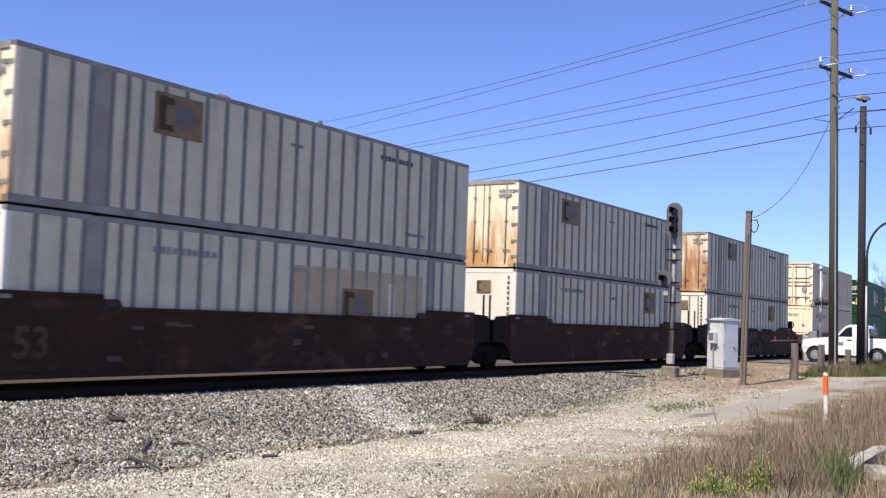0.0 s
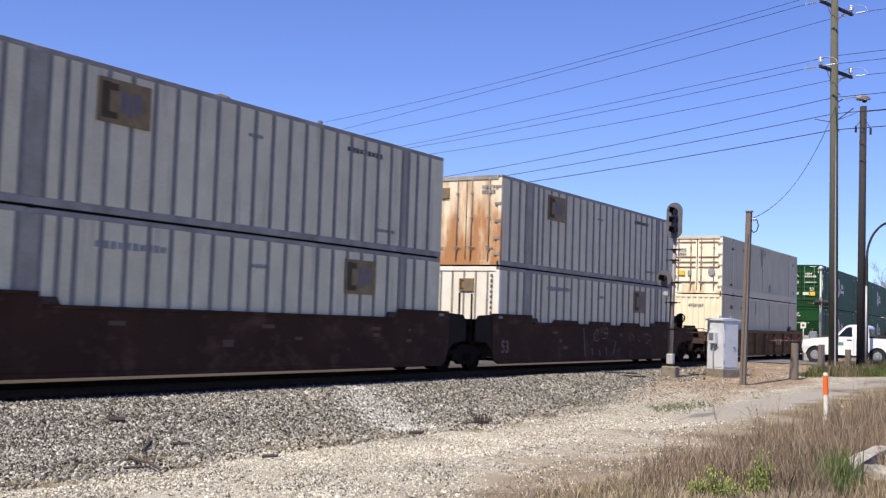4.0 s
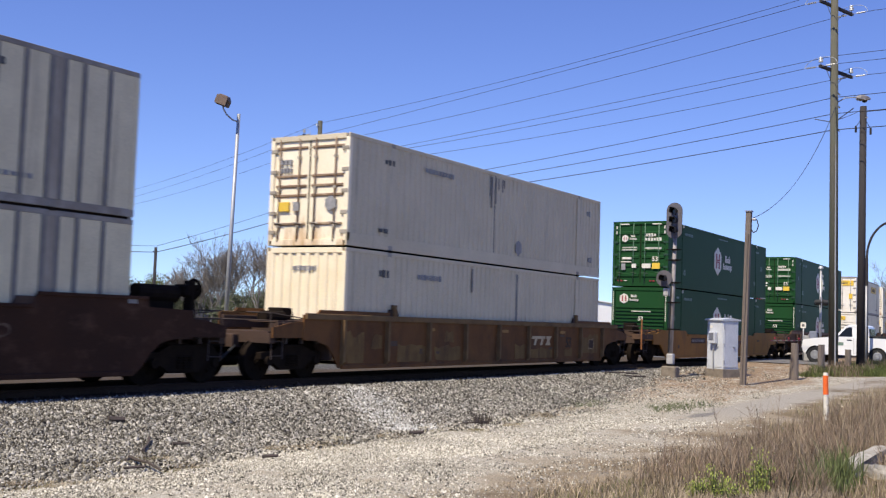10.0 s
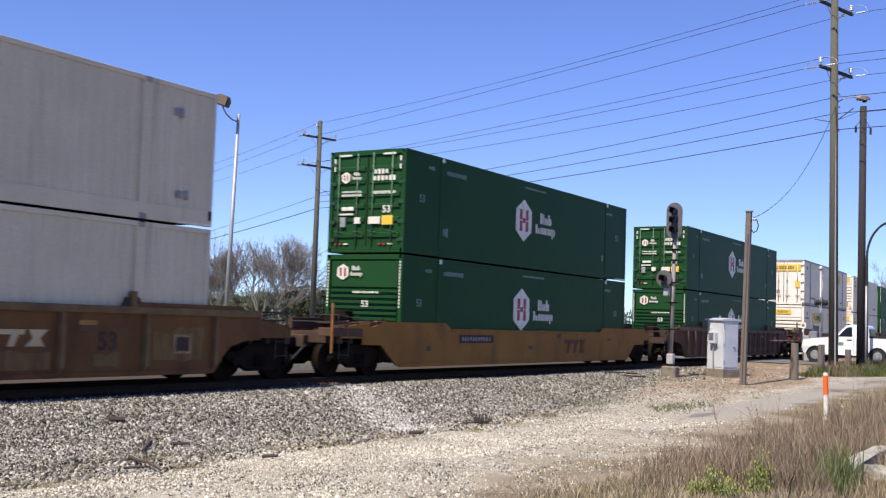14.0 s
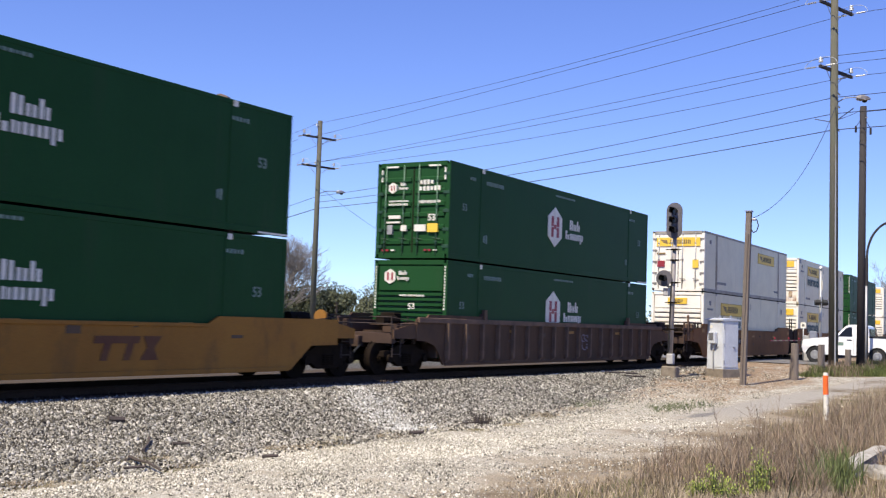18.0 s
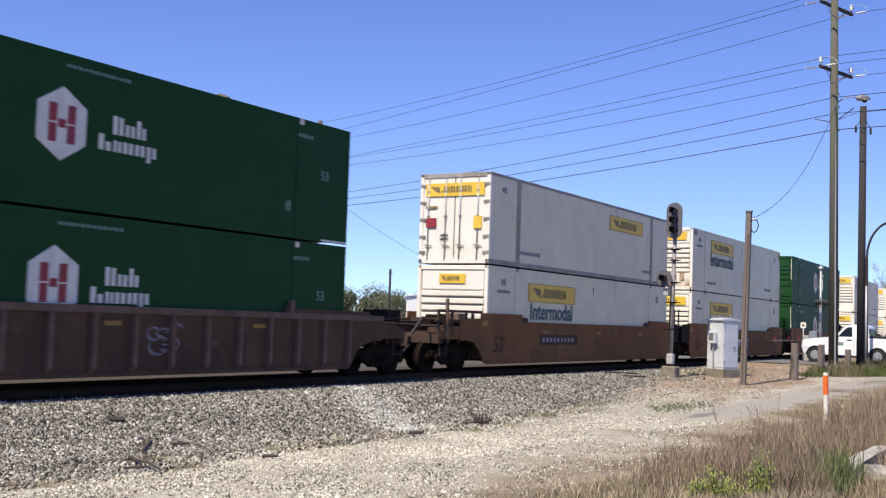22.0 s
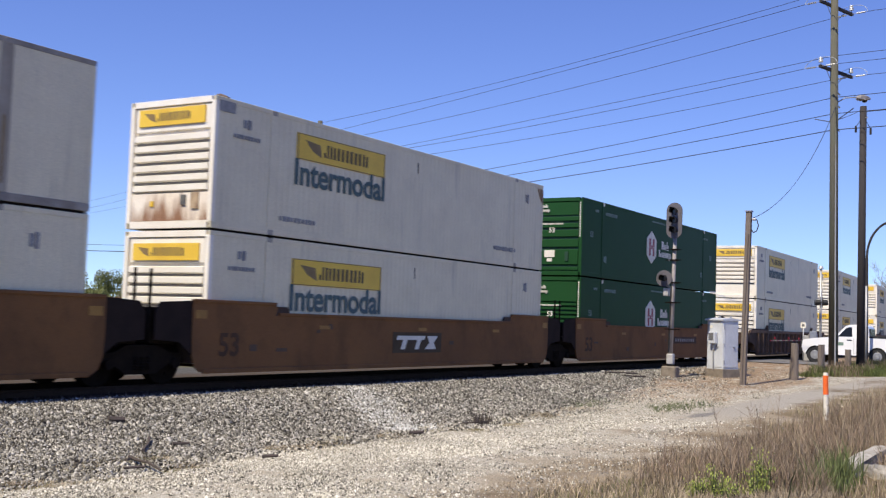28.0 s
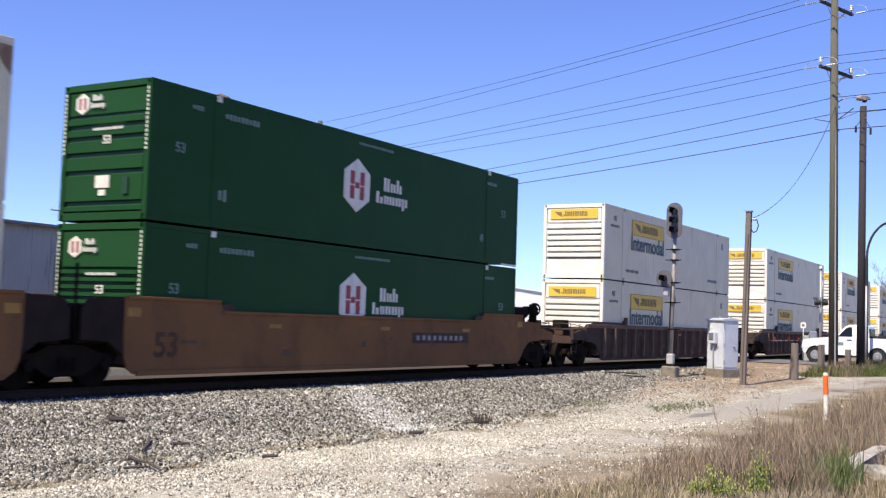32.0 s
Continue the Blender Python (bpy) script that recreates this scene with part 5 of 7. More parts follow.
def car_plate(car, u, v, w, h, n, material, back=None):
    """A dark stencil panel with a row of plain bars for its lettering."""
    if back:
        part("stencil_panel", B(u - w / 2, u + w / 2, -1.37 - 0.009, -1.36, v - h / 2, v + h / 2), back, car)
    bm = bmesh.new()
    st = w * 0.86 / n
    for i in range(n):
        a = u - w * 0.43 + i * st
        if n == 3:
            lo, hi, k = v - h * 0.33, v + h * 0.33, st * 0.12
            if i == 0:
                shape = [(a + st * 0.3, lo), (a + st * 0.58, lo), (a + st * 0.76, hi - h * 0.2), (a + st * 1.44, hi - h * 0.2), (a + st * 1.28, lo), (a + st * 1.56, lo), (a + st * 1.74, hi - h * 0.2), (a + st * 1.96, hi - h * 0.2), (a + st * 2.02, hi), (a + st * 0.06, hi), (a, hi - h * 0.2), (a + st * 0.46, hi - h * 0.2)]
            elif i == 1:
                continue
            else:
                shape = [(a + st * 0.02, lo), (a + st * 0.85, lo), (a + st * 0.66, v), (a + st * 0.98, hi), (a + st * 0.16, hi), (a + st * 0.34, v)]
            prism_y(bm, shape, -1.37 - 0.013, -1.36)
            continue
        box(bm, a, a + st * (0.5 if n > 3 else 0.75), -1.37 - 0.013, -1.36, v - h * (0.22 if n > 3 else 0.3), v + h * (0.22 if n > 3 else 0.3))
    tagged(part("stencil", bm, material, car), kind="stuff")


def put_on_track(ob, xi, z):
    """xi: where the container's leading end stands at 16 s."""
    MOVERS.append((ob, xi + HL, z))
    ob.matrix_basis = pose(xi + HL, TRACK_Y + bend(xi + HL)[0], z)


Z_LOW, Z_UP = 0.42, 3.36
XI = {1: -71.58, 2: -52.15, 3: -32.39, 4: -9.12, 5: 14.56, 6: 38.06, 7: 61.68, 8: 81.12, 9: 100.55, 10: 123.95, 11: 147.4, 12: 170.9, 13: 194.4}

brown = "dark brown smooth-sided articulated well car with faded graffiti"
for i in (1, 2, 3):
    car = well_car(brown, M["car_brown"], M["car_dark"], "smooth", first=False, last=i == 3, single=False, seed=i)
    put_on_track(car, XI[i], 0)
    if i == 1:
        word(car, "53", -7.45, 0.86, 0.8, M["car_rustbrown"], "stencil_number", y=-1.378)
    if i == 3:
        word(car, "53", -7.7, 0.75, 0.55, M["graffiti"], "stencil_number", y=-1.378)
        for u0, u1 in ((-4.2, -2.0), (-1.1, 1.0), (2.0, 4.05)):
            part("raised_guide", prism_y(bmesh.new(), [(u0, 1.56), (u0 + 0.15, 1.69), (u1 - 0.15, 1.69), (u1, 1.56)], -1.38, -1.32), M["car_brown"], car)
        scribble(car, -0.9, 0.9, 1.12, 1.5, 32)
        scribble(car, -0.8, 0.7, 0.95, 1.3, 33)
        for pts in (((-1.6, 1.45), (-1.5, 0.9), (-1.42, 0.42)), ((1.15, 1.02), (1.5, 0.95), (1.38, 0.7), (1.2, 0.42)), ((-0.8, 0.7), (-0.75, 0.45)), ((0.5, 0.75), (0.6, 0.45)), ((-0.1, 0.65), (-0.05, 0.42))):
            bm = bmesh.new()
            for (p0, q0), (p1, q1) in zip(pts, pts[1:]):
                prism_y(bm, [(p0 - 0.035, q0), (p0 + 0.035, q0), (p1 + 0.035, q1), (p1 - 0.035, q1)], -1.376, -1.36)
            part("paint_stroke", bm, M["graffiti"], car)
        scribble(car, 2.6, 5.6, 0.95, 1.25, 34, M["car_smudge"])
    up = ribbed_white(True, rust="heavy_rust" if i == 3 else "rusty_white")
    lo = ribbed_white(False, end="flat" if i == 2 else "posts") if i > 1 else ribbed_white(False, 2.56, 1.4)
    if i == 1:
        plate(lo, "side", 2.8, 1.32, 5.7, 2.0, M["patch_beige"], "repainted_patch", 0.006, "beige repainted patch")
        for k in range(8, 17):
            plate(lo, "side", -4.42 + 0.613 * k, 1.32, 0.1, 2.0, M["dirty_post"], "painted_rib", 0.018)
        plate(lo, "side", 4.1, 1.35, 0.34, 1.4, M["shaded_white_panel"], "bare_strip", 0.010)
    put_on_track(up, XI[i], Z_UP)
    put_on_track(lo, XI[i], Z_LOW)

car = well_car("tan rusty well car with ribbed sides", M["car_tan"], M["car_dark"], "ribbed", seed=4)
car_plate(car, 3.15, 0.97, 1.75, 0.46, 3, M["patch_beige"])
for u0, u1, z0, z1 in ((-8.0, -7.25, 0.36, 1.2), (-6.9, -6.4, 0.7, 1.15), (-5.72, -4.25, 0.36, 0.86), (-3.75, -2.35, 0.38, 0.84), (-3.2, -2.75, 0.9, 1.25), (1.21, 1.95, 0.36, 0.9), (2.26, 4.0, 0.36, 0.76), (4.9, 5.6, 0.4, 0.7), (6.5, 7.9, 0.5, 1.25)):
    ring = [(u0 + (u1 - u0) * k / 6 + random.uniform(-0.06, 0.06), z0 + random.uniform(0, 0.05)) for k in range(7)] + [(u1 - (u1 - u0) * k / 6 + random.uniform(-0.05, 0.05), z1 + random.uniform(-0.22, 0.04) * (z1 - z0)) for k in range(7)]
    part("paint_patch", prism_y(bmesh.new(), ring, -1.377, -1.36), M["tan_patch"], car, "ochre worn patch")
word(car, "53", 5.3, 0.9, 0.5, M["car_dark"], "stencil_number", y=-1.378)
part("service_plate", B(7.05, 7.55, -1.377, -1.36, 0.66, 1.06), M["patch_beige"], car, "small white-framed service plate")
part("service_plate", B(7.12, 7.48, -1.381, -1.36, 0.72, 1.0), M["car_dark"], car)
put_on_track(car, XI[4], 0)
put_on_track(cream_box(True), XI[4], Z_UP)
put_on_track(cream_box(False), XI[4], Z_LOW)

car = well_car("yellow well car with smooth sides and slanted ends", M["car_yellow"], M["car_dark"], "slant", seed=5)
car_plate(car, 3.26, 0.78, 2.05, 0.72, 3, M["plum_paint"])
car_plate(car, -3.95, 1.01, 2.1, 0.25, 11, M["mark_grey"], M["car_dark"])
# painted highlight along the wall's top edge
part("lit_edge", B(-9.35, -8.9, -1.4, -1.3, 1.44, 1.47), M["lit_post"], car)
part("corner_post", B(-11.225, -11.17, -1.36, -1.3, 0.62, 1.88), M["lit_post"], car, "corner post coloured a sunlit orange-brown", bevel=0.012)
part("corner_post", B(-10.6, -10.53, -1.36, -1.3, 1.06, 1.45), M["lit_post"], car, bevel=0.012)
part("end_rail", B(-11.15, -10.55, -1.36, -1.3, 1.36, 1.44), M["car_rustbrown"], car, bevel=0.01)
part("end_shelf", B(-11.2, -9.9, -1.36, -0.9, 1.04, 1.26), M["car_rustbrown"], car, bevel=0.015)
put_on_track(car, XI[5], 0)
put_on_track(green_box(True, "door"), XI[5], Z_UP)
put_on_track(green_box(False, "ribbed"), XI[5], Z_LOW)

car = well_car("rust-brown well car with closely ribbed sides", M["car_rustbrown"], M["car_dark"], "ribbed", seed=6)
put_on_track(car, XI[6], 0)
part("brake_stand", B(-11.08, -10.96, 0.8, 1.1, 0.9, 1.66), M["lit_tan_edge"], car, bevel=0.02)
part("brake_wheel", tube(bmesh.new(), (-11.14, 0.95, 1.52), (-11.08, 0.95, 1.52), 0.21, n=18), M["car_yellow"], car)
part("equipment_rack", B(10.3, 11.0, -1.1, -0.3, 1.45, 1.78), M["joint_dark"], car, bevel=0.03)
part("grab_rail", tube(bmesh.new(), (-10.86, 0.6, 1.1), (-10.86, 0.6, 1.95), 0.02, n=6), M["handrail"], car)
for k, (u, z) in enumerate(((1.70, 1.02), (1.70 + 0.3, 1.1), (1.70 + 0.12, 0.86))):
    scribble(car, u - 0.3, u + 0.35, z - 0.16, z + 0.16, 70 + k, M["graffiti_pale"])
put_on_track(green_box(True, "door"), XI[6], Z_UP)
put_on_track(green_box(False, "ribbed"), XI[6], Z_LOW)

for i in (7, 8, 9):
    car = well_car("ochre smooth-sided articulated well car, dusty and worn", M["car_ochre"], M["car_dark"], "smooth", first=i == 7, last=i == 9, single=False, seed=i)
    if i == 8:
        car_plate(car, 0.27, 0.9, 2.5, 0.56, 3, M["mark_white"], M["emblem_dark"])
        word(car, "53", -7.4, 0.82, 0.7, M["faded_number"], "stencil_number", y=-1.378)
    elif i == 7:
        car_plate(car, -2.95, 1.0, 3.05, 0.34, 9, M["mark_grey"], M["car_dark"])
        word(car, "53", -7.4, 0.82, 0.7, M["faded_number"], "stencil_number", y=-1.378)
    else:
        car_plate(car, 3.4, 1.03, 3.1, 0.3, 9, M["mark_grey"], M["car_dark"])
        word(car, "53", -7.4, 0.82, 0.7, M["faded_number"], "stencil_number", y=-1.378)
    if i == 7:
        part("top_rail", B(-11.05, -8.5, -1.37, -1.29, 1.78, 1.86), M["car_dark"], car, bevel=0.012)
        part("middle_rail", B(-11.2, -9.8, -1.36, -1.3, 1.49, 1.56), M["car_dark"], car, bevel=0.01)
        for u, z in ((-9.02, 1.6), (-9.42, 1.56), (-10.25, 1.1), (-11.0, 1.0)):
            part("rail_post", B(u - 0.05, u + 0.05, -1.36, -1.3, z, 1.79), M["car_dark"], car)
        # post and box take the sunlit edge tone
        part("corner_post", B(-10.66, -10.56, -1.42, -1.34, 1.0, 2.18), M["lit_car_edge"], car, "brown corner post in a sunlit edge tone", bevel=0.01)
        part("corner_box", B(-9.83, -9.5, -1.36, -0.9, 1.56, 1.77), M["lit_car_edge"], car, bevel=0.02)
        part("brace", prism_y(bmesh.new(), [(-11.9, 1.12), (-11.78, 1.12), (-11.2, 1.62), (-11.32, 1.62)], -1.0, -0.94), M["handrail"], car)
        part("valve_box", B(-9.4, -8.7, -0.9, -0.3, 1.3, 1.74), M["iron"], car, bevel=0.03)
    put_on_track(car, XI[i], 0)
white_up_door = white_box(True, "door")
put_on_track(white_up_door, XI[7], Z_UP)
put_on_track(white_box(False, "ribbed", True), XI[7], Z_LOW)
white_up = white_box(True, "ribbed", scorched=True)
white_plain = white_box(True, "ribbed")
put_on_track(white_up, XI[8], Z_UP)
white_lo = white_box(False, "ribbed")
put_on_track(white_lo, XI[8], Z_LOW)
green_up = green_box(True, "ribbed")
put_on_track(green_up, XI[9], Z_UP)
green_lo = green_box(False, "ribbed")
put_on_track(green_lo, XI[9], Z_LOW)
for i in (10, 11, 12, 13):
    car = well_car("dark rust-brown well car with closely ribbed sides", M["car_dark"], M["car_dark"], "ribbed", seed=i)
    put_on_track(car, XI[i], 0)
    put_on_track(white_plain if i == 10 else copy_thing(white_plain, Matrix()), XI[i], Z_UP)
    put_on_track(copy_thing(white_lo, Matrix()), XI[i], Z_LOW)


def motions():
    """The train rolls past from right to left; every car and box follows the track, every wheelset turns."""
    times = [2.0 * i for i in range(17)]
    fine = [0.1 * i for i in range(321)]
    for ob, x16, z in MOVERS:
        rows = []
        for t in times:
            x = x16 - run(t)
            off, slope = bend(x)
            rows.append((t, pose(x, TRACK_Y + off, z, 0, 0, math.degrees(math.atan(slope)))))
        walk(ob, rows)
    for ob, x in SPIN:
        walk(ob, [(t, pose(x, 0, WHEEL_R, 0, -math.degrees((run(t) - run(0)) / WHEEL_R), 0)) for t in fine])

# ---- lineside things ----
def on_ground(x, y, lift=0.0):
    return Vector((x, y, height(x, y) + lift))


def shaft(name, bottom, top, r0, r1, material, parent, n=14):
    return part(name, tube(bmesh.new(), bottom, top, r0, r1, n=n), material, parent, smooth=True)


# colour-light signal on its mast
g = on_ground(39.9, 14.1)
sig = empty("railway_signal", "grey two-headed railway signal on a silver mast", "railway signal", at=g)
part("footing", B(-0.26, 0.26, -0.28, 0.28, -0.25, 0.40), M["concrete"], sig, "weathered concrete footing", bevel=0.05)
part("base_casting", B(-0.12, 0.12, -0.13, 0.13, 0.46, 0.86), M["silver_paint"], sig, bevel=0.03)
part("bolt_plate", B(-0.2, 0.2, -0.22, 0.22, 0.42, 0.46), M["iron"], sig)
lean = Vector((0.0, -0.09, 5.4))
shaft("mast", (0, 0, 0.86), lean, 0.085, 0.07, M["mast_grey"], sig)
for z in (1.75, 2.75, 3.5, 4.35, 4.75):
    part("clamp", tube(bmesh.new(), (0, -0.02 * z, z), (0, -0.02 * z, z + 0.05), 0.16, n=10), M["iron"], sig)
    part("step_bolt", tube(bmesh.new(), (0, -0.34, z + 0.03), (0, 0.26, z + 0.03), 0.016, n=5), M["iron"], sig)


def oval(w, h, n=28):
    """Outline of a board with round top and bottom, in y and z about its middle."""
    out = []
    r, s = w / 2, h / 2 - w / 2
    for i in range(n):
        a = 2 * math.pi * i / n
        out.append((r * math.cos(a), r * math.sin(a) + (s if math.sin(a) >= 0 else -s)))
    return out


def head(parent, y, z, w, h, lamps):
    part("backboard", prism_x(bmesh.new(), [(y + a, z + b) for a, b in oval(w, h)], -0.16, -0.13), M["signal_grey"], parent, "dark grey backboard")
    part("lamp_case", B(-0.13, 0.12, y - 0.15, y + 0.15, z - h / 2 + 0.14, z + h / 2 - 0.14), M["signal_grey"], parent, bevel=0.03)
    for zz in lamps:
        part("lens", tube(bmesh.new(), (-0.2, y, zz), (-0.16, y, zz), 0.105, n=16), M["lens_black"], parent)
        bm = bmesh.new()
        prev = None
        for i in range(15):
            a = radians(-35 + 250 * i / 14)
            row = [bm.verts.new((x, y + r * math.cos(a), zz + r * math.sin(a))) for x, r in ((-0.16, 0.125), (-0.55 if 40 < -35 + 250 * i / 14 < 140 else -0.42, 0.13))]
            if prev:
                bm.faces.new((prev[0], row[0], row[1], prev[1]))
            prev = row
        hood = part("hood", bm, M["black"], parent)
        sol = hood.modifiers.new("thick", "SOLIDIFY")
        sol.thickness = 0.012


head(sig, -0.1, 5.86, 0.62, 1.36, (6.22, 5.86, 5.50))
part("bracket", tube(bmesh.new(), (0, -0.05, 3.3), (0, 0.26, 3.45), 0.045, n=8), M["silver_paint"], sig)
head(sig, 0.26, 3.68, 0.62, 0.62, (3.68,))
part("junction_box", B(-0.12, 0.14, 0.1, 0.3, 3.02, 3.32), M["silver_paint"], sig, bevel=0.02)
part("cable", tube(bmesh.new(), (-0.09, 0.06, 0.9), (-0.07, 0.0, 3.4), 0.03, n=6), M["black"], sig)

# small signal beyond the track
far_sig = empty("railway_signal", "slim dark railway signal beyond the track", "railway signal", at=(51.69, 30.68, -0.5))
shaft("mast", (0, 0, 0), (0, 0, 4.65), 0.06, 0.05, M["mast_grey"], far_sig, 10)
head(far_sig, 0.0, 4.31, 0.36, 0.84, (4.53, 4.09))
head(far_sig, 0.14, 3.51, 0.32, 0.34, (3.51,))

# relay cabinet
cab = empty("relay_cabinet", "pale grey steel relay cabinet on a concrete plinth", "cabinet", at=pose(*on_ground(42.6, 12.95, -0.02), 0, 0, -26))
part("plinth", B(-0.47, 0.47, -0.47, 0.47, -0.2, 0.32), M["concrete"], cab, bevel=0.02)
part("body", B(-0.42, 0.42, -0.42, 0.42, 0.32, 2.2), M["cabinet_paint"], cab, bevel=0.012)
part("roof", prism_y(bmesh.new(), [(-0.5, 2.2), (-0.5, 2.25), (0.0, 2.31), (0.5, 2.25), (0.5, 2.2)], -0.47, 0.47), M["cabinet_paint"], cab)
for d, a in ((0, 0), (1, 90)):
    rot = pose(0, 0, 0, 0, 0, a)
    dr = part("door", B(-0.436, -0.42, -0.37, 0.37, 0.4, 2.12), M["cabinet_paint"], cab, at=rot, bevel=0.004)
    part("handle", B(-0.475, -0.436, -0.2, -0.1, 1.16, 1.2), M["steel"], dr)
    for z in (0.6, 1.26, 1.95):
        part("hinge", tube(bmesh.new(), (-0.44, 0.375, z - 0.07), (-0.44, 0.375, z + 0.07), 0.014, n=6), M["steel"], dr)
meter = part("meter_box", B(-0.64, -0.436, -0.16, 0.16, 1.3, 1.75), M["cabinet_paint"], cab, bevel=0.02)
part("meter_cover", B(-0.66, -0.64, -0.12, 0.12, 1.45, 1.72), M["steel"], meter)
part("conduit", tube(bmesh.new(), (-0.5, 0.02, 0.3), (-0.5, 0.02, 1.32), 0.025, n=6), M["galvanised"], cab)
for k in (-0.3, 0.25):
    part("lifting_eye", tube(bmesh.new(), (0.1, k, 2.28), (0.1, k, 2.4), 0.04, n=8), M["steel"], cab)
part("warning_plate", B(-0.442, -0.436, 0.12, 0.3, 1.9, 2.0), M["mark_white"], cab)

# leaning service post with its drop wire
post = empty("service_post", "grey-brown square wooden post", "post", at=on_ground(39.3, 11.2))
part("shaft", prism_x(bmesh.new(), [(-0.1, -0.3), (0.1, -0.3), (-0.045, 6.2), (-0.235, 6.2)], -0.1, 0.1), M["post_wood"], post, bevel=0.015)
part("top_cap", B(-0.13, 0.13, -0.26, -0.02, 6.2, 6.24), M["steel"], post)
part("insulator", tube(bmesh.new(), (-0.05, -0.28, 5.92), (-0.05, -0.4, 5.92), 0.05, n=8), M["insulator"], post)
bm = bmesh.new()
pts = [(0.0, -0.3, 6.0), (0.0, -0.42, 5.9), (0.0, -0.48, 5.7), (0.0, -0.42, 5.5), (0.0, -0.3, 5.45), (0.0, -0.2, 5.6)]
for a, b2 in zip(pts, pts[1:]):
    tube(bm, a, b2, 0.02, n=5)
part("wire_coil", bm, M["wire"], post)
part("conduit", tube(bmesh.new(), (-0.13, 0.02, 0.0), (-0.13, -0.14, 5.4), 0.03, n=6), M["post_wood"], post)

# wooden bollards
for x, y, h, r in ((43.0, 10.28, 1.38, 0.155), (47.6, 10.3, 1.25, 0.15), (52.6, 10.2, 1.0, 0.15)):
    b = empty("bollard", "weathered round wooden bollard in bare soil", "bollard", "bollards by the crossing", at=on_ground(x, y))
    part("stump", tube(bmesh.new(), (0, 0, -0.3), (0, 0.0, h), r, r * 0.9, n=16), M["post_wood"], b)
    part("top", tube(bmesh.new(), (0, 0, h), (0, 0, h + 0.02), r * 0.86, r * 0.8, n=16), M["concrete"], b, "pale sawn top")
thin = empty("short_post", "short thin dark wooden post", "post", at=on_ground(43.6, 10.55))
part("stump", tube(bmesh.new(), (0, 0, -0.2), (0, 0, 0.75), 0.07, 0.06, n=8), M["post_wood"], thin)

# orange and white marker
mk = empty("marker_post", "white plastic marker post with orange sleeve", "marker post", at=on_ground(27.9, 5.9))
part("post", tube(bmesh.new(), (0, 0, -0.2), (0, 0.02, 0.62), 0.058, n=14), M["mark_white"], mk, smooth=False)
part("sleeve", tube(bmesh.new(), (0, 0.02, 0.62), (0, 0.03, 1.08), 0.064, n=14), M["orange"], mk, "orange sleeve", smooth=False)
part("cap", tube(bmesh.new(), (0, 0.03, 1.08), (0, 0.03, 1.15), 0.06, 0.045, n=14), M["mark_white"], mk, smooth=False)

# ---- power poles and wires ----
ARM = Vector((0.96, -0.28, 0)).normalized()
RUN = Vector((0.28, 0.96, 0))


def crossarm(pole, z, half, name="crossarm", tilt=0.0):
    q = math.degrees(math.atan2(ARM.y, ARM.x))
    arm = part(name, B(-half, half, -0.06, 0.06, -0.07, 0.07), M["pole_dark"], pole, at=pose(0, 0, z, 0, tilt, q), bevel=0.008)
    for x in (-half + 0.1, half - 0.1):
        bm = bmesh.new()
        tube(bm, (x, 0, 0.07), (x, 0, 0.2), 0.02, n=6)
        for k in range(3):
            tube(bm, (x, 0, 0.2 + k * 0.08), (x, 0, 0.262 + k * 0.08), 0.115 - 0.012 * k, 0.085 - 0.01 * k, n=10)
        part("insulator", bm, M["insulator"], arm)
        for s in (-1, 1):
            bm = bmesh.new()
            for k in range(4):
                tube(bm, (x, s * (0.28 + k * 0.11), 0.0), (x, s * (0.36 + k * 0.11), 0.0), 0.05, 0.03, n=8)
            tube(bm, (x, s * 0.06, 0), (x, s * 0.8, 0), 0.014, n=5)
            part("strain_insulator", bm, M["galvanised"], arm)
        bm = bmesh.new()
        prev = Vector((x, -0.8, 0.0))
        for k in range(1, 11):
            a = math.pi * k / 10
            p = Vector((x + 0.12 * math.sin(a), -0.8 * math.cos(a), 0.45 * math.sin(a)))
            tube(bm, prev, p, 0.012, n=4)
            prev = p
        part("jumper_wire", bm, M["insulator"], arm)
    bm = bmesh.new()
    for s in (-1, 1):
        tube(bm, (s * half * 0.55, 0.03, -0.06), (0, 0.12, -0.7), 0.018, n=5)
    part("brace", bm, M["galvanised"], arm)
    return arm


def lamp_arm(pole, z, reach, toward, material):
    bm = bmesh.new()
    pts = [Vector((0, 0, z - 0.3)), Vector(toward) * reach * 0.4 + Vector((0, 0, z)), Vector(toward) * reach * 0.8 + Vector((0, 0, z + 0.08)), Vector(toward) * reach + Vector((0, 0, z + 0.05))]
    for a, b2 in zip(pts, pts[1:]):
        tube(bm, a, b2, 0.03, n=6)
    part("lamp_arm", bm, M["galvanised"], pole)
    e = pts[-1]
    out = Vector(toward).normalized()
    turn = math.degrees(math.atan2(out.y, out.x))
    side = [(-0.1, -0.07), (-0.1, 0.12), (0.1, 0.17), (0.36, 0.14), (0.56, 0.05), (0.56, -0.03), (0.2, -0.08)]
    part("lamp_head", prism_y(bmesh.new(), side, -0.17, 0.17), material, pole, bevel=0.05, at=pose(*e, 0, 0, turn))
    part("lamp_glass", tube(bmesh.new(), (0.3, 0, -0.03), (0.3, 0, -0.15), 0.15, 0.09, n=12), M["glass_dark"], pole, at=pose(*e, 0, 0, turn))


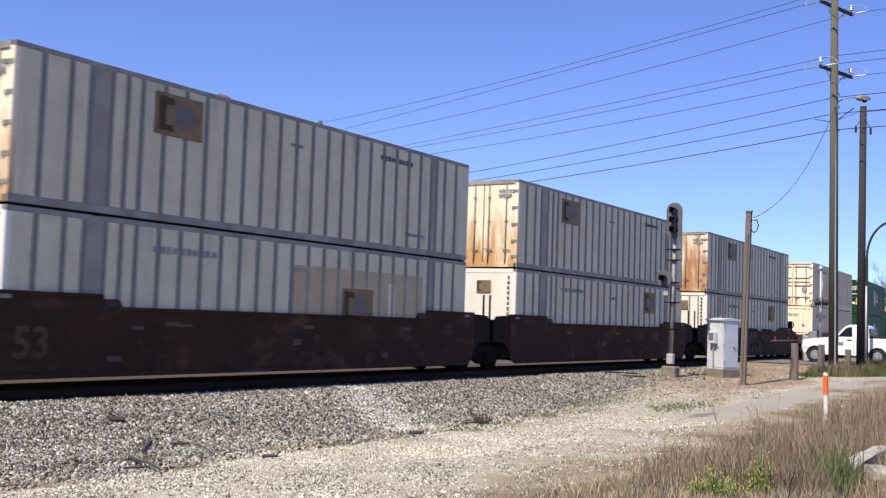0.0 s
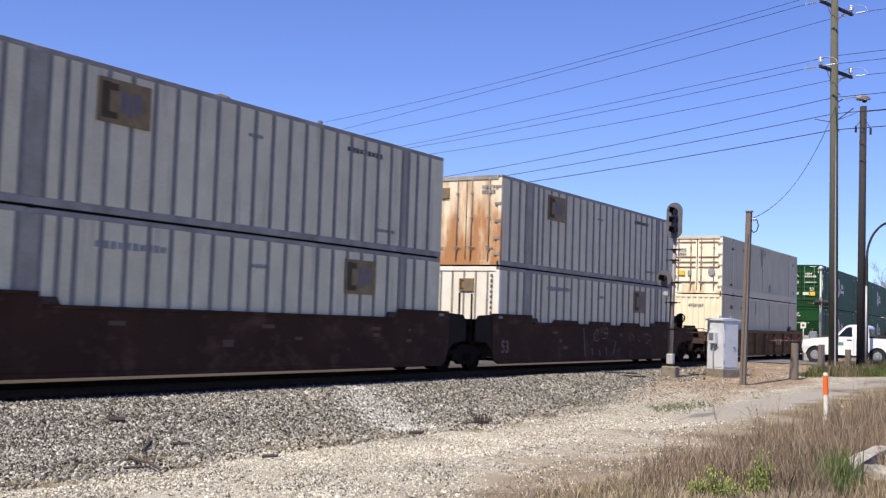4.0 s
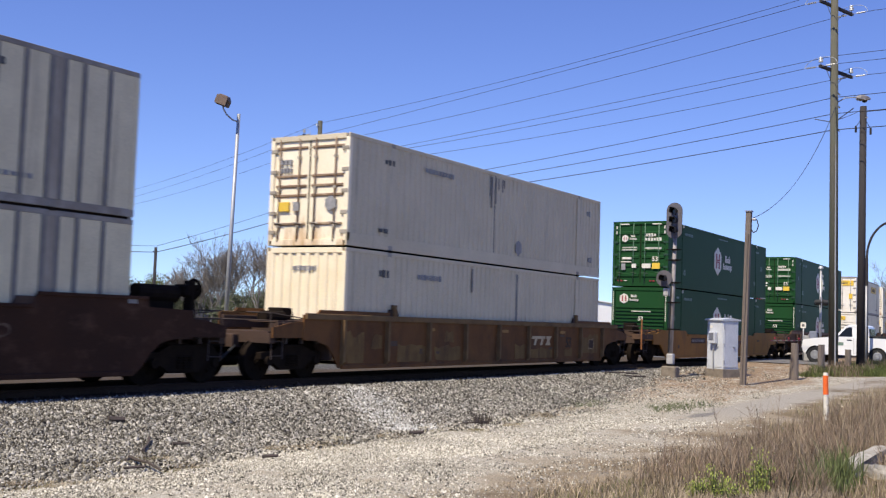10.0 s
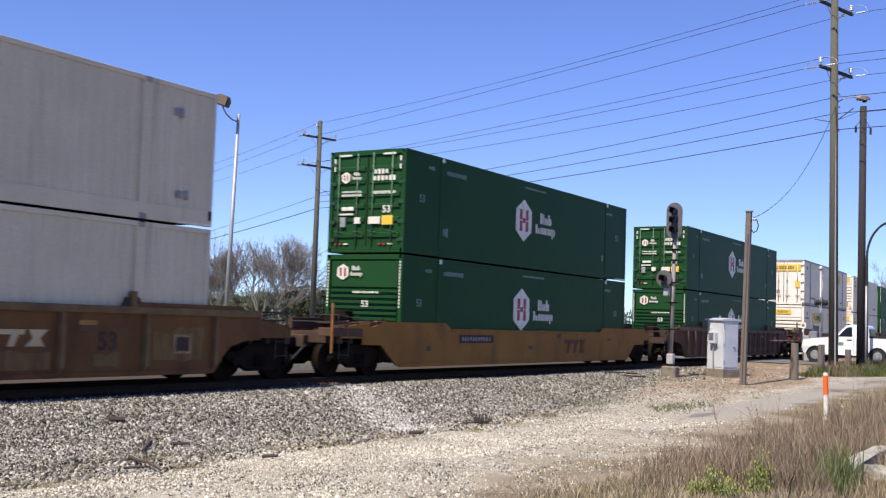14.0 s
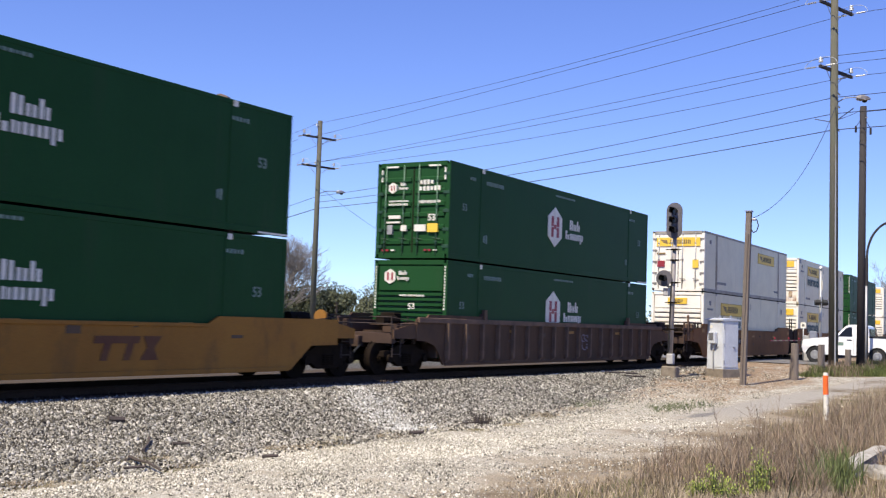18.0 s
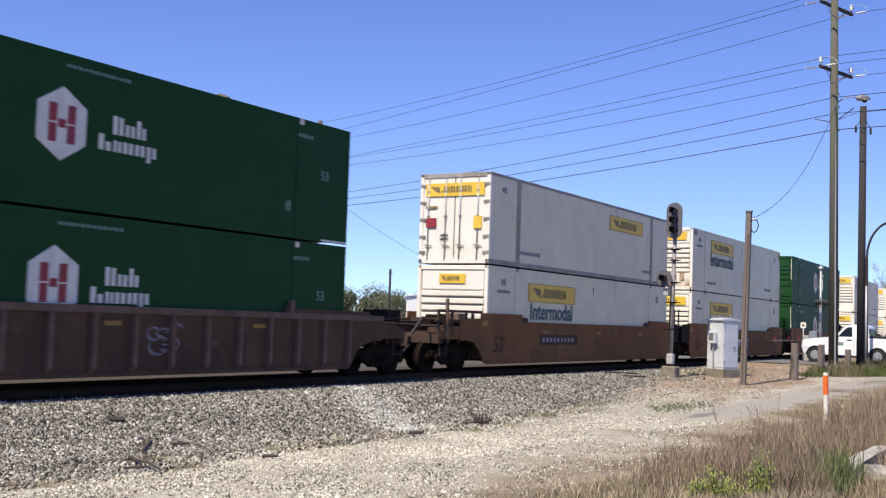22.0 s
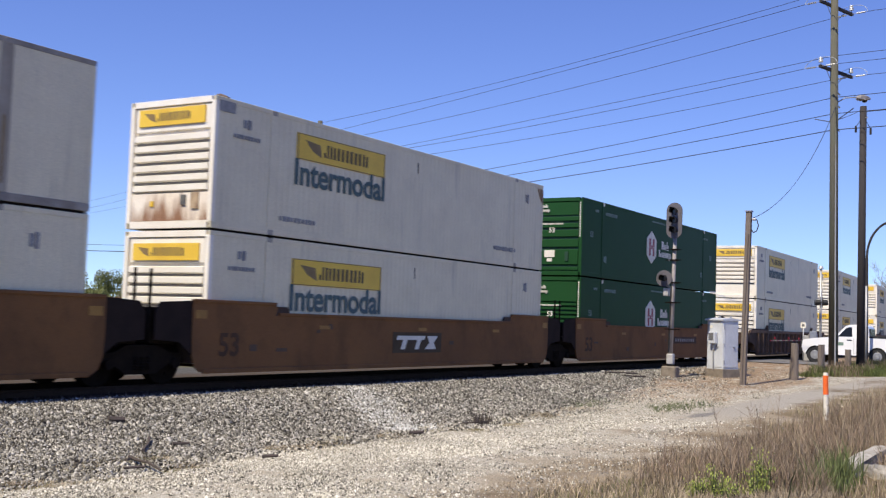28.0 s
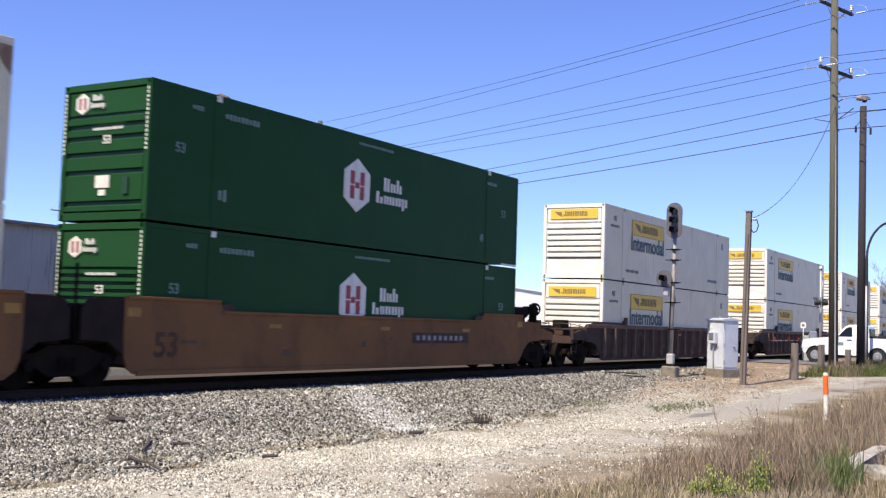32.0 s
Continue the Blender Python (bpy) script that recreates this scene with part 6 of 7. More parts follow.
def power_pole(base, top_z, label, lean=(0, 0), r0=0.215, r1=0.165, arms=(16.62, 13.62), half=1.5):
    p = empty("power_pole", label, "power pole", "power poles", at=base)
    shaft("shaft", (0, 0, -0.5), (lean[0], lean[1], top_z - base[2]), r0, r1, M["pole_wood"], p, 18)
    for z in arms:
        crossarm(p, z - base[2], half)
    return p


pa = Vector((52.15, 10.75, -0.3))
pb = Vector((63.97, 49.82, -0.5))
pc = Vector((97.5, 117.7, -0.5))
pd = Vector((40.2, -28.1, -0.5))
poleA = power_pole(pa, 17.3, "tall greenish wooden power pole with two crossarms and lamp", lean=(-0.5, 0.0))
poleB = power_pole(pb, 16.0, "tall wooden power pole with two crossarms and lamp", arms=(14.75, 12.6), r0=0.22, half=1.5)
poleC = power_pole(pc, 15.5, "distant wooden power pole with crossarms", arms=(14.4,), half=1.8, r0=0.24, r1=0.18)
poleD = power_pole(pd, 17.2, "wooden power pole with two crossarms beside the road")
lamp_arm(poleA, 12.75, 1.35, (0.75, -0.62, 0), M["mast_grey"])
lamp_arm(poleB, 11.35, 1.9, (0.96, -0.28, 0), M["galvanised"])
for side, z in ((1, 11.75), (-1, 12.05)):
    part("standoff_bracket", tube(bmesh.new(), (-0.3, 0, 11.5), RUN * side * 0.95 + Vector((-0.35, 0, z)), 0.022, n=6), M["wire"], poleA)
for z in (12.9, 12.3, 11.2):
    part("cable_bracket", tube(bmesh.new(), (-0.35, -0.1, z), (0.35, -0.1, z), 0.03, n=6), M["galvanised"], poleA)
part("riser", tube(bmesh.new(), (-0.2, -0.12, 0.2), (-0.5, -0.08, 13.8), 0.035, n=6), M["galvanised"], poleA)
poleE = empty("wooden_pole", "plain dark creosoted wooden pole", "pole", at=on_ground(52.9, 9.72))
shaft("shaft", (0, 0, -0.4), (-0.32, -0.1, 12.15), 0.185, 0.15, M["pole_dark"], poleE, 16)
part("guy_attachment", tube(bmesh.new(), (-0.5, -0.3, 11.6), (0.1, 0.1, 11.6), 0.03, n=6), M["galvanised"], poleE)
for s in (-1, 1):
    part("drop_insulator", tube(bmesh.new(), (-0.3 + s * 0.4, -0.1 - s * 0.25, 10.9), (-0.3 + s * 0.4, -0.1 - s * 0.25, 11.2), 0.05, n=8), M["pole_dark"], poleE)
    part("jumper", tube(bmesh.new(), (-0.3, -0.1, 11.7), (-0.3 + s * 0.4, -0.1 - s * 0.25, 11.15), 0.015, n=5), M["wire"], poleE)


def wire(a, b, sag, r=0.013, label="thin dark overhead power wire", n=14):
    a, b = Vector(a), Vector(b)
    ob = empty("overhead_wire", label, "wire", "overhead wires", at=a)
    verts, faces = [], []
    for i in range(n + 1):
        u = i / n
        p = (b - a) * u - Vector((0, 0, 4 * sag * u * (1 - u)))
        side = Vector((0, 0, 1)).cross(b - a).normalized()
        for dx, dz in ((r, 0), (0, r), (-r, 0), (0, -r)):
            verts.append(p + side * dx + Vector((0, 0, dz)))
        if i:
            for k in range(4):
                j = (i - 1) * 4
                faces.append((j + k, j + (k + 1) % 4, j + 4 + (k + 1) % 4, j + 4 + k))
    me = bpy.data.meshes.new("strand")
    me.from_pydata(verts, [], faces)
    me.materials.append(M["wire"])
    part("strand", me, None, ob)


def arm_point(p, z, k, lean=0.0):
    return Vector((p.x + lean, p.y, 0)) + ARM * k + Vector((0, 0, z))


for p, zs in ((poleA, (17.35, 14.3)), (poleB, (15.7, 12.9))):
    for z in zs:
        z -= p.matrix_basis.translation.z
        part("pin_bracket", tube(bmesh.new(), (-0.2, 0, z - 0.35), ARM * -0.3 + Vector((0, 0, z - 0.12)), 0.03, n=6), M["galvanised"], p)
        bm = bmesh.new()
        for k in range(3):
            tube(bm, ARM * -0.3 + Vector((0, 0, z - 0.12 + k * 0.07)), ARM * -0.3 + Vector((0, 0, z - 0.065 + k * 0.07)), 0.075 - 0.012 * k, 0.055 - 0.01 * k, n=10)
        part("pin_insulator", bm, M["insulator"], p)
for k, za, zb, sag in ((-0.3, 17.4, 15.75, 0.35), (-1.4, 16.62, 14.5, 0.1), (1.4, 16.62, 14.75, 0.35), (-0.3, 14.3, 12.85, 0.1), (-1.4, 13.62, 12.6, 0.3), (1.4, 13.62, 12.75, 0.35)):
    d = RUN * (0.8 if abs(k) > 1 else 0.0)
    wire(arm_point(pa, za, k) + d, arm_point(pb, zb, k) - d, sag)
    wire(arm_point(pa, za, k) - d, arm_point(pd, za, k) + d, 0.55)
    if za > 16:
        wire(arm_point(pb, zb, k) + d, arm_point(pc, zb - 0.7, k * 1.2), 0.8)
for za, zb, r in ((12.35, 10.4, 0.016), (11.6, 9.95, 0.017), (10.85, 9.5, 0.02)):
    wire(pa + Vector((-0.35, 0, za + 0.3)), pb + Vector((0, 0, zb + 0.5)), 0.35, r, "dark sagging communication cable")
    wire(pa + Vector((-0.35, 0, za + 0.3)), pd + Vector((0, 0, za + 0.3)), 0.35, r, "dark sagging communication cable")
thin_d = Vector((64.6, 66.7, -0.5))
for zb, r, tz in ((10.4, 0.016, 7.4), (9.5, 0.028, 6.9)):
    wire(pb + Vector((0, 0, zb + 0.5)), thin_d + Vector((0, 0, tz)), 0.15, r, "dark sagging communication cable")
    wire(thin_d + Vector((0, 0, tz)), thin_d + Vector((-30, 14, tz)), 0.4, r, "dark sagging communication cable")
wire(on_ground(39.3, 11.2) + Vector((0, -0.35, 6.0)), pa + Vector((-0.35, -0.1, 12.3)), 0.9, 0.014, "thin drop wire to a post")
wire(pb + Vector((0.2, 0, 11.6)), Vector((83, 47, 5.2)), 0.7, 0.014, "thin drop wire to a building")
wire(pa + Vector((-0.35, -0.1, 11.6)), Vector((52.5, 9.65, 11.85)), 0.05, 0.014, "thin drop wire to a pole")
wire(Vector((52.6, 9.62, 11.75)), pd + Vector((0.8, 0, 12)), 0.3, 0.016, "dark sagging communication cable")

for (x, y, h, r) in ((64.6, 66.7, 7.3, 0.14), (78.8, 53.1, 6.4, 0.12)):
    q = empty("service_pole", "thin dark wooden pole by the far road", "pole", at=(x, y, -0.5))
    shaft("shaft", (0, 0, -0.3), (0, 0, h), r, r * 0.85, M["pole_dark"], q, 10)
    part("bracket", tube(bmesh.new(), (-0.3, 0, h - 0.35), (0.3, 0, h - 0.35), 0.04, n=6), M["pole_dark"], q)

# floodlight beyond the track
fl = empty("floodlight", "tall galvanised pole with a rusty floodlight", "floodlight", at=(36.1, 32.9, -0.5))
shaft("pole", (0, 0, -0.2), (0.24, -0.05, 10.85), 0.105, 0.075, M["galvanised"], fl)
bm = bmesh.new()
for a, b2 in (((0.24, -0.05, 10.5), (-0.05, 0.05, 10.55)), ((-0.05, 0.05, 10.55), (-0.33, 0.15, 10.75)), ((-0.33, 0.15, 10.75), (-0.45, 0.25, 11.0)), ((-0.45, 0.25, 11.0), (-0.45, 0.25, 11.2))):
    tube(bm, a, b2, 0.035, n=6)
part("bracket", bm, M["galvanised"], fl)
hd = part("lamp_head", prism_x(bmesh.new(), [(-0.34, -0.24), (0.3, -0.24), (0.36, 0.12), (0.2, 0.3), (-0.2, 0.3), (-0.36, 0.08)], -0.22, 0.22), M["lamp_head"], fl, "rusty brown lamp head", bevel=0.03, at=pose(-0.47, 0.25, 11.32, 20, 0, 20) @ Matrix.Scale(0.88, 4))
part("visor", B(-0.3, -0.22, -0.3, 0.3, -0.2, 0.22), M["lamp_head"], hd)

# ---- level crossing ----
def crossing_light(parent, x, y, z, facing):
    """facing: -1 toward -y, 1 toward +y."""
    part("light_backing", tube(bmesh.new(), (x, y, z), (x, y + facing * 0.03, z), 0.3, n=20), M["black"], parent)
    part("light_hood", tube(bmesh.new(), (x, y + facing * 0.03, z), (x, y + facing * 0.32, z), 0.16, 0.15, n=14), M["black"], parent)
    part("lens", tube(bmesh.new(), (x, y + facing * 0.32, z), (x, y + facing * 0.325, z), 0.13, n=14), M["lens_black"], parent)


def crossing_signal(base, h, z_buck, z_lights, label, turn=0, board="mark_white"):
    s = empty("crossing_signal", label, "crossing signal", "crossing signals", at=pose(*base, 0, 0, turn))
    shaft("mast", (0, 0, 0), (0, 0, h), 0.075, 0.065, M["galvanised"], s)
    part("base", B(-0.25, 0.25, -0.25, 0.25, 0, 0.3), M["galvanised"], s, bevel=0.02)
    part("bell", tube(bmesh.new(), (0, 0, h), (0, 0, h + 0.14), 0.16, 0.1, n=14), M["galvanised"], s)
    for a in (45, -45):
        part("crossbuck_board", B(-0.62, 0.62, -0.1 - (0.012 if a > 0 else 0), -0.085 - (0.012 if a > 0 else 0), -0.09, 0.09), M[board], s, at=pose(0, 0, z_buck, 0, a, 0))
    part("light_arm", tube(bmesh.new(), (-0.75, -0.05, z_lights), (0.75, -0.05, z_lights), 0.035, n=8), M["galvanised"], s)
    for x in (-0.65, 0.65):
        crossing_light(s, x, -0.06, z_lights, -1)
        crossing_light(s, x * 0.98, 0.0, z_lights, 1)
    part("gate_box", B(-0.3, 0.3, 0.15, 0.65, 0.85, 1.55), M["galvanised"], s, bevel=0.03)
    part("counterweight", B(-0.5, -0.36, 0.2, 0.6, 0.9, 1.7), M["steel"], s, bevel=0.02)
    return s


crossing_signal(on_ground(65.1, 14.15), 5.3, 4.45, 3.35, "railway crossing signal with crossbuck and dark lamps", 14)
crossing_signal((58.8, 32.4, -0.5), 5.0, 4.25, 3.2, "railway crossing signal beyond the track, seen from behind", -35, "signal_grey")
gt = empty("crossing_gate", "lowered red and white striped crossing gate arm", "crossing gate", at=on_ground(65.4, 14.9))
part("stand", B(-0.2, 0.2, -0.2, 0.2, 0.0, 1.45), M["galvanised"], gt, bevel=0.03)
for i in range(14):
    x = -0.2 - i * 0.58
    part("arm_segment", B(x - 0.58, x, -0.04, 0.0, 1.14 - 0.002 * i, 1.20 - 0.002 * i), M["red"] if i % 2 else M["patch_beige"], gt)
for i in (3, 7, 12):
    part("arm_lamp", tube(bmesh.new(), (-0.5 - i * 0.58, -0.02, 1.22), (-0.5 - i * 0.58, -0.02, 1.32), 0.045, n=8), M["red"], gt)
sg = empty("small_sign", "small white square sign on a thin post", "sign", at=on_ground(63.6, 14.75))
shaft("post", (0, 0, 0), (0, 0, 2.2), 0.035, 0.035, M["galvanised"], sg, 8)
part("panel", B(-0.03, -0.015, -0.15, 0.15, 1.85, 2.17), M["mark_white"], sg)
part("symbol", B(-0.034, -0.03, -0.07, 0.07, 1.94, 2.08), M["mark_dark"], sg)

# street lamp with curved arm
st = empty("street_lamp", "dark street lamp with curved arm", "street lamp", at=on_ground(60.4, 10.8))
bm = bmesh.new()
tube(bm, (0, 0, -0.2), (-0.1, 0, 5.6), 0.09, 0.07, n=10)
prev = Vector((-0.1, 0, 5.6))
for i in range(1, 9):
    a = radians(90 * i / 8)
    p = Vector((-0.1 + 0.25 * (1 - math.cos(a)), -1.3 * (1 - math.cos(a)), 5.6 + 1.9 * math.sin(a)))
    tube(bm, prev, p, 0.06, n=8)
    prev = p
tube(bm, prev, prev + Vector((0.1, -0.8, -0.03)), 0.05, n=8)
part("pole", bm, M["pole_dark"], st)
part("lamp_head", B(0.1, 0.4, -2.9, -2.0, 7.4, 7.55), M["galvanised"], st, bevel=0.03)
gp = empty("sign_post", "plain thin grey steel post", "post", at=on_ground(55.2, 9.9))
shaft("post", (0, 0, -0.2), (0, 0, 3.9), 0.05, 0.05, M["galvanised"], gp, 8)

# ---- pickup truck waiting at the crossing; its length runs along y ----
tr = empty("pickup_truck", "white pickup truck waiting on the road by the crossing", "pickup truck", at=pose(*on_ground(62.15, 12.0, 0.035), 0, 0, 0))


def side_prism(outline, x0, x1, inset=0.0, nose=0.0):
    """Outline in y and z, closed across the width, drawn in at the top and round the nose."""
    bm = bmesh.new()
    prism_x(bm, outline, x0, x1)
    for v in bm.verts:
        if inset and v.co.z > 1.35:
            v.co.x *= 1 - inset * (v.co.z - 1.35)
        if nose and v.co.y > 1.6:
            v.co.x *= 1 - nose * (v.co.y - 1.6)
    return bm


def arch(cy, r, n=8):
    return [(cy + r * math.cos(a), 0.42 + r * math.sin(a)) for a in (math.pi * (n - i) / n for i in range(n + 1))]


lower = [(-2.72, 0.62), (-2.1, 0.5), *arch(-1.6, 0.5), (-1.05, 0.46), (1.02, 0.46), *arch(1.57, 0.5), (2.2, 0.5), (2.3, 0.72), (2.3, 1.0), (2.2, 1.2), (1.6, 1.3), (0.72, 1.38), (-2.74, 1.38)]
part("body", side_prism(lower, -0.98, 0.98, 0.0, 0.16), M["truck_white"], tr, bevel=0.02)
part("cab", side_prism([(0.62, 1.34), (0.02, 1.98), (-0.2, 2.06), (-0.95, 2.06), (-1.12, 1.98), (-1.2, 1.34)], -0.94, 0.94, 0.14), M["truck_white"], tr, bevel=0.03)
for s in (-1, 1):
    part("side_window", side_prism([(0.4, 1.42), (-0.02, 1.88), (-0.16, 1.93), (-0.3, 1.93), (-0.34, 1.42)], s * 0.945 - 0.012, s * 0.945 + 0.012, 0.14), M["glass_dark"], tr)
    part("rear_side_window", side_prism([(-0.74, 1.46), (-0.72, 1.9), (-0.98, 1.9), (-1.04, 1.46)], s * 0.945 - 0.012, s * 0.945 + 0.012, 0.14), M["glass_dark"], tr)
    part("mirror", B(s * 1.06 - 0.1, s * 1.06 + 0.1, 0.36, 0.48, 1.38, 1.6), M["truck_white"], tr, bevel=0.03)
    part("door_handle", B(s * 0.985 - 0.014, s * 0.985 + 0.014, -0.32, -0.08, 1.22, 1.27), M["black"], tr)
    part("headlight", B(s * 0.74 - 0.15, s * 0.74 + 0.15, 2.26, 2.33, 0.92, 1.12), M["glass_dark"], tr, bevel=0.01)
    part("tail_light", B(s * 0.88 - 0.07, s * 0.88 + 0.07, -2.77, -2.71, 0.9, 1.3), M["red"], tr)
    part("door_sign", B(s * 0.984 - 0.004, s * 0.984 + 0.004, 0.1, 0.5, 0.95, 1.12), M["mark_faint"], tr, "small faded door sign")
    for y, z0 in ((-0.42, 0.52), (0.66, 0.52)):
        part("door_seam", B(s * 0.981 - 0.004, s * 0.981 + 0.004, y - 0.008, y + 0.008, z0, 1.38), M["mark_grey"], tr)
    part("bed_rail", B(s * 0.94 - 0.05, s * 0.94 + 0.05, -2.7, -1.2, 1.38, 1.5), M["black"], tr, bevel=0.01)
    for y in (1.57, -1.6):
        wh = part("wheel", tube(bmesh.new(), (s * 0.72, y, 0.41), (s * 0.965, y, 0.41), 0.405, n=24), M["rubber"], tr)
        part("rim", tube(bmesh.new(), (s * 0.95, y, 0.41), (s * 0.978, y, 0.41), 0.26, 0.22, n=18), M["steel"], wh)
        part("hub", tube(bmesh.new(), (s * 0.97, y, 0.41), (s * 1.0, y, 0.41), 0.08, n=10), M["galvanised"], wh)
        part("wheel_well", tube(bmesh.new(), (s * 0.6, y, 0.42), (s * 0.72, y, 0.42), 0.49, n=20), M["black"], tr)
part("windscreen", prism_x(bmesh.new(), [(0.61, 1.39), (0.03, 1.95), (0.045, 1.97), (0.64, 1.4)], -0.78, 0.78), M["glass_dark"], tr)
part("rear_window", B(-0.7, 0.7, -1.2, -1.15, 1.5, 1.86), M["glass_dark"], tr)
part("front_bumper", B(-0.9, 0.9, 2.22, 2.4, 0.5, 0.78), M["black"], tr, bevel=0.05)
part("grille", B(-0.5, 0.5, 2.29, 2.33, 0.85, 1.1), M["black"], tr)
part("rear_bumper", B(-0.95, 0.95, -2.9, -2.72, 0.55, 0.75), M["steel"], tr, bevel=0.02)
part("bed_liner", B(-0.88, 0.88, -2.68, -1.22, 1.384, 1.40), M["black"], tr)

# ---- buildings beyond the track ----
shed = empty("metal_shed", "grey corrugated metal shed with streaked wall", "shed", at=(28.5, 33.7, -0.55))
part("front_wall", corrugated(-12, 0, 0, 0, 5.07, 0.25, 0.012, 1), M["corrugated_wall"], shed)
part("side_wall", corrugated(0, 8, 0, 0, 5.06, 0.25, 0.012, 1), M["corrugated_wall"], shed, at=pose(0, 0, 0, 0, 0, 90))
part("back_wall", B(-12, 0, 7.95, 8.0, 0, 5.06), M["corrugated_wall"], shed)
part("side_wall", B(-12.05, -12, 0, 8, 0, 5.06), M["corrugated_wall"], shed)
part("roof", prism_y(bmesh.new(), [(0.24, 5.16), (-12.4, 5.18), (-12.4, 5.08), (0.24, 5.06)], -0.25, 8.4), M["roof_metal"], shed)
part("eave_trim", B(0.22, 0.26, -0.25, 8.4, 4.92, 5.18), M["roof_metal"], shed)
part("corner_trim", B(-0.06, 0.06, -0.06, 0.06, 0, 5.05), M["roof_metal"], shed)

wh = empty("warehouse", "low white metal warehouse with gabled roof", "warehouse", at=pose(97.8, 51.2, -0.6, 0, 0, -58.7))
part("front_wall", prism_y(bmesh.new(), [(-10.5, 0), (10.5, 0), (10.5, 4.4), (-1.5, 5.9), (-10.5, 4.5)], -0.1, 0.1), M["far_white"], wh)
part("roof", prism_y(bmesh.new(), [(-10.8, 4.45), (-1.5, 5.92), (10.8, 4.38), (10.8, 4.48), (-1.5, 6.04), (-10.8, 4.56)], -0.3, 30), M["far_white"], wh)
for x in (-10.5, 10.4):
    part("side_wall", B(x, x + 0.1, 0.1, 30, 0, 4.4), M["far_white"], wh)
part("dock_door", B(3, 6, -0.14, -0.1, 0, 3.2), M["cabinet_paint"], wh)
part("dock_door", B(-6, -3, -0.14, -0.1, 0, 3.2), M["cabinet_paint"], wh)

# ---- trees ----
def bare_tree(base, h, seed, spread=0.62, levels=7, r=0.12):
    rr = random.Random(seed)
    t = empty("bare_tree", "leafless grey-brown tree with fine twigs", "tree", "bare trees", at=base)
    verts, faces, tverts, tfaces = [], [], [], []

    def limb(p, d, ln, rad, lev):
        V, F = (verts, faces) if lev < 2 else (tverts, tfaces)
        e = p + d * ln
        n = 5 if lev < 2 else 3
        q = d.to_track_quat("Z", "Y")
        b = len(V)
        for pt, rr2 in ((p, rad), (e, rad * 0.62)):
            for i in range(n):
                V.append(pt + q @ Vector((rr2 * math.cos(2 * math.pi * i / n), rr2 * math.sin(2 * math.pi * i / n), 0)))
        for i in range(n):
            F.append((b + i, b + (i + 1) % n, b + n + (i + 1) % n, b + n + i))
        if lev >= levels:
            return
        for k in range(rr.randint(3, 4) if lev < 4 else 2):
            nd = (d + Vector((rr.uniform(-1, 1), rr.uniform(-1, 1), rr.uniform(-0.25, 0.75))) * spread * (1.0 if lev else 1.2)).normalized()
            limb(p + d * ln * rr.uniform(0.55, 1.0), nd, ln * rr.uniform(0.6, 0.84), max(0.011, rad * 0.57), lev + 1)

    for s in range(rr.randint(2, 3)):
        limb(Vector((rr.uniform(-0.5, 0.5), rr.uniform(-0.5, 0.5), -0.2)), Vector((rr.uniform(-0.35, 0.35), rr.uniform(-0.35, 0.35), 1)).normalized(), h * 0.3, r, 0)
    for nm, V, F in (("trunk", verts, faces), ("twig_spray", tverts, tfaces)):
        me = bpy.data.meshes.new(nm)
        me.from_pydata(V, [], F)
        me.materials.append(M["bark"])
        ob = part(nm, me, None, t)
        if nm == "twig_spray":
            tagged(ob, kind="stuff")
    return t


def leafy(base, w, h, seed, material, label, count=2600, leaf=0.16, name="leafy_tree", category="tree"):
    rr = random.Random(seed)
    t = empty(name, label, category, "green trees", at=base)
    bm = bmesh.new()
    tube(bm, (0, 0, -0.3), (0, 0, h * 0.6), 0.05 * h, 0.02 * h, n=7)
    for k in range(6):
        a = rr.uniform(0, 6.28)
        tube(bm, (0, 0, h * 0.3), (math.cos(a) * w * 0.35, math.sin(a) * w * 0.35, h * rr.uniform(0.5, 0.85)), 0.02 * h, 0.008 * h, n=5)
    part("trunk", bm, M["bark"], t)
    clumps = [(Vector((rr.gauss(0, w * 0.24), rr.gauss(0, w * 0.24), h * rr.uniform(0.25, 0.92))), rr.uniform(0.12, 0.26) * w) for _ in range(16)]
    V, F = [], []
    for _ in range(count):
        c, r = rr.choice(clumps)
        p = c + Vector((rr.gauss(0, 1), rr.gauss(0, 1), rr.gauss(0, 0.8))).normalized() * r * 0.95 * rr.random() ** 0.45
        p.z = max(0.1, p.z)
        q = Euler((rr.uniform(0, 6.28), rr.uniform(0, 6.28), rr.uniform(0, 6.28))).to_matrix()
        s = leaf * rr.uniform(0.6, 1.4)
        b = len(V)
        V += [p + q @ Vector(v) for v in ((-s, 0, 0), (0, -s * 0.55, 0.1 * s), (s, 0, 0), (0, s * 0.55, 0.1 * s))]
        F.append((b, b + 1, b + 2, b + 3))
    me = bpy.data.meshes.new("crown")
    me.from_pydata(V, [], F)
    me.materials.append(material)
    tagged(part("crown", me, None, t), kind="stuff")
    return t


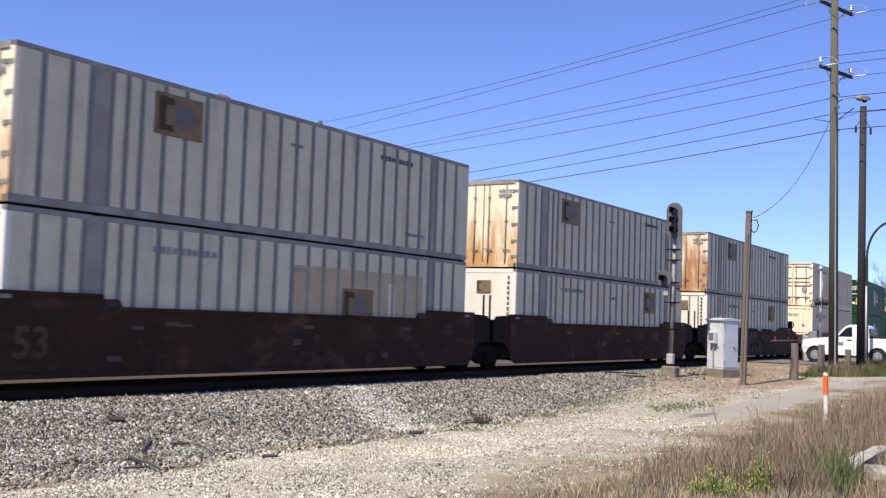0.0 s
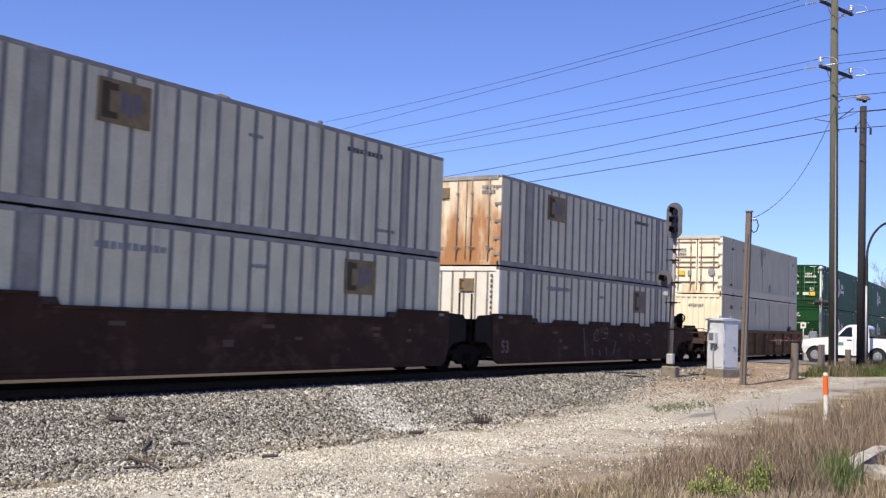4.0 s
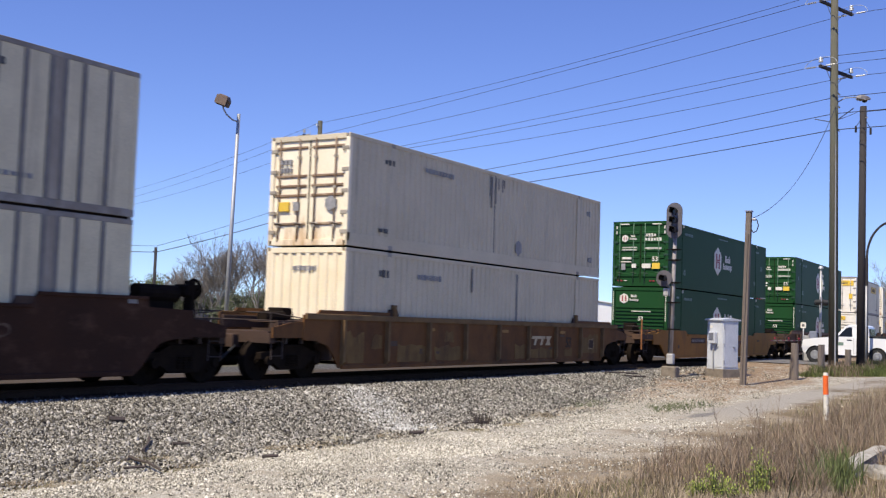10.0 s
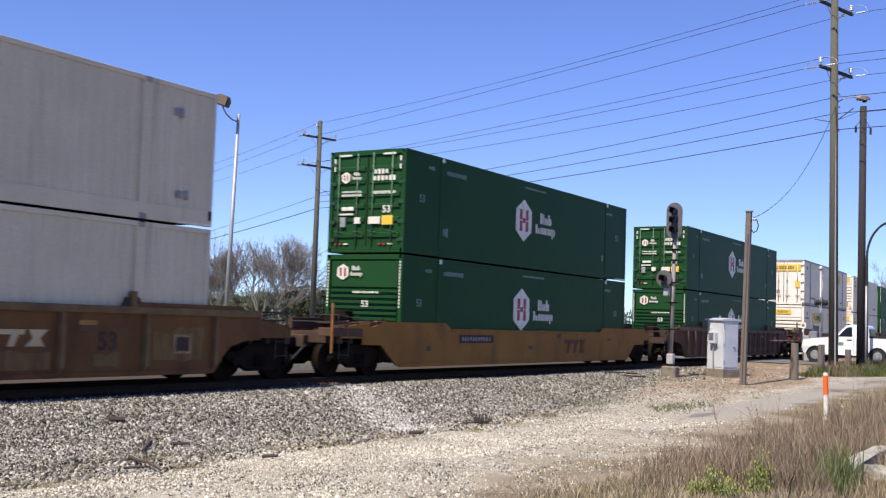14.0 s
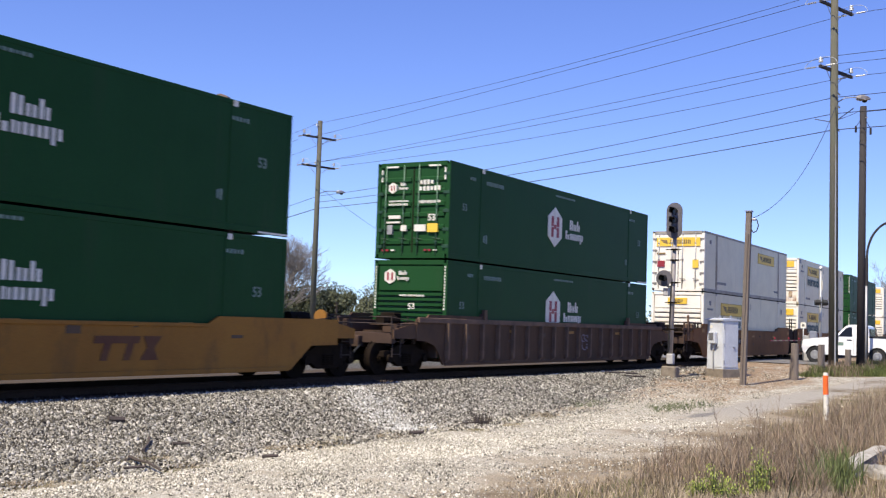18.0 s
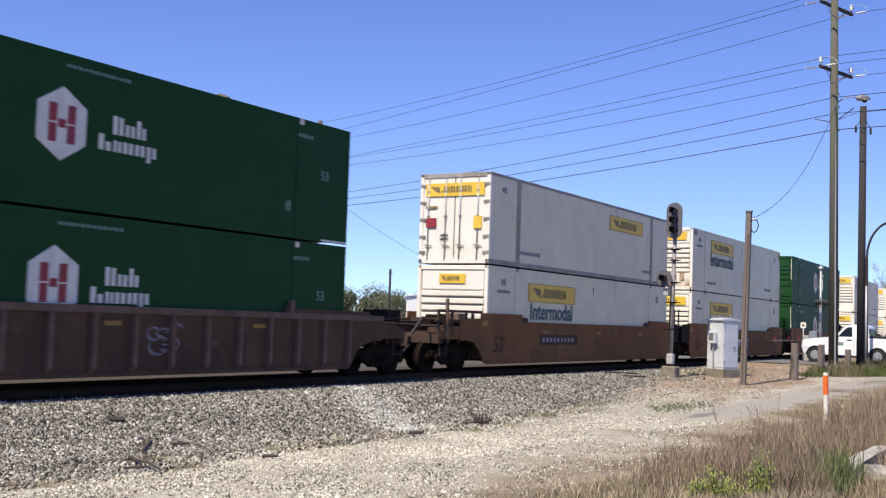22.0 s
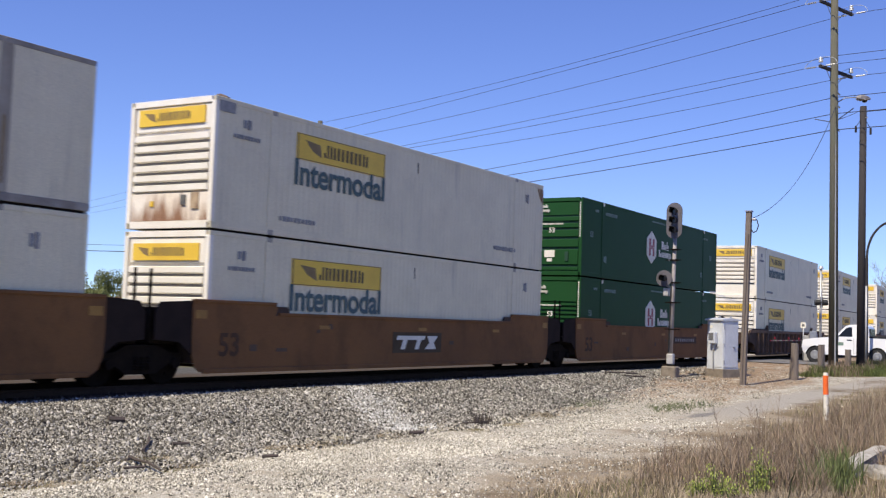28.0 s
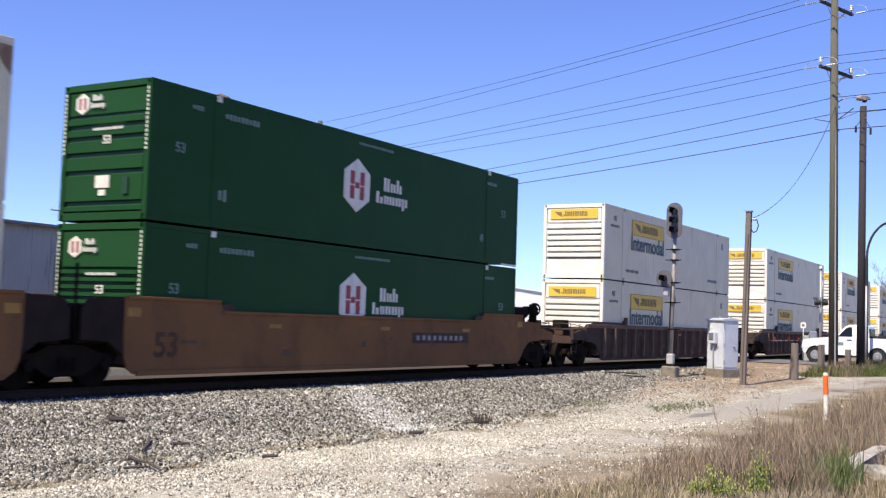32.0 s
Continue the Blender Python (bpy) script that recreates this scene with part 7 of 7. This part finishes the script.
for i, (x, y, h) in enumerate(((73.5, 69.6, 7.6), (72.9, 68.0, 9.4), (73.5, 66.4, 10.6), (74.6, 64.0, 11.0), (75.8, 62.4, 10.0))):
    bare_tree(Vector((x, y, -0.6)), h, 40 + i)
bare_tree(Vector((139, 21.0, -0.5)), 11, 71)
bare_tree(Vector((146, 19.5, -0.5)), 12, 72)
leafy((60.5, 54.2, -0.6), 2.6, 3.6, 5, M["leaf_dark"], "spiky dark green shrub", 4000, 0.08, "shrub", "shrub")
for i, (x, y, w, h, m) in enumerate(((91, 99.5, 8, 7.2, "leaf"), (96, 96, 8, 5.6, "leaf_dark"), (74, 89, 8, 6.4, "leaf"), (68, 92, 8, 6.8, "leaf_dark"), (113, 96, 9, 5.0, "leaf_dark"), (119, 91, 10, 5.4, "leaf_dark"), (126, 86, 10, 6.2, "leaf_dark"), (133, 82, 10, 5.6, "leaf"), (138, 78, 9, 6.8, "leaf_dark"), (106, 100, 8, 5.2, "leaf_dark"), (78, 60.5, 6, 4.6, "leaf_dark"), (80.5, 58, 6, 4.2, "leaf_dark"))):
    leafy((x, y, -0.6), w, h, 100 + i, M[m], "distant tree with dull green foliage", 12000, 0.115)
# far wood all round the horizon
rr = random.Random(9)
V, F = [], []
for k in range(60000):
    a = rr.uniform(-0.2, 1.5)
    d = rr.uniform(190, 260)
    hgt = 5.5 + 2.5 * noise.noise(Vector((a * 14, 3.3, 0)))
    p = Vector((d * math.cos(a), d * math.sin(a), rr.uniform(-0.5, 1) * hgt * (0.6 + 0.4 * rr.random())))
    s = rr.uniform(0.2, 0.45)
    q = Euler((rr.uniform(0, 6.28), rr.uniform(0, 6.28), 0)).to_matrix()
    b = len(V)
    V += [p + q @ Vector(v) for v in ((-s, 0, 0), (0, -s * 0.6, 0), (s, 0, 0), (0, s * 0.6, 0))]
    F.append((b, b + 1, b + 2, b + 3))
stuff_mesh("far_wood", V, F, M["leaf_dark"], "far belt of dull green trees", "trees")

# ---- stones, weeds and litter ----
def stones(name, n, size, place, material, label, category, seed):
    rs = np.random.RandomState(seed)
    base = np.array([(-1.2, 0, 0), (0, -1.2, 0), (1.2, 0, 0), (0, 1.2, 0), (0, 0, -1.1), (0, 0, 1.1)], float)
    tris = np.array([(0, 1, 5), (1, 2, 5), (2, 3, 5), (3, 0, 5), (1, 0, 4), (2, 1, 4), (3, 2, 4), (0, 3, 4)])
    if name != "ballast":
        tris = tris[:4]
        base[:4, 2] -= 0.5
    pts = []
    while len(pts) < n:
        x, y = place(rs)
        if x is not None:
            pts.append((x, y, height(x, y)))
    pts = np.array(pts)
    s = size * rs.lognormal(0, 0.24, (n, 1))
    v = base[None] + rs.uniform(-0.5, 0.5, (n, 6, 3))
    v = v * (s[:, :, None] * rs.uniform(0.45, 1.35, (n, 1, 3)))
    a, b = rs.uniform(0, 6.28, n), rs.uniform(-0.6, 0.6, n)
    ca, sa, cb, sb = np.cos(a)[:, None], np.sin(a)[:, None], np.cos(b)[:, None], np.sin(b)[:, None]
    x, y, z = v[:, :, 0], v[:, :, 1], v[:, :, 2]
    y, z = y * cb - z * sb, y * sb + z * cb
    x, y = x * ca - y * sa, x * sa + y * ca
    v = np.stack([x, y, z], -1) + pts[:, None, :] + np.stack([np.zeros(n), np.zeros(n), size * (rs.uniform(0.9, 1.6, n) if name == "dusty_ballast" else rs.uniform(0.0, 1.1 if name == "ballast" else 0.7, n))], -1)[:, None, :]
    f = (tris[None] + 6 * np.arange(n)[:, None, None]).reshape(-1, 3)
    me = bpy.data.meshes.new(name)
    me.vertices.add(6 * n)
    me.vertices.foreach_set("co", v.reshape(-1))
    me.loops.add(f.size)
    me.loops.foreach_set("vertex_index", f.reshape(-1).astype(np.int32))
    me.polygons.add(len(f))
    me.polygons.foreach_set("loop_start", (3 * np.arange(len(f))).astype(np.int32))
    me.update(calc_edges=True)
    me.materials.append(material)
    return tagged(new(name, me), label, category, kind="stuff")


def bank_place(rs):
    x = 1 / rs.uniform(1 / 52.0, 1 / 8.0)
    y = rs.uniform(11.2, 16.3)
    edge = 12.4 + 0.9 * noise.noise(Vector((x * 0.5, y * 0.2, 5))) + 0.06 * max(0, x - 24)
    if y < edge and rs.rand() > 0.12 or y / x > 1.35:
        return None, None
    if x > 4 * y - 18 and rs.rand() < 0.7:
        return None, None
    return x, y


def path_place(rs):
    x = 1 / rs.uniform(1 / 46.0, 1 / 8.0)
    y = rs.uniform(4.7, 13.6)
    worn = x > 21 and abs(y - 10.1 + 0.055 * x) < 0.55 and rs.rand() < 0.75
    worn = worn or (x > 26 and abs(y - 8.7 + 0.061 * (x - 26)) < 0.75 and rs.rand() < 0.85) or (y < 8.2 and rs.rand() < 0.55 + 0.2 * (8.2 - y))
    worn = worn or (x < 26 and abs(y - 11.7) < 0.7 and noise.noise(Vector((x * 0.9, y * 0.9, 12))) > -0.05 and rs.rand() < 0.8)
    if worn or noise.noise(Vector((x * 0.35, y * 0.5, 2))) < -0.25 and rs.rand() < 0.7 or y / x > 1.35:
        return None, None
    return x, y


def white_place(rs):
    x = 1 / rs.uniform(1 / 26.0, 1 / 12.0)
    y = rs.uniform(7.5, 13.0)
    if noise.noise(Vector((x * 0.4, y * 0.7, 6))) < -0.15 or abs(y - 12.4 + 0.1 * x) > 1.9:
        return None, None
    return x, y


def pale_place(rs):
    x, y = bank_place(rs)
    if x is None or rs.rand() > smooth01(11, 22, x) + 0.12:
        return None, None
    return x, y


def dust_place(rs):
    k, side = rs.rand(), rs.normal(0, 0.33)
    x, y = 22.0 - 3.5 * k + side, 15.9 - 4.0 * k - 0.6 * side
    return (x, y) if noise.noise(Vector((x * 1.5, y * 1.5, 1))) > -0.3 else (None, None)


stones("dusty_ballast", 3600, 0.019, dust_place, M["dusty_stone"], "whitish dusty stones in a band across the ballast", "ballast", 10)
stones("ballast", 122000, 0.0215, bank_place, M["stone"], "loose grey crushed stone ballast", "ballast", 3)
stones("ballast_pale", 26000, 0.018, pale_place, M["pebble"], "paler stones among the ballast", "ballast", 4)
stones("gravel", 56000, 0.0125, path_place, M["pebble"], "pale loose gravel on the dirt track", "gravel", 5)
stones("gravel_white", 32000, 0.0135, white_place, M["pebble"], "whiter gravel patch beside the ballast", "gravel", 8)
stones("soil_pebbles", 9000, 0.013, lambda rs: (rs.uniform(31, 46), rs.uniform(9.6, 14.5)), M["soil_stone"], "brown pebbles in bare soil", "pebbles", 9)
stones("gravel_grey", 34000, 0.0125, path_place, M["stone"], "grey loose gravel on the dirt track", "gravel", 7)
# these stones carry the painted shade under the train
stones("track_ballast", 12000, 0.03, lambda rs: (rs.uniform(8, 60), TRACK_Y + rs.uniform(-1.3, 1.5)), M["shaded_bed_stone"], "crushed stone between the ties", "ballast", 6)


def blades(name, n, place, hgt, width, material, label, category, seed, lean=0.35):
    rr = random.Random(seed)
    V, F = [], []
    while len(F) < 2 * n:
        x, y = place(rr)
        if x is None:
            continue
        z = height(x, y) - 0.01
        h = hgt * rr.uniform(0.45, 1.25) * (0.75 + 0.6 * noise.noise(Vector((x * 0.8, y * 0.8, seed))))
        a = rr.uniform(0, 6.28)
        w = width * rr.uniform(0.6, 1.3)
        dx, dy = math.cos(a) * w, math.sin(a) * w
        la, lb = rr.gauss(0, lean) * h, rr.gauss(0, lean) * h
        b = len(V)
        V += [(x - dx, y - dy, z), (x + dx, y + dy, z), (x + la * 0.4 - dx * 0.7, y + lb * 0.4 - dy * 0.7, z + h * 0.6), (x + la * 0.4 + dx * 0.7, y + lb * 0.4 + dy * 0.7, z + h * 0.6), (x + la, y + lb, z + h)]
        F += [(b, b + 1, b + 3, b + 2), (b + 2, b + 3, b + 4)]
    return stuff_mesh(name, V, F, material, label, category)


def verge_place(rr):
    x = 1 / rr.uniform(1 / 48.0, 1 / 11.0)
    y = rr.uniform(1.2, 8.2)
    edge = 5.85 + 1.3 * smooth01(20, 32, x) + 0.7 * noise.noise(Vector((x * 0.45, 1.0, 3.0)))
    if y > edge or y / x < 0.13 or (abs(x - 18.51) < 1.80 and abs(y - 3.31) < 0.3):
        return None, None
    thin = noise.noise(Vector((x * 0.7, y * 0.7, 8)))
    if thin < -0.1 and rr.random() < 0.55 or (y > edge - 0.8 and rr.random() < 0.5) or (y > edge - 1.7 and rr.random() < 0.45) or (12.5 < x < 17.5 and 0.155 < y / x < 0.205 and rr.random() < 0.75):
        return None, None
    return x, y


def tall_place(rr):
    x, y = verge_place(rr)
    if x is None or y > 5.9 or x < 14 or (x < 17.5 and 0.15 < y / x < 0.21):
        return None, None
    return x, y


def mound_place(rr):
    x = rr.uniform(45, 60)
    y = rr.uniform(7.9, 10.7)
    low = 9.8 - 2.0 * smooth01(45, 51, x) + 0.5 * noise.noise(Vector((x * 0.6, 4.0, 1.0)))
    return (x, y) if y > low + 0.5 * rr.random() else (None, None)


def sparse_place(rr):
    x = 1 / rr.uniform(1 / 24.0, 1 / 11.5)
    y = rr.uniform(4.4, 7.4)
    if noise.noise(Vector((x * 0.9, y * 0.9, 3))) < -0.05 or rr.random() < (y - 4.4) / 3.2:
        return None, None
    return x, y


blades("dry_grass", 24000, verge_place, 0.24, 0.006, M["straw"], "dry straw-coloured grass on the verge", "grass", 11)
blades("brown_weeds", 11000, tall_place, 0.46, 0.006, M["straw_red"], "tall dead reddish-brown weeds", "weeds", 12, 0.3)
blades("sparse_straw", 3600, sparse_place, 0.13, 0.005, M["straw"], "thin dry straw over the gravel edge", "grass", 18, 0.6)
blades("straw_stalks", 2600, tall_place, 0.62, 0.005, M["straw"], "tall pale dry grass stalks", "grass", 19, 0.3)
def rim_place(rr):
    x = 1 / rr.uniform(1 / 27.0, 1 / 8.5)
    y = 11.75 + rr.gauss(0, 0.32) + 0.5 * noise.noise(Vector((x * 0.5, 7.0, 2.0)))
    return (x, y) if noise.noise(Vector((x * 0.9, y * 0.9, 12))) > -0.05 else (None, None)


blades("rim_straw", 6500, rim_place, 0.075, 0.006, M["straw"], "short dry grass at the ballast edge", "grass", 41, 0.9)
blades("rim_grass", 2600, rim_place, 0.06, 0.007, M["olive_grass"], "short dull grass at the ballast edge", "grass", 42, 0.9)
blades("green_grass", 11000, verge_place, 0.15, 0.007, M["verge_green"], "sparse green grass in the verge", "grass", 13)
blades("mound_grass", 15000, mound_place, 0.40, 0.015, M["mound_green"], "green grass round the poles", "grass", 14)
blades("mound_weeds", 1300, lambda rr: (rr.uniform(46, 58), rr.uniform(8.8, 10.8)), 0.66, 0.01, M["straw_red"], "dead brown weeds round the poles", "weeds", 15)
for cx, cy, n, s in ((28.3, 12.2, 500, 0.7), (29.0, 10.1, 900, 1.1)):
    blades("grass_patch", n, lambda rr: (cx + rr.gauss(0, s), cy + rr.gauss(0, 0.35)), 0.1, 0.01, M["grass_green"], "thin green grass patch in gravel", "grass", 16)
blades("grass_clump", 700, lambda rr: (15.33 + rr.gauss(0, 0.5), 3.19 + rr.gauss(0, 0.12)), 0.62, 0.009, M["clump_green"], "tall green grass clump", "grass", 17, 0.25)


def leafy_weed(base, h, seed):
    rr = random.Random(seed)
    t = empty("leafy_weed", "bright green leafy weed in dry grass", "weed", "green weeds", at=base)
    bm = bmesh.new()
    V, F = [], []
    for k in range(7):
        tip = Vector((rr.gauss(0, 0.05), rr.gauss(0, 0.05), h * rr.uniform(0.6, 1.1)))
        tube(bm, (0, 0, -0.02), tip, 0.008, 0.004, n=4)
        for j in range(36):
            p = tip * rr.uniform(0.25, 1.0) + Vector((rr.gauss(0, 0.05), rr.gauss(0, 0.05), rr.gauss(0, 0.03)))
            q = Euler((rr.uniform(0, 6.28), rr.uniform(0, 6.28), 0)).to_matrix()
            s = rr.uniform(0.01, 0.022)
            b = len(V)
            V += [p + q @ Vector(v) for v in ((-s, 0, 0), (0, -s * 0.5, 0), (s, 0, 0), (0, s * 0.5, 0))]
            F.append((b, b + 1, b + 2, b + 3))
    tagged(part("stem", bm, M["grass_green"], t), kind="stuff")
    me = bpy.data.meshes.new("leaves")
    me.from_pydata(V, [], F)
    me.materials.append(M["weed_green"])
    tagged(part("leaves", me, None, t), kind="stuff")


for i, (x, y, h) in enumerate(((14.03, 3.77, 0.66), (13.89, 3.67, 0.50), (13.53, 3.69, 0.42), (13.17, 4.09, 0.42), (13.13, 4.24, 0.34), (13.13, 3.95, 0.32), (13.24, 4.37, 0.22), (13.36, 3.88, 0.25))):
    leafy_weed(on_ground(x, y), h, 60 + i)

# dead stalks
rr = random.Random(21)
for i in range(70):
    x, y = tall_place(rr)
    while x is None or x > 34:
        x, y = tall_place(rr)
    s = empty("dead_stalk", "thin dry branching weed stalk", "weed stalk", "dead stalks", at=on_ground(x, y))
    bm = bmesh.new()
    h = rr.uniform(0.5, 1.0)
    top = Vector((rr.gauss(0, 0.14), rr.gauss(0, 0.14), h))
    tube(bm, (0, 0, -0.02), top * 0.5, 0.007, 0.005, n=4)
    tube(bm, top * 0.5, top + Vector((rr.gauss(0, 0.06), rr.gauss(0, 0.06), 0)), 0.005, 0.002, n=4)
    for k in range(5):
        p = top * rr.uniform(0.35, 0.95)
        tube(bm, p, p + Vector((rr.gauss(0, 0.12), rr.gauss(0, 0.12), rr.uniform(0.08, 0.22))), 0.004, 0.002, n=3)
    part("stem", bm, M["straw_red"] if i % 3 else M["straw"], s)


def rock(base, dims, seed, material, name, label, category, turn=0.0, tilt=6.0):
    rr = random.Random(seed)
    bm = bmesh.new()
    bmesh.ops.create_cube(bm, size=1.0)
    bmesh.ops.subdivide_edges(bm, edges=bm.edges, cuts=3, use_grid_fill=True)
    for v in bm.verts:
        n = noise.noise_vector(v.co * 2.3 + Vector((seed, 0, 0)))
        v.co = Vector((v.co.x * dims[0], v.co.y * dims[1], v.co.z * dims[2])) + n * 0.09 * min(dims) * 1.6
    me = finish(bm, name, material)
    return tagged(part(name, me, None, None, at=pose(base[0], base[1], base[2], rr.uniform(-tilt, tilt), rr.uniform(-tilt, tilt), turn)), label, category)


M["broken_concrete"] = mat("broken_concrete", (0.47, 0.44, 0.37), (0.34, 0.31, 0.25), 6, 0.9, bump=0.8, stain=(0.17, 0.145, 0.105), stain_at=(0.5, 0.7), stain_scale=7)
rock(Vector((18.51, 3.31, -0.47)), (3.35, 0.26, 0.2), 1, M["broken_concrete"], "concrete_kerb", "broken pale concrete kerb in dry weeds", "concrete kerb", 1.3, 0.0)
rock(on_ground(17.26, 2.90, 0.05), (0.4, 0.3, 0.24), 2, M["broken_concrete"], "rock", "pale rough lump of rock", "rock", 30)
rock(on_ground(14.21, 3.42, 0.03), (0.3, 0.42, 0.09), 3, M["broken_concrete"], "rock", "flat pale rock in the weeds", "rock", 12)
rock(on_ground(16.4, 5.8, 0.03), (0.14, 0.09, 0.07), 5, M["mark_white"], "litter", "small white scrap of litter", "litter", 20)


def branch(points, r, label="dark dead branch on the ballast"):
    o = on_ground(*points[0])
    r *= 0.65
    t = empty("dead_branch", label, "branch", at=o)
    bm = bmesh.new()
    prev = Vector((0, 0, 0.06))
    for i, (x, y) in enumerate(points[1:]):
        p = on_ground(x, y, 0.07 + 0.03 * (i % 2)) - o
        tube(bm, prev, p, r * (1 - 0.15 * i), r * (0.85 - 0.15 * i), n=6)
        prev = p
    part("limb", bm, M["stick"], t)


branch(((11.55, 12.25), (11.35, 11.9), (11.1, 11.4), (10.85, 10.9)), 0.04)
branch(((11.5, 12.1), (11.25, 12.0), (11.05, 11.75)), 0.025)
branch(((12.05, 12.5), (12.5, 12.85), (12.75, 13.1)), 0.05)
branch(((12.9, 12.73), (13.15, 12.62)), 0.04)
branch(((13.0, 14.33), (13.25, 14.22)), 0.09, "dark charred timber scrap on ballast")
branch(((13.0, 10.97), (13.2, 10.83)), 0.045, "short dark stick on the gravel")
branch(((10.7, 11.45), (10.95, 11.3)), 0.03, "short dark stick on the gravel")
branch(((17.7, 11.36), (17.95, 11.22)), 0.06, "dark timber scrap on the gravel")
branch(((20.3, 11.7), (21.2, 11.5)), 0.03, "short dark stick on the gravel")
branch(((38.6, 14.9), (37.2, 15.6)), 0.05, "dark old timber scrap on ballast")
branch(((37.6, 14.2), (36.6, 14.6)), 0.045, "dark old timber scrap on ballast")
blades("dry_tuft", 60, lambda rr: (20.9 + rr.gauss(0, 0.1), 11.6 + rr.gauss(0, 0.1)), 0.42, 0.01, M["stick"], "dry dark weed tuft in gravel", "weed", 31)


motions()
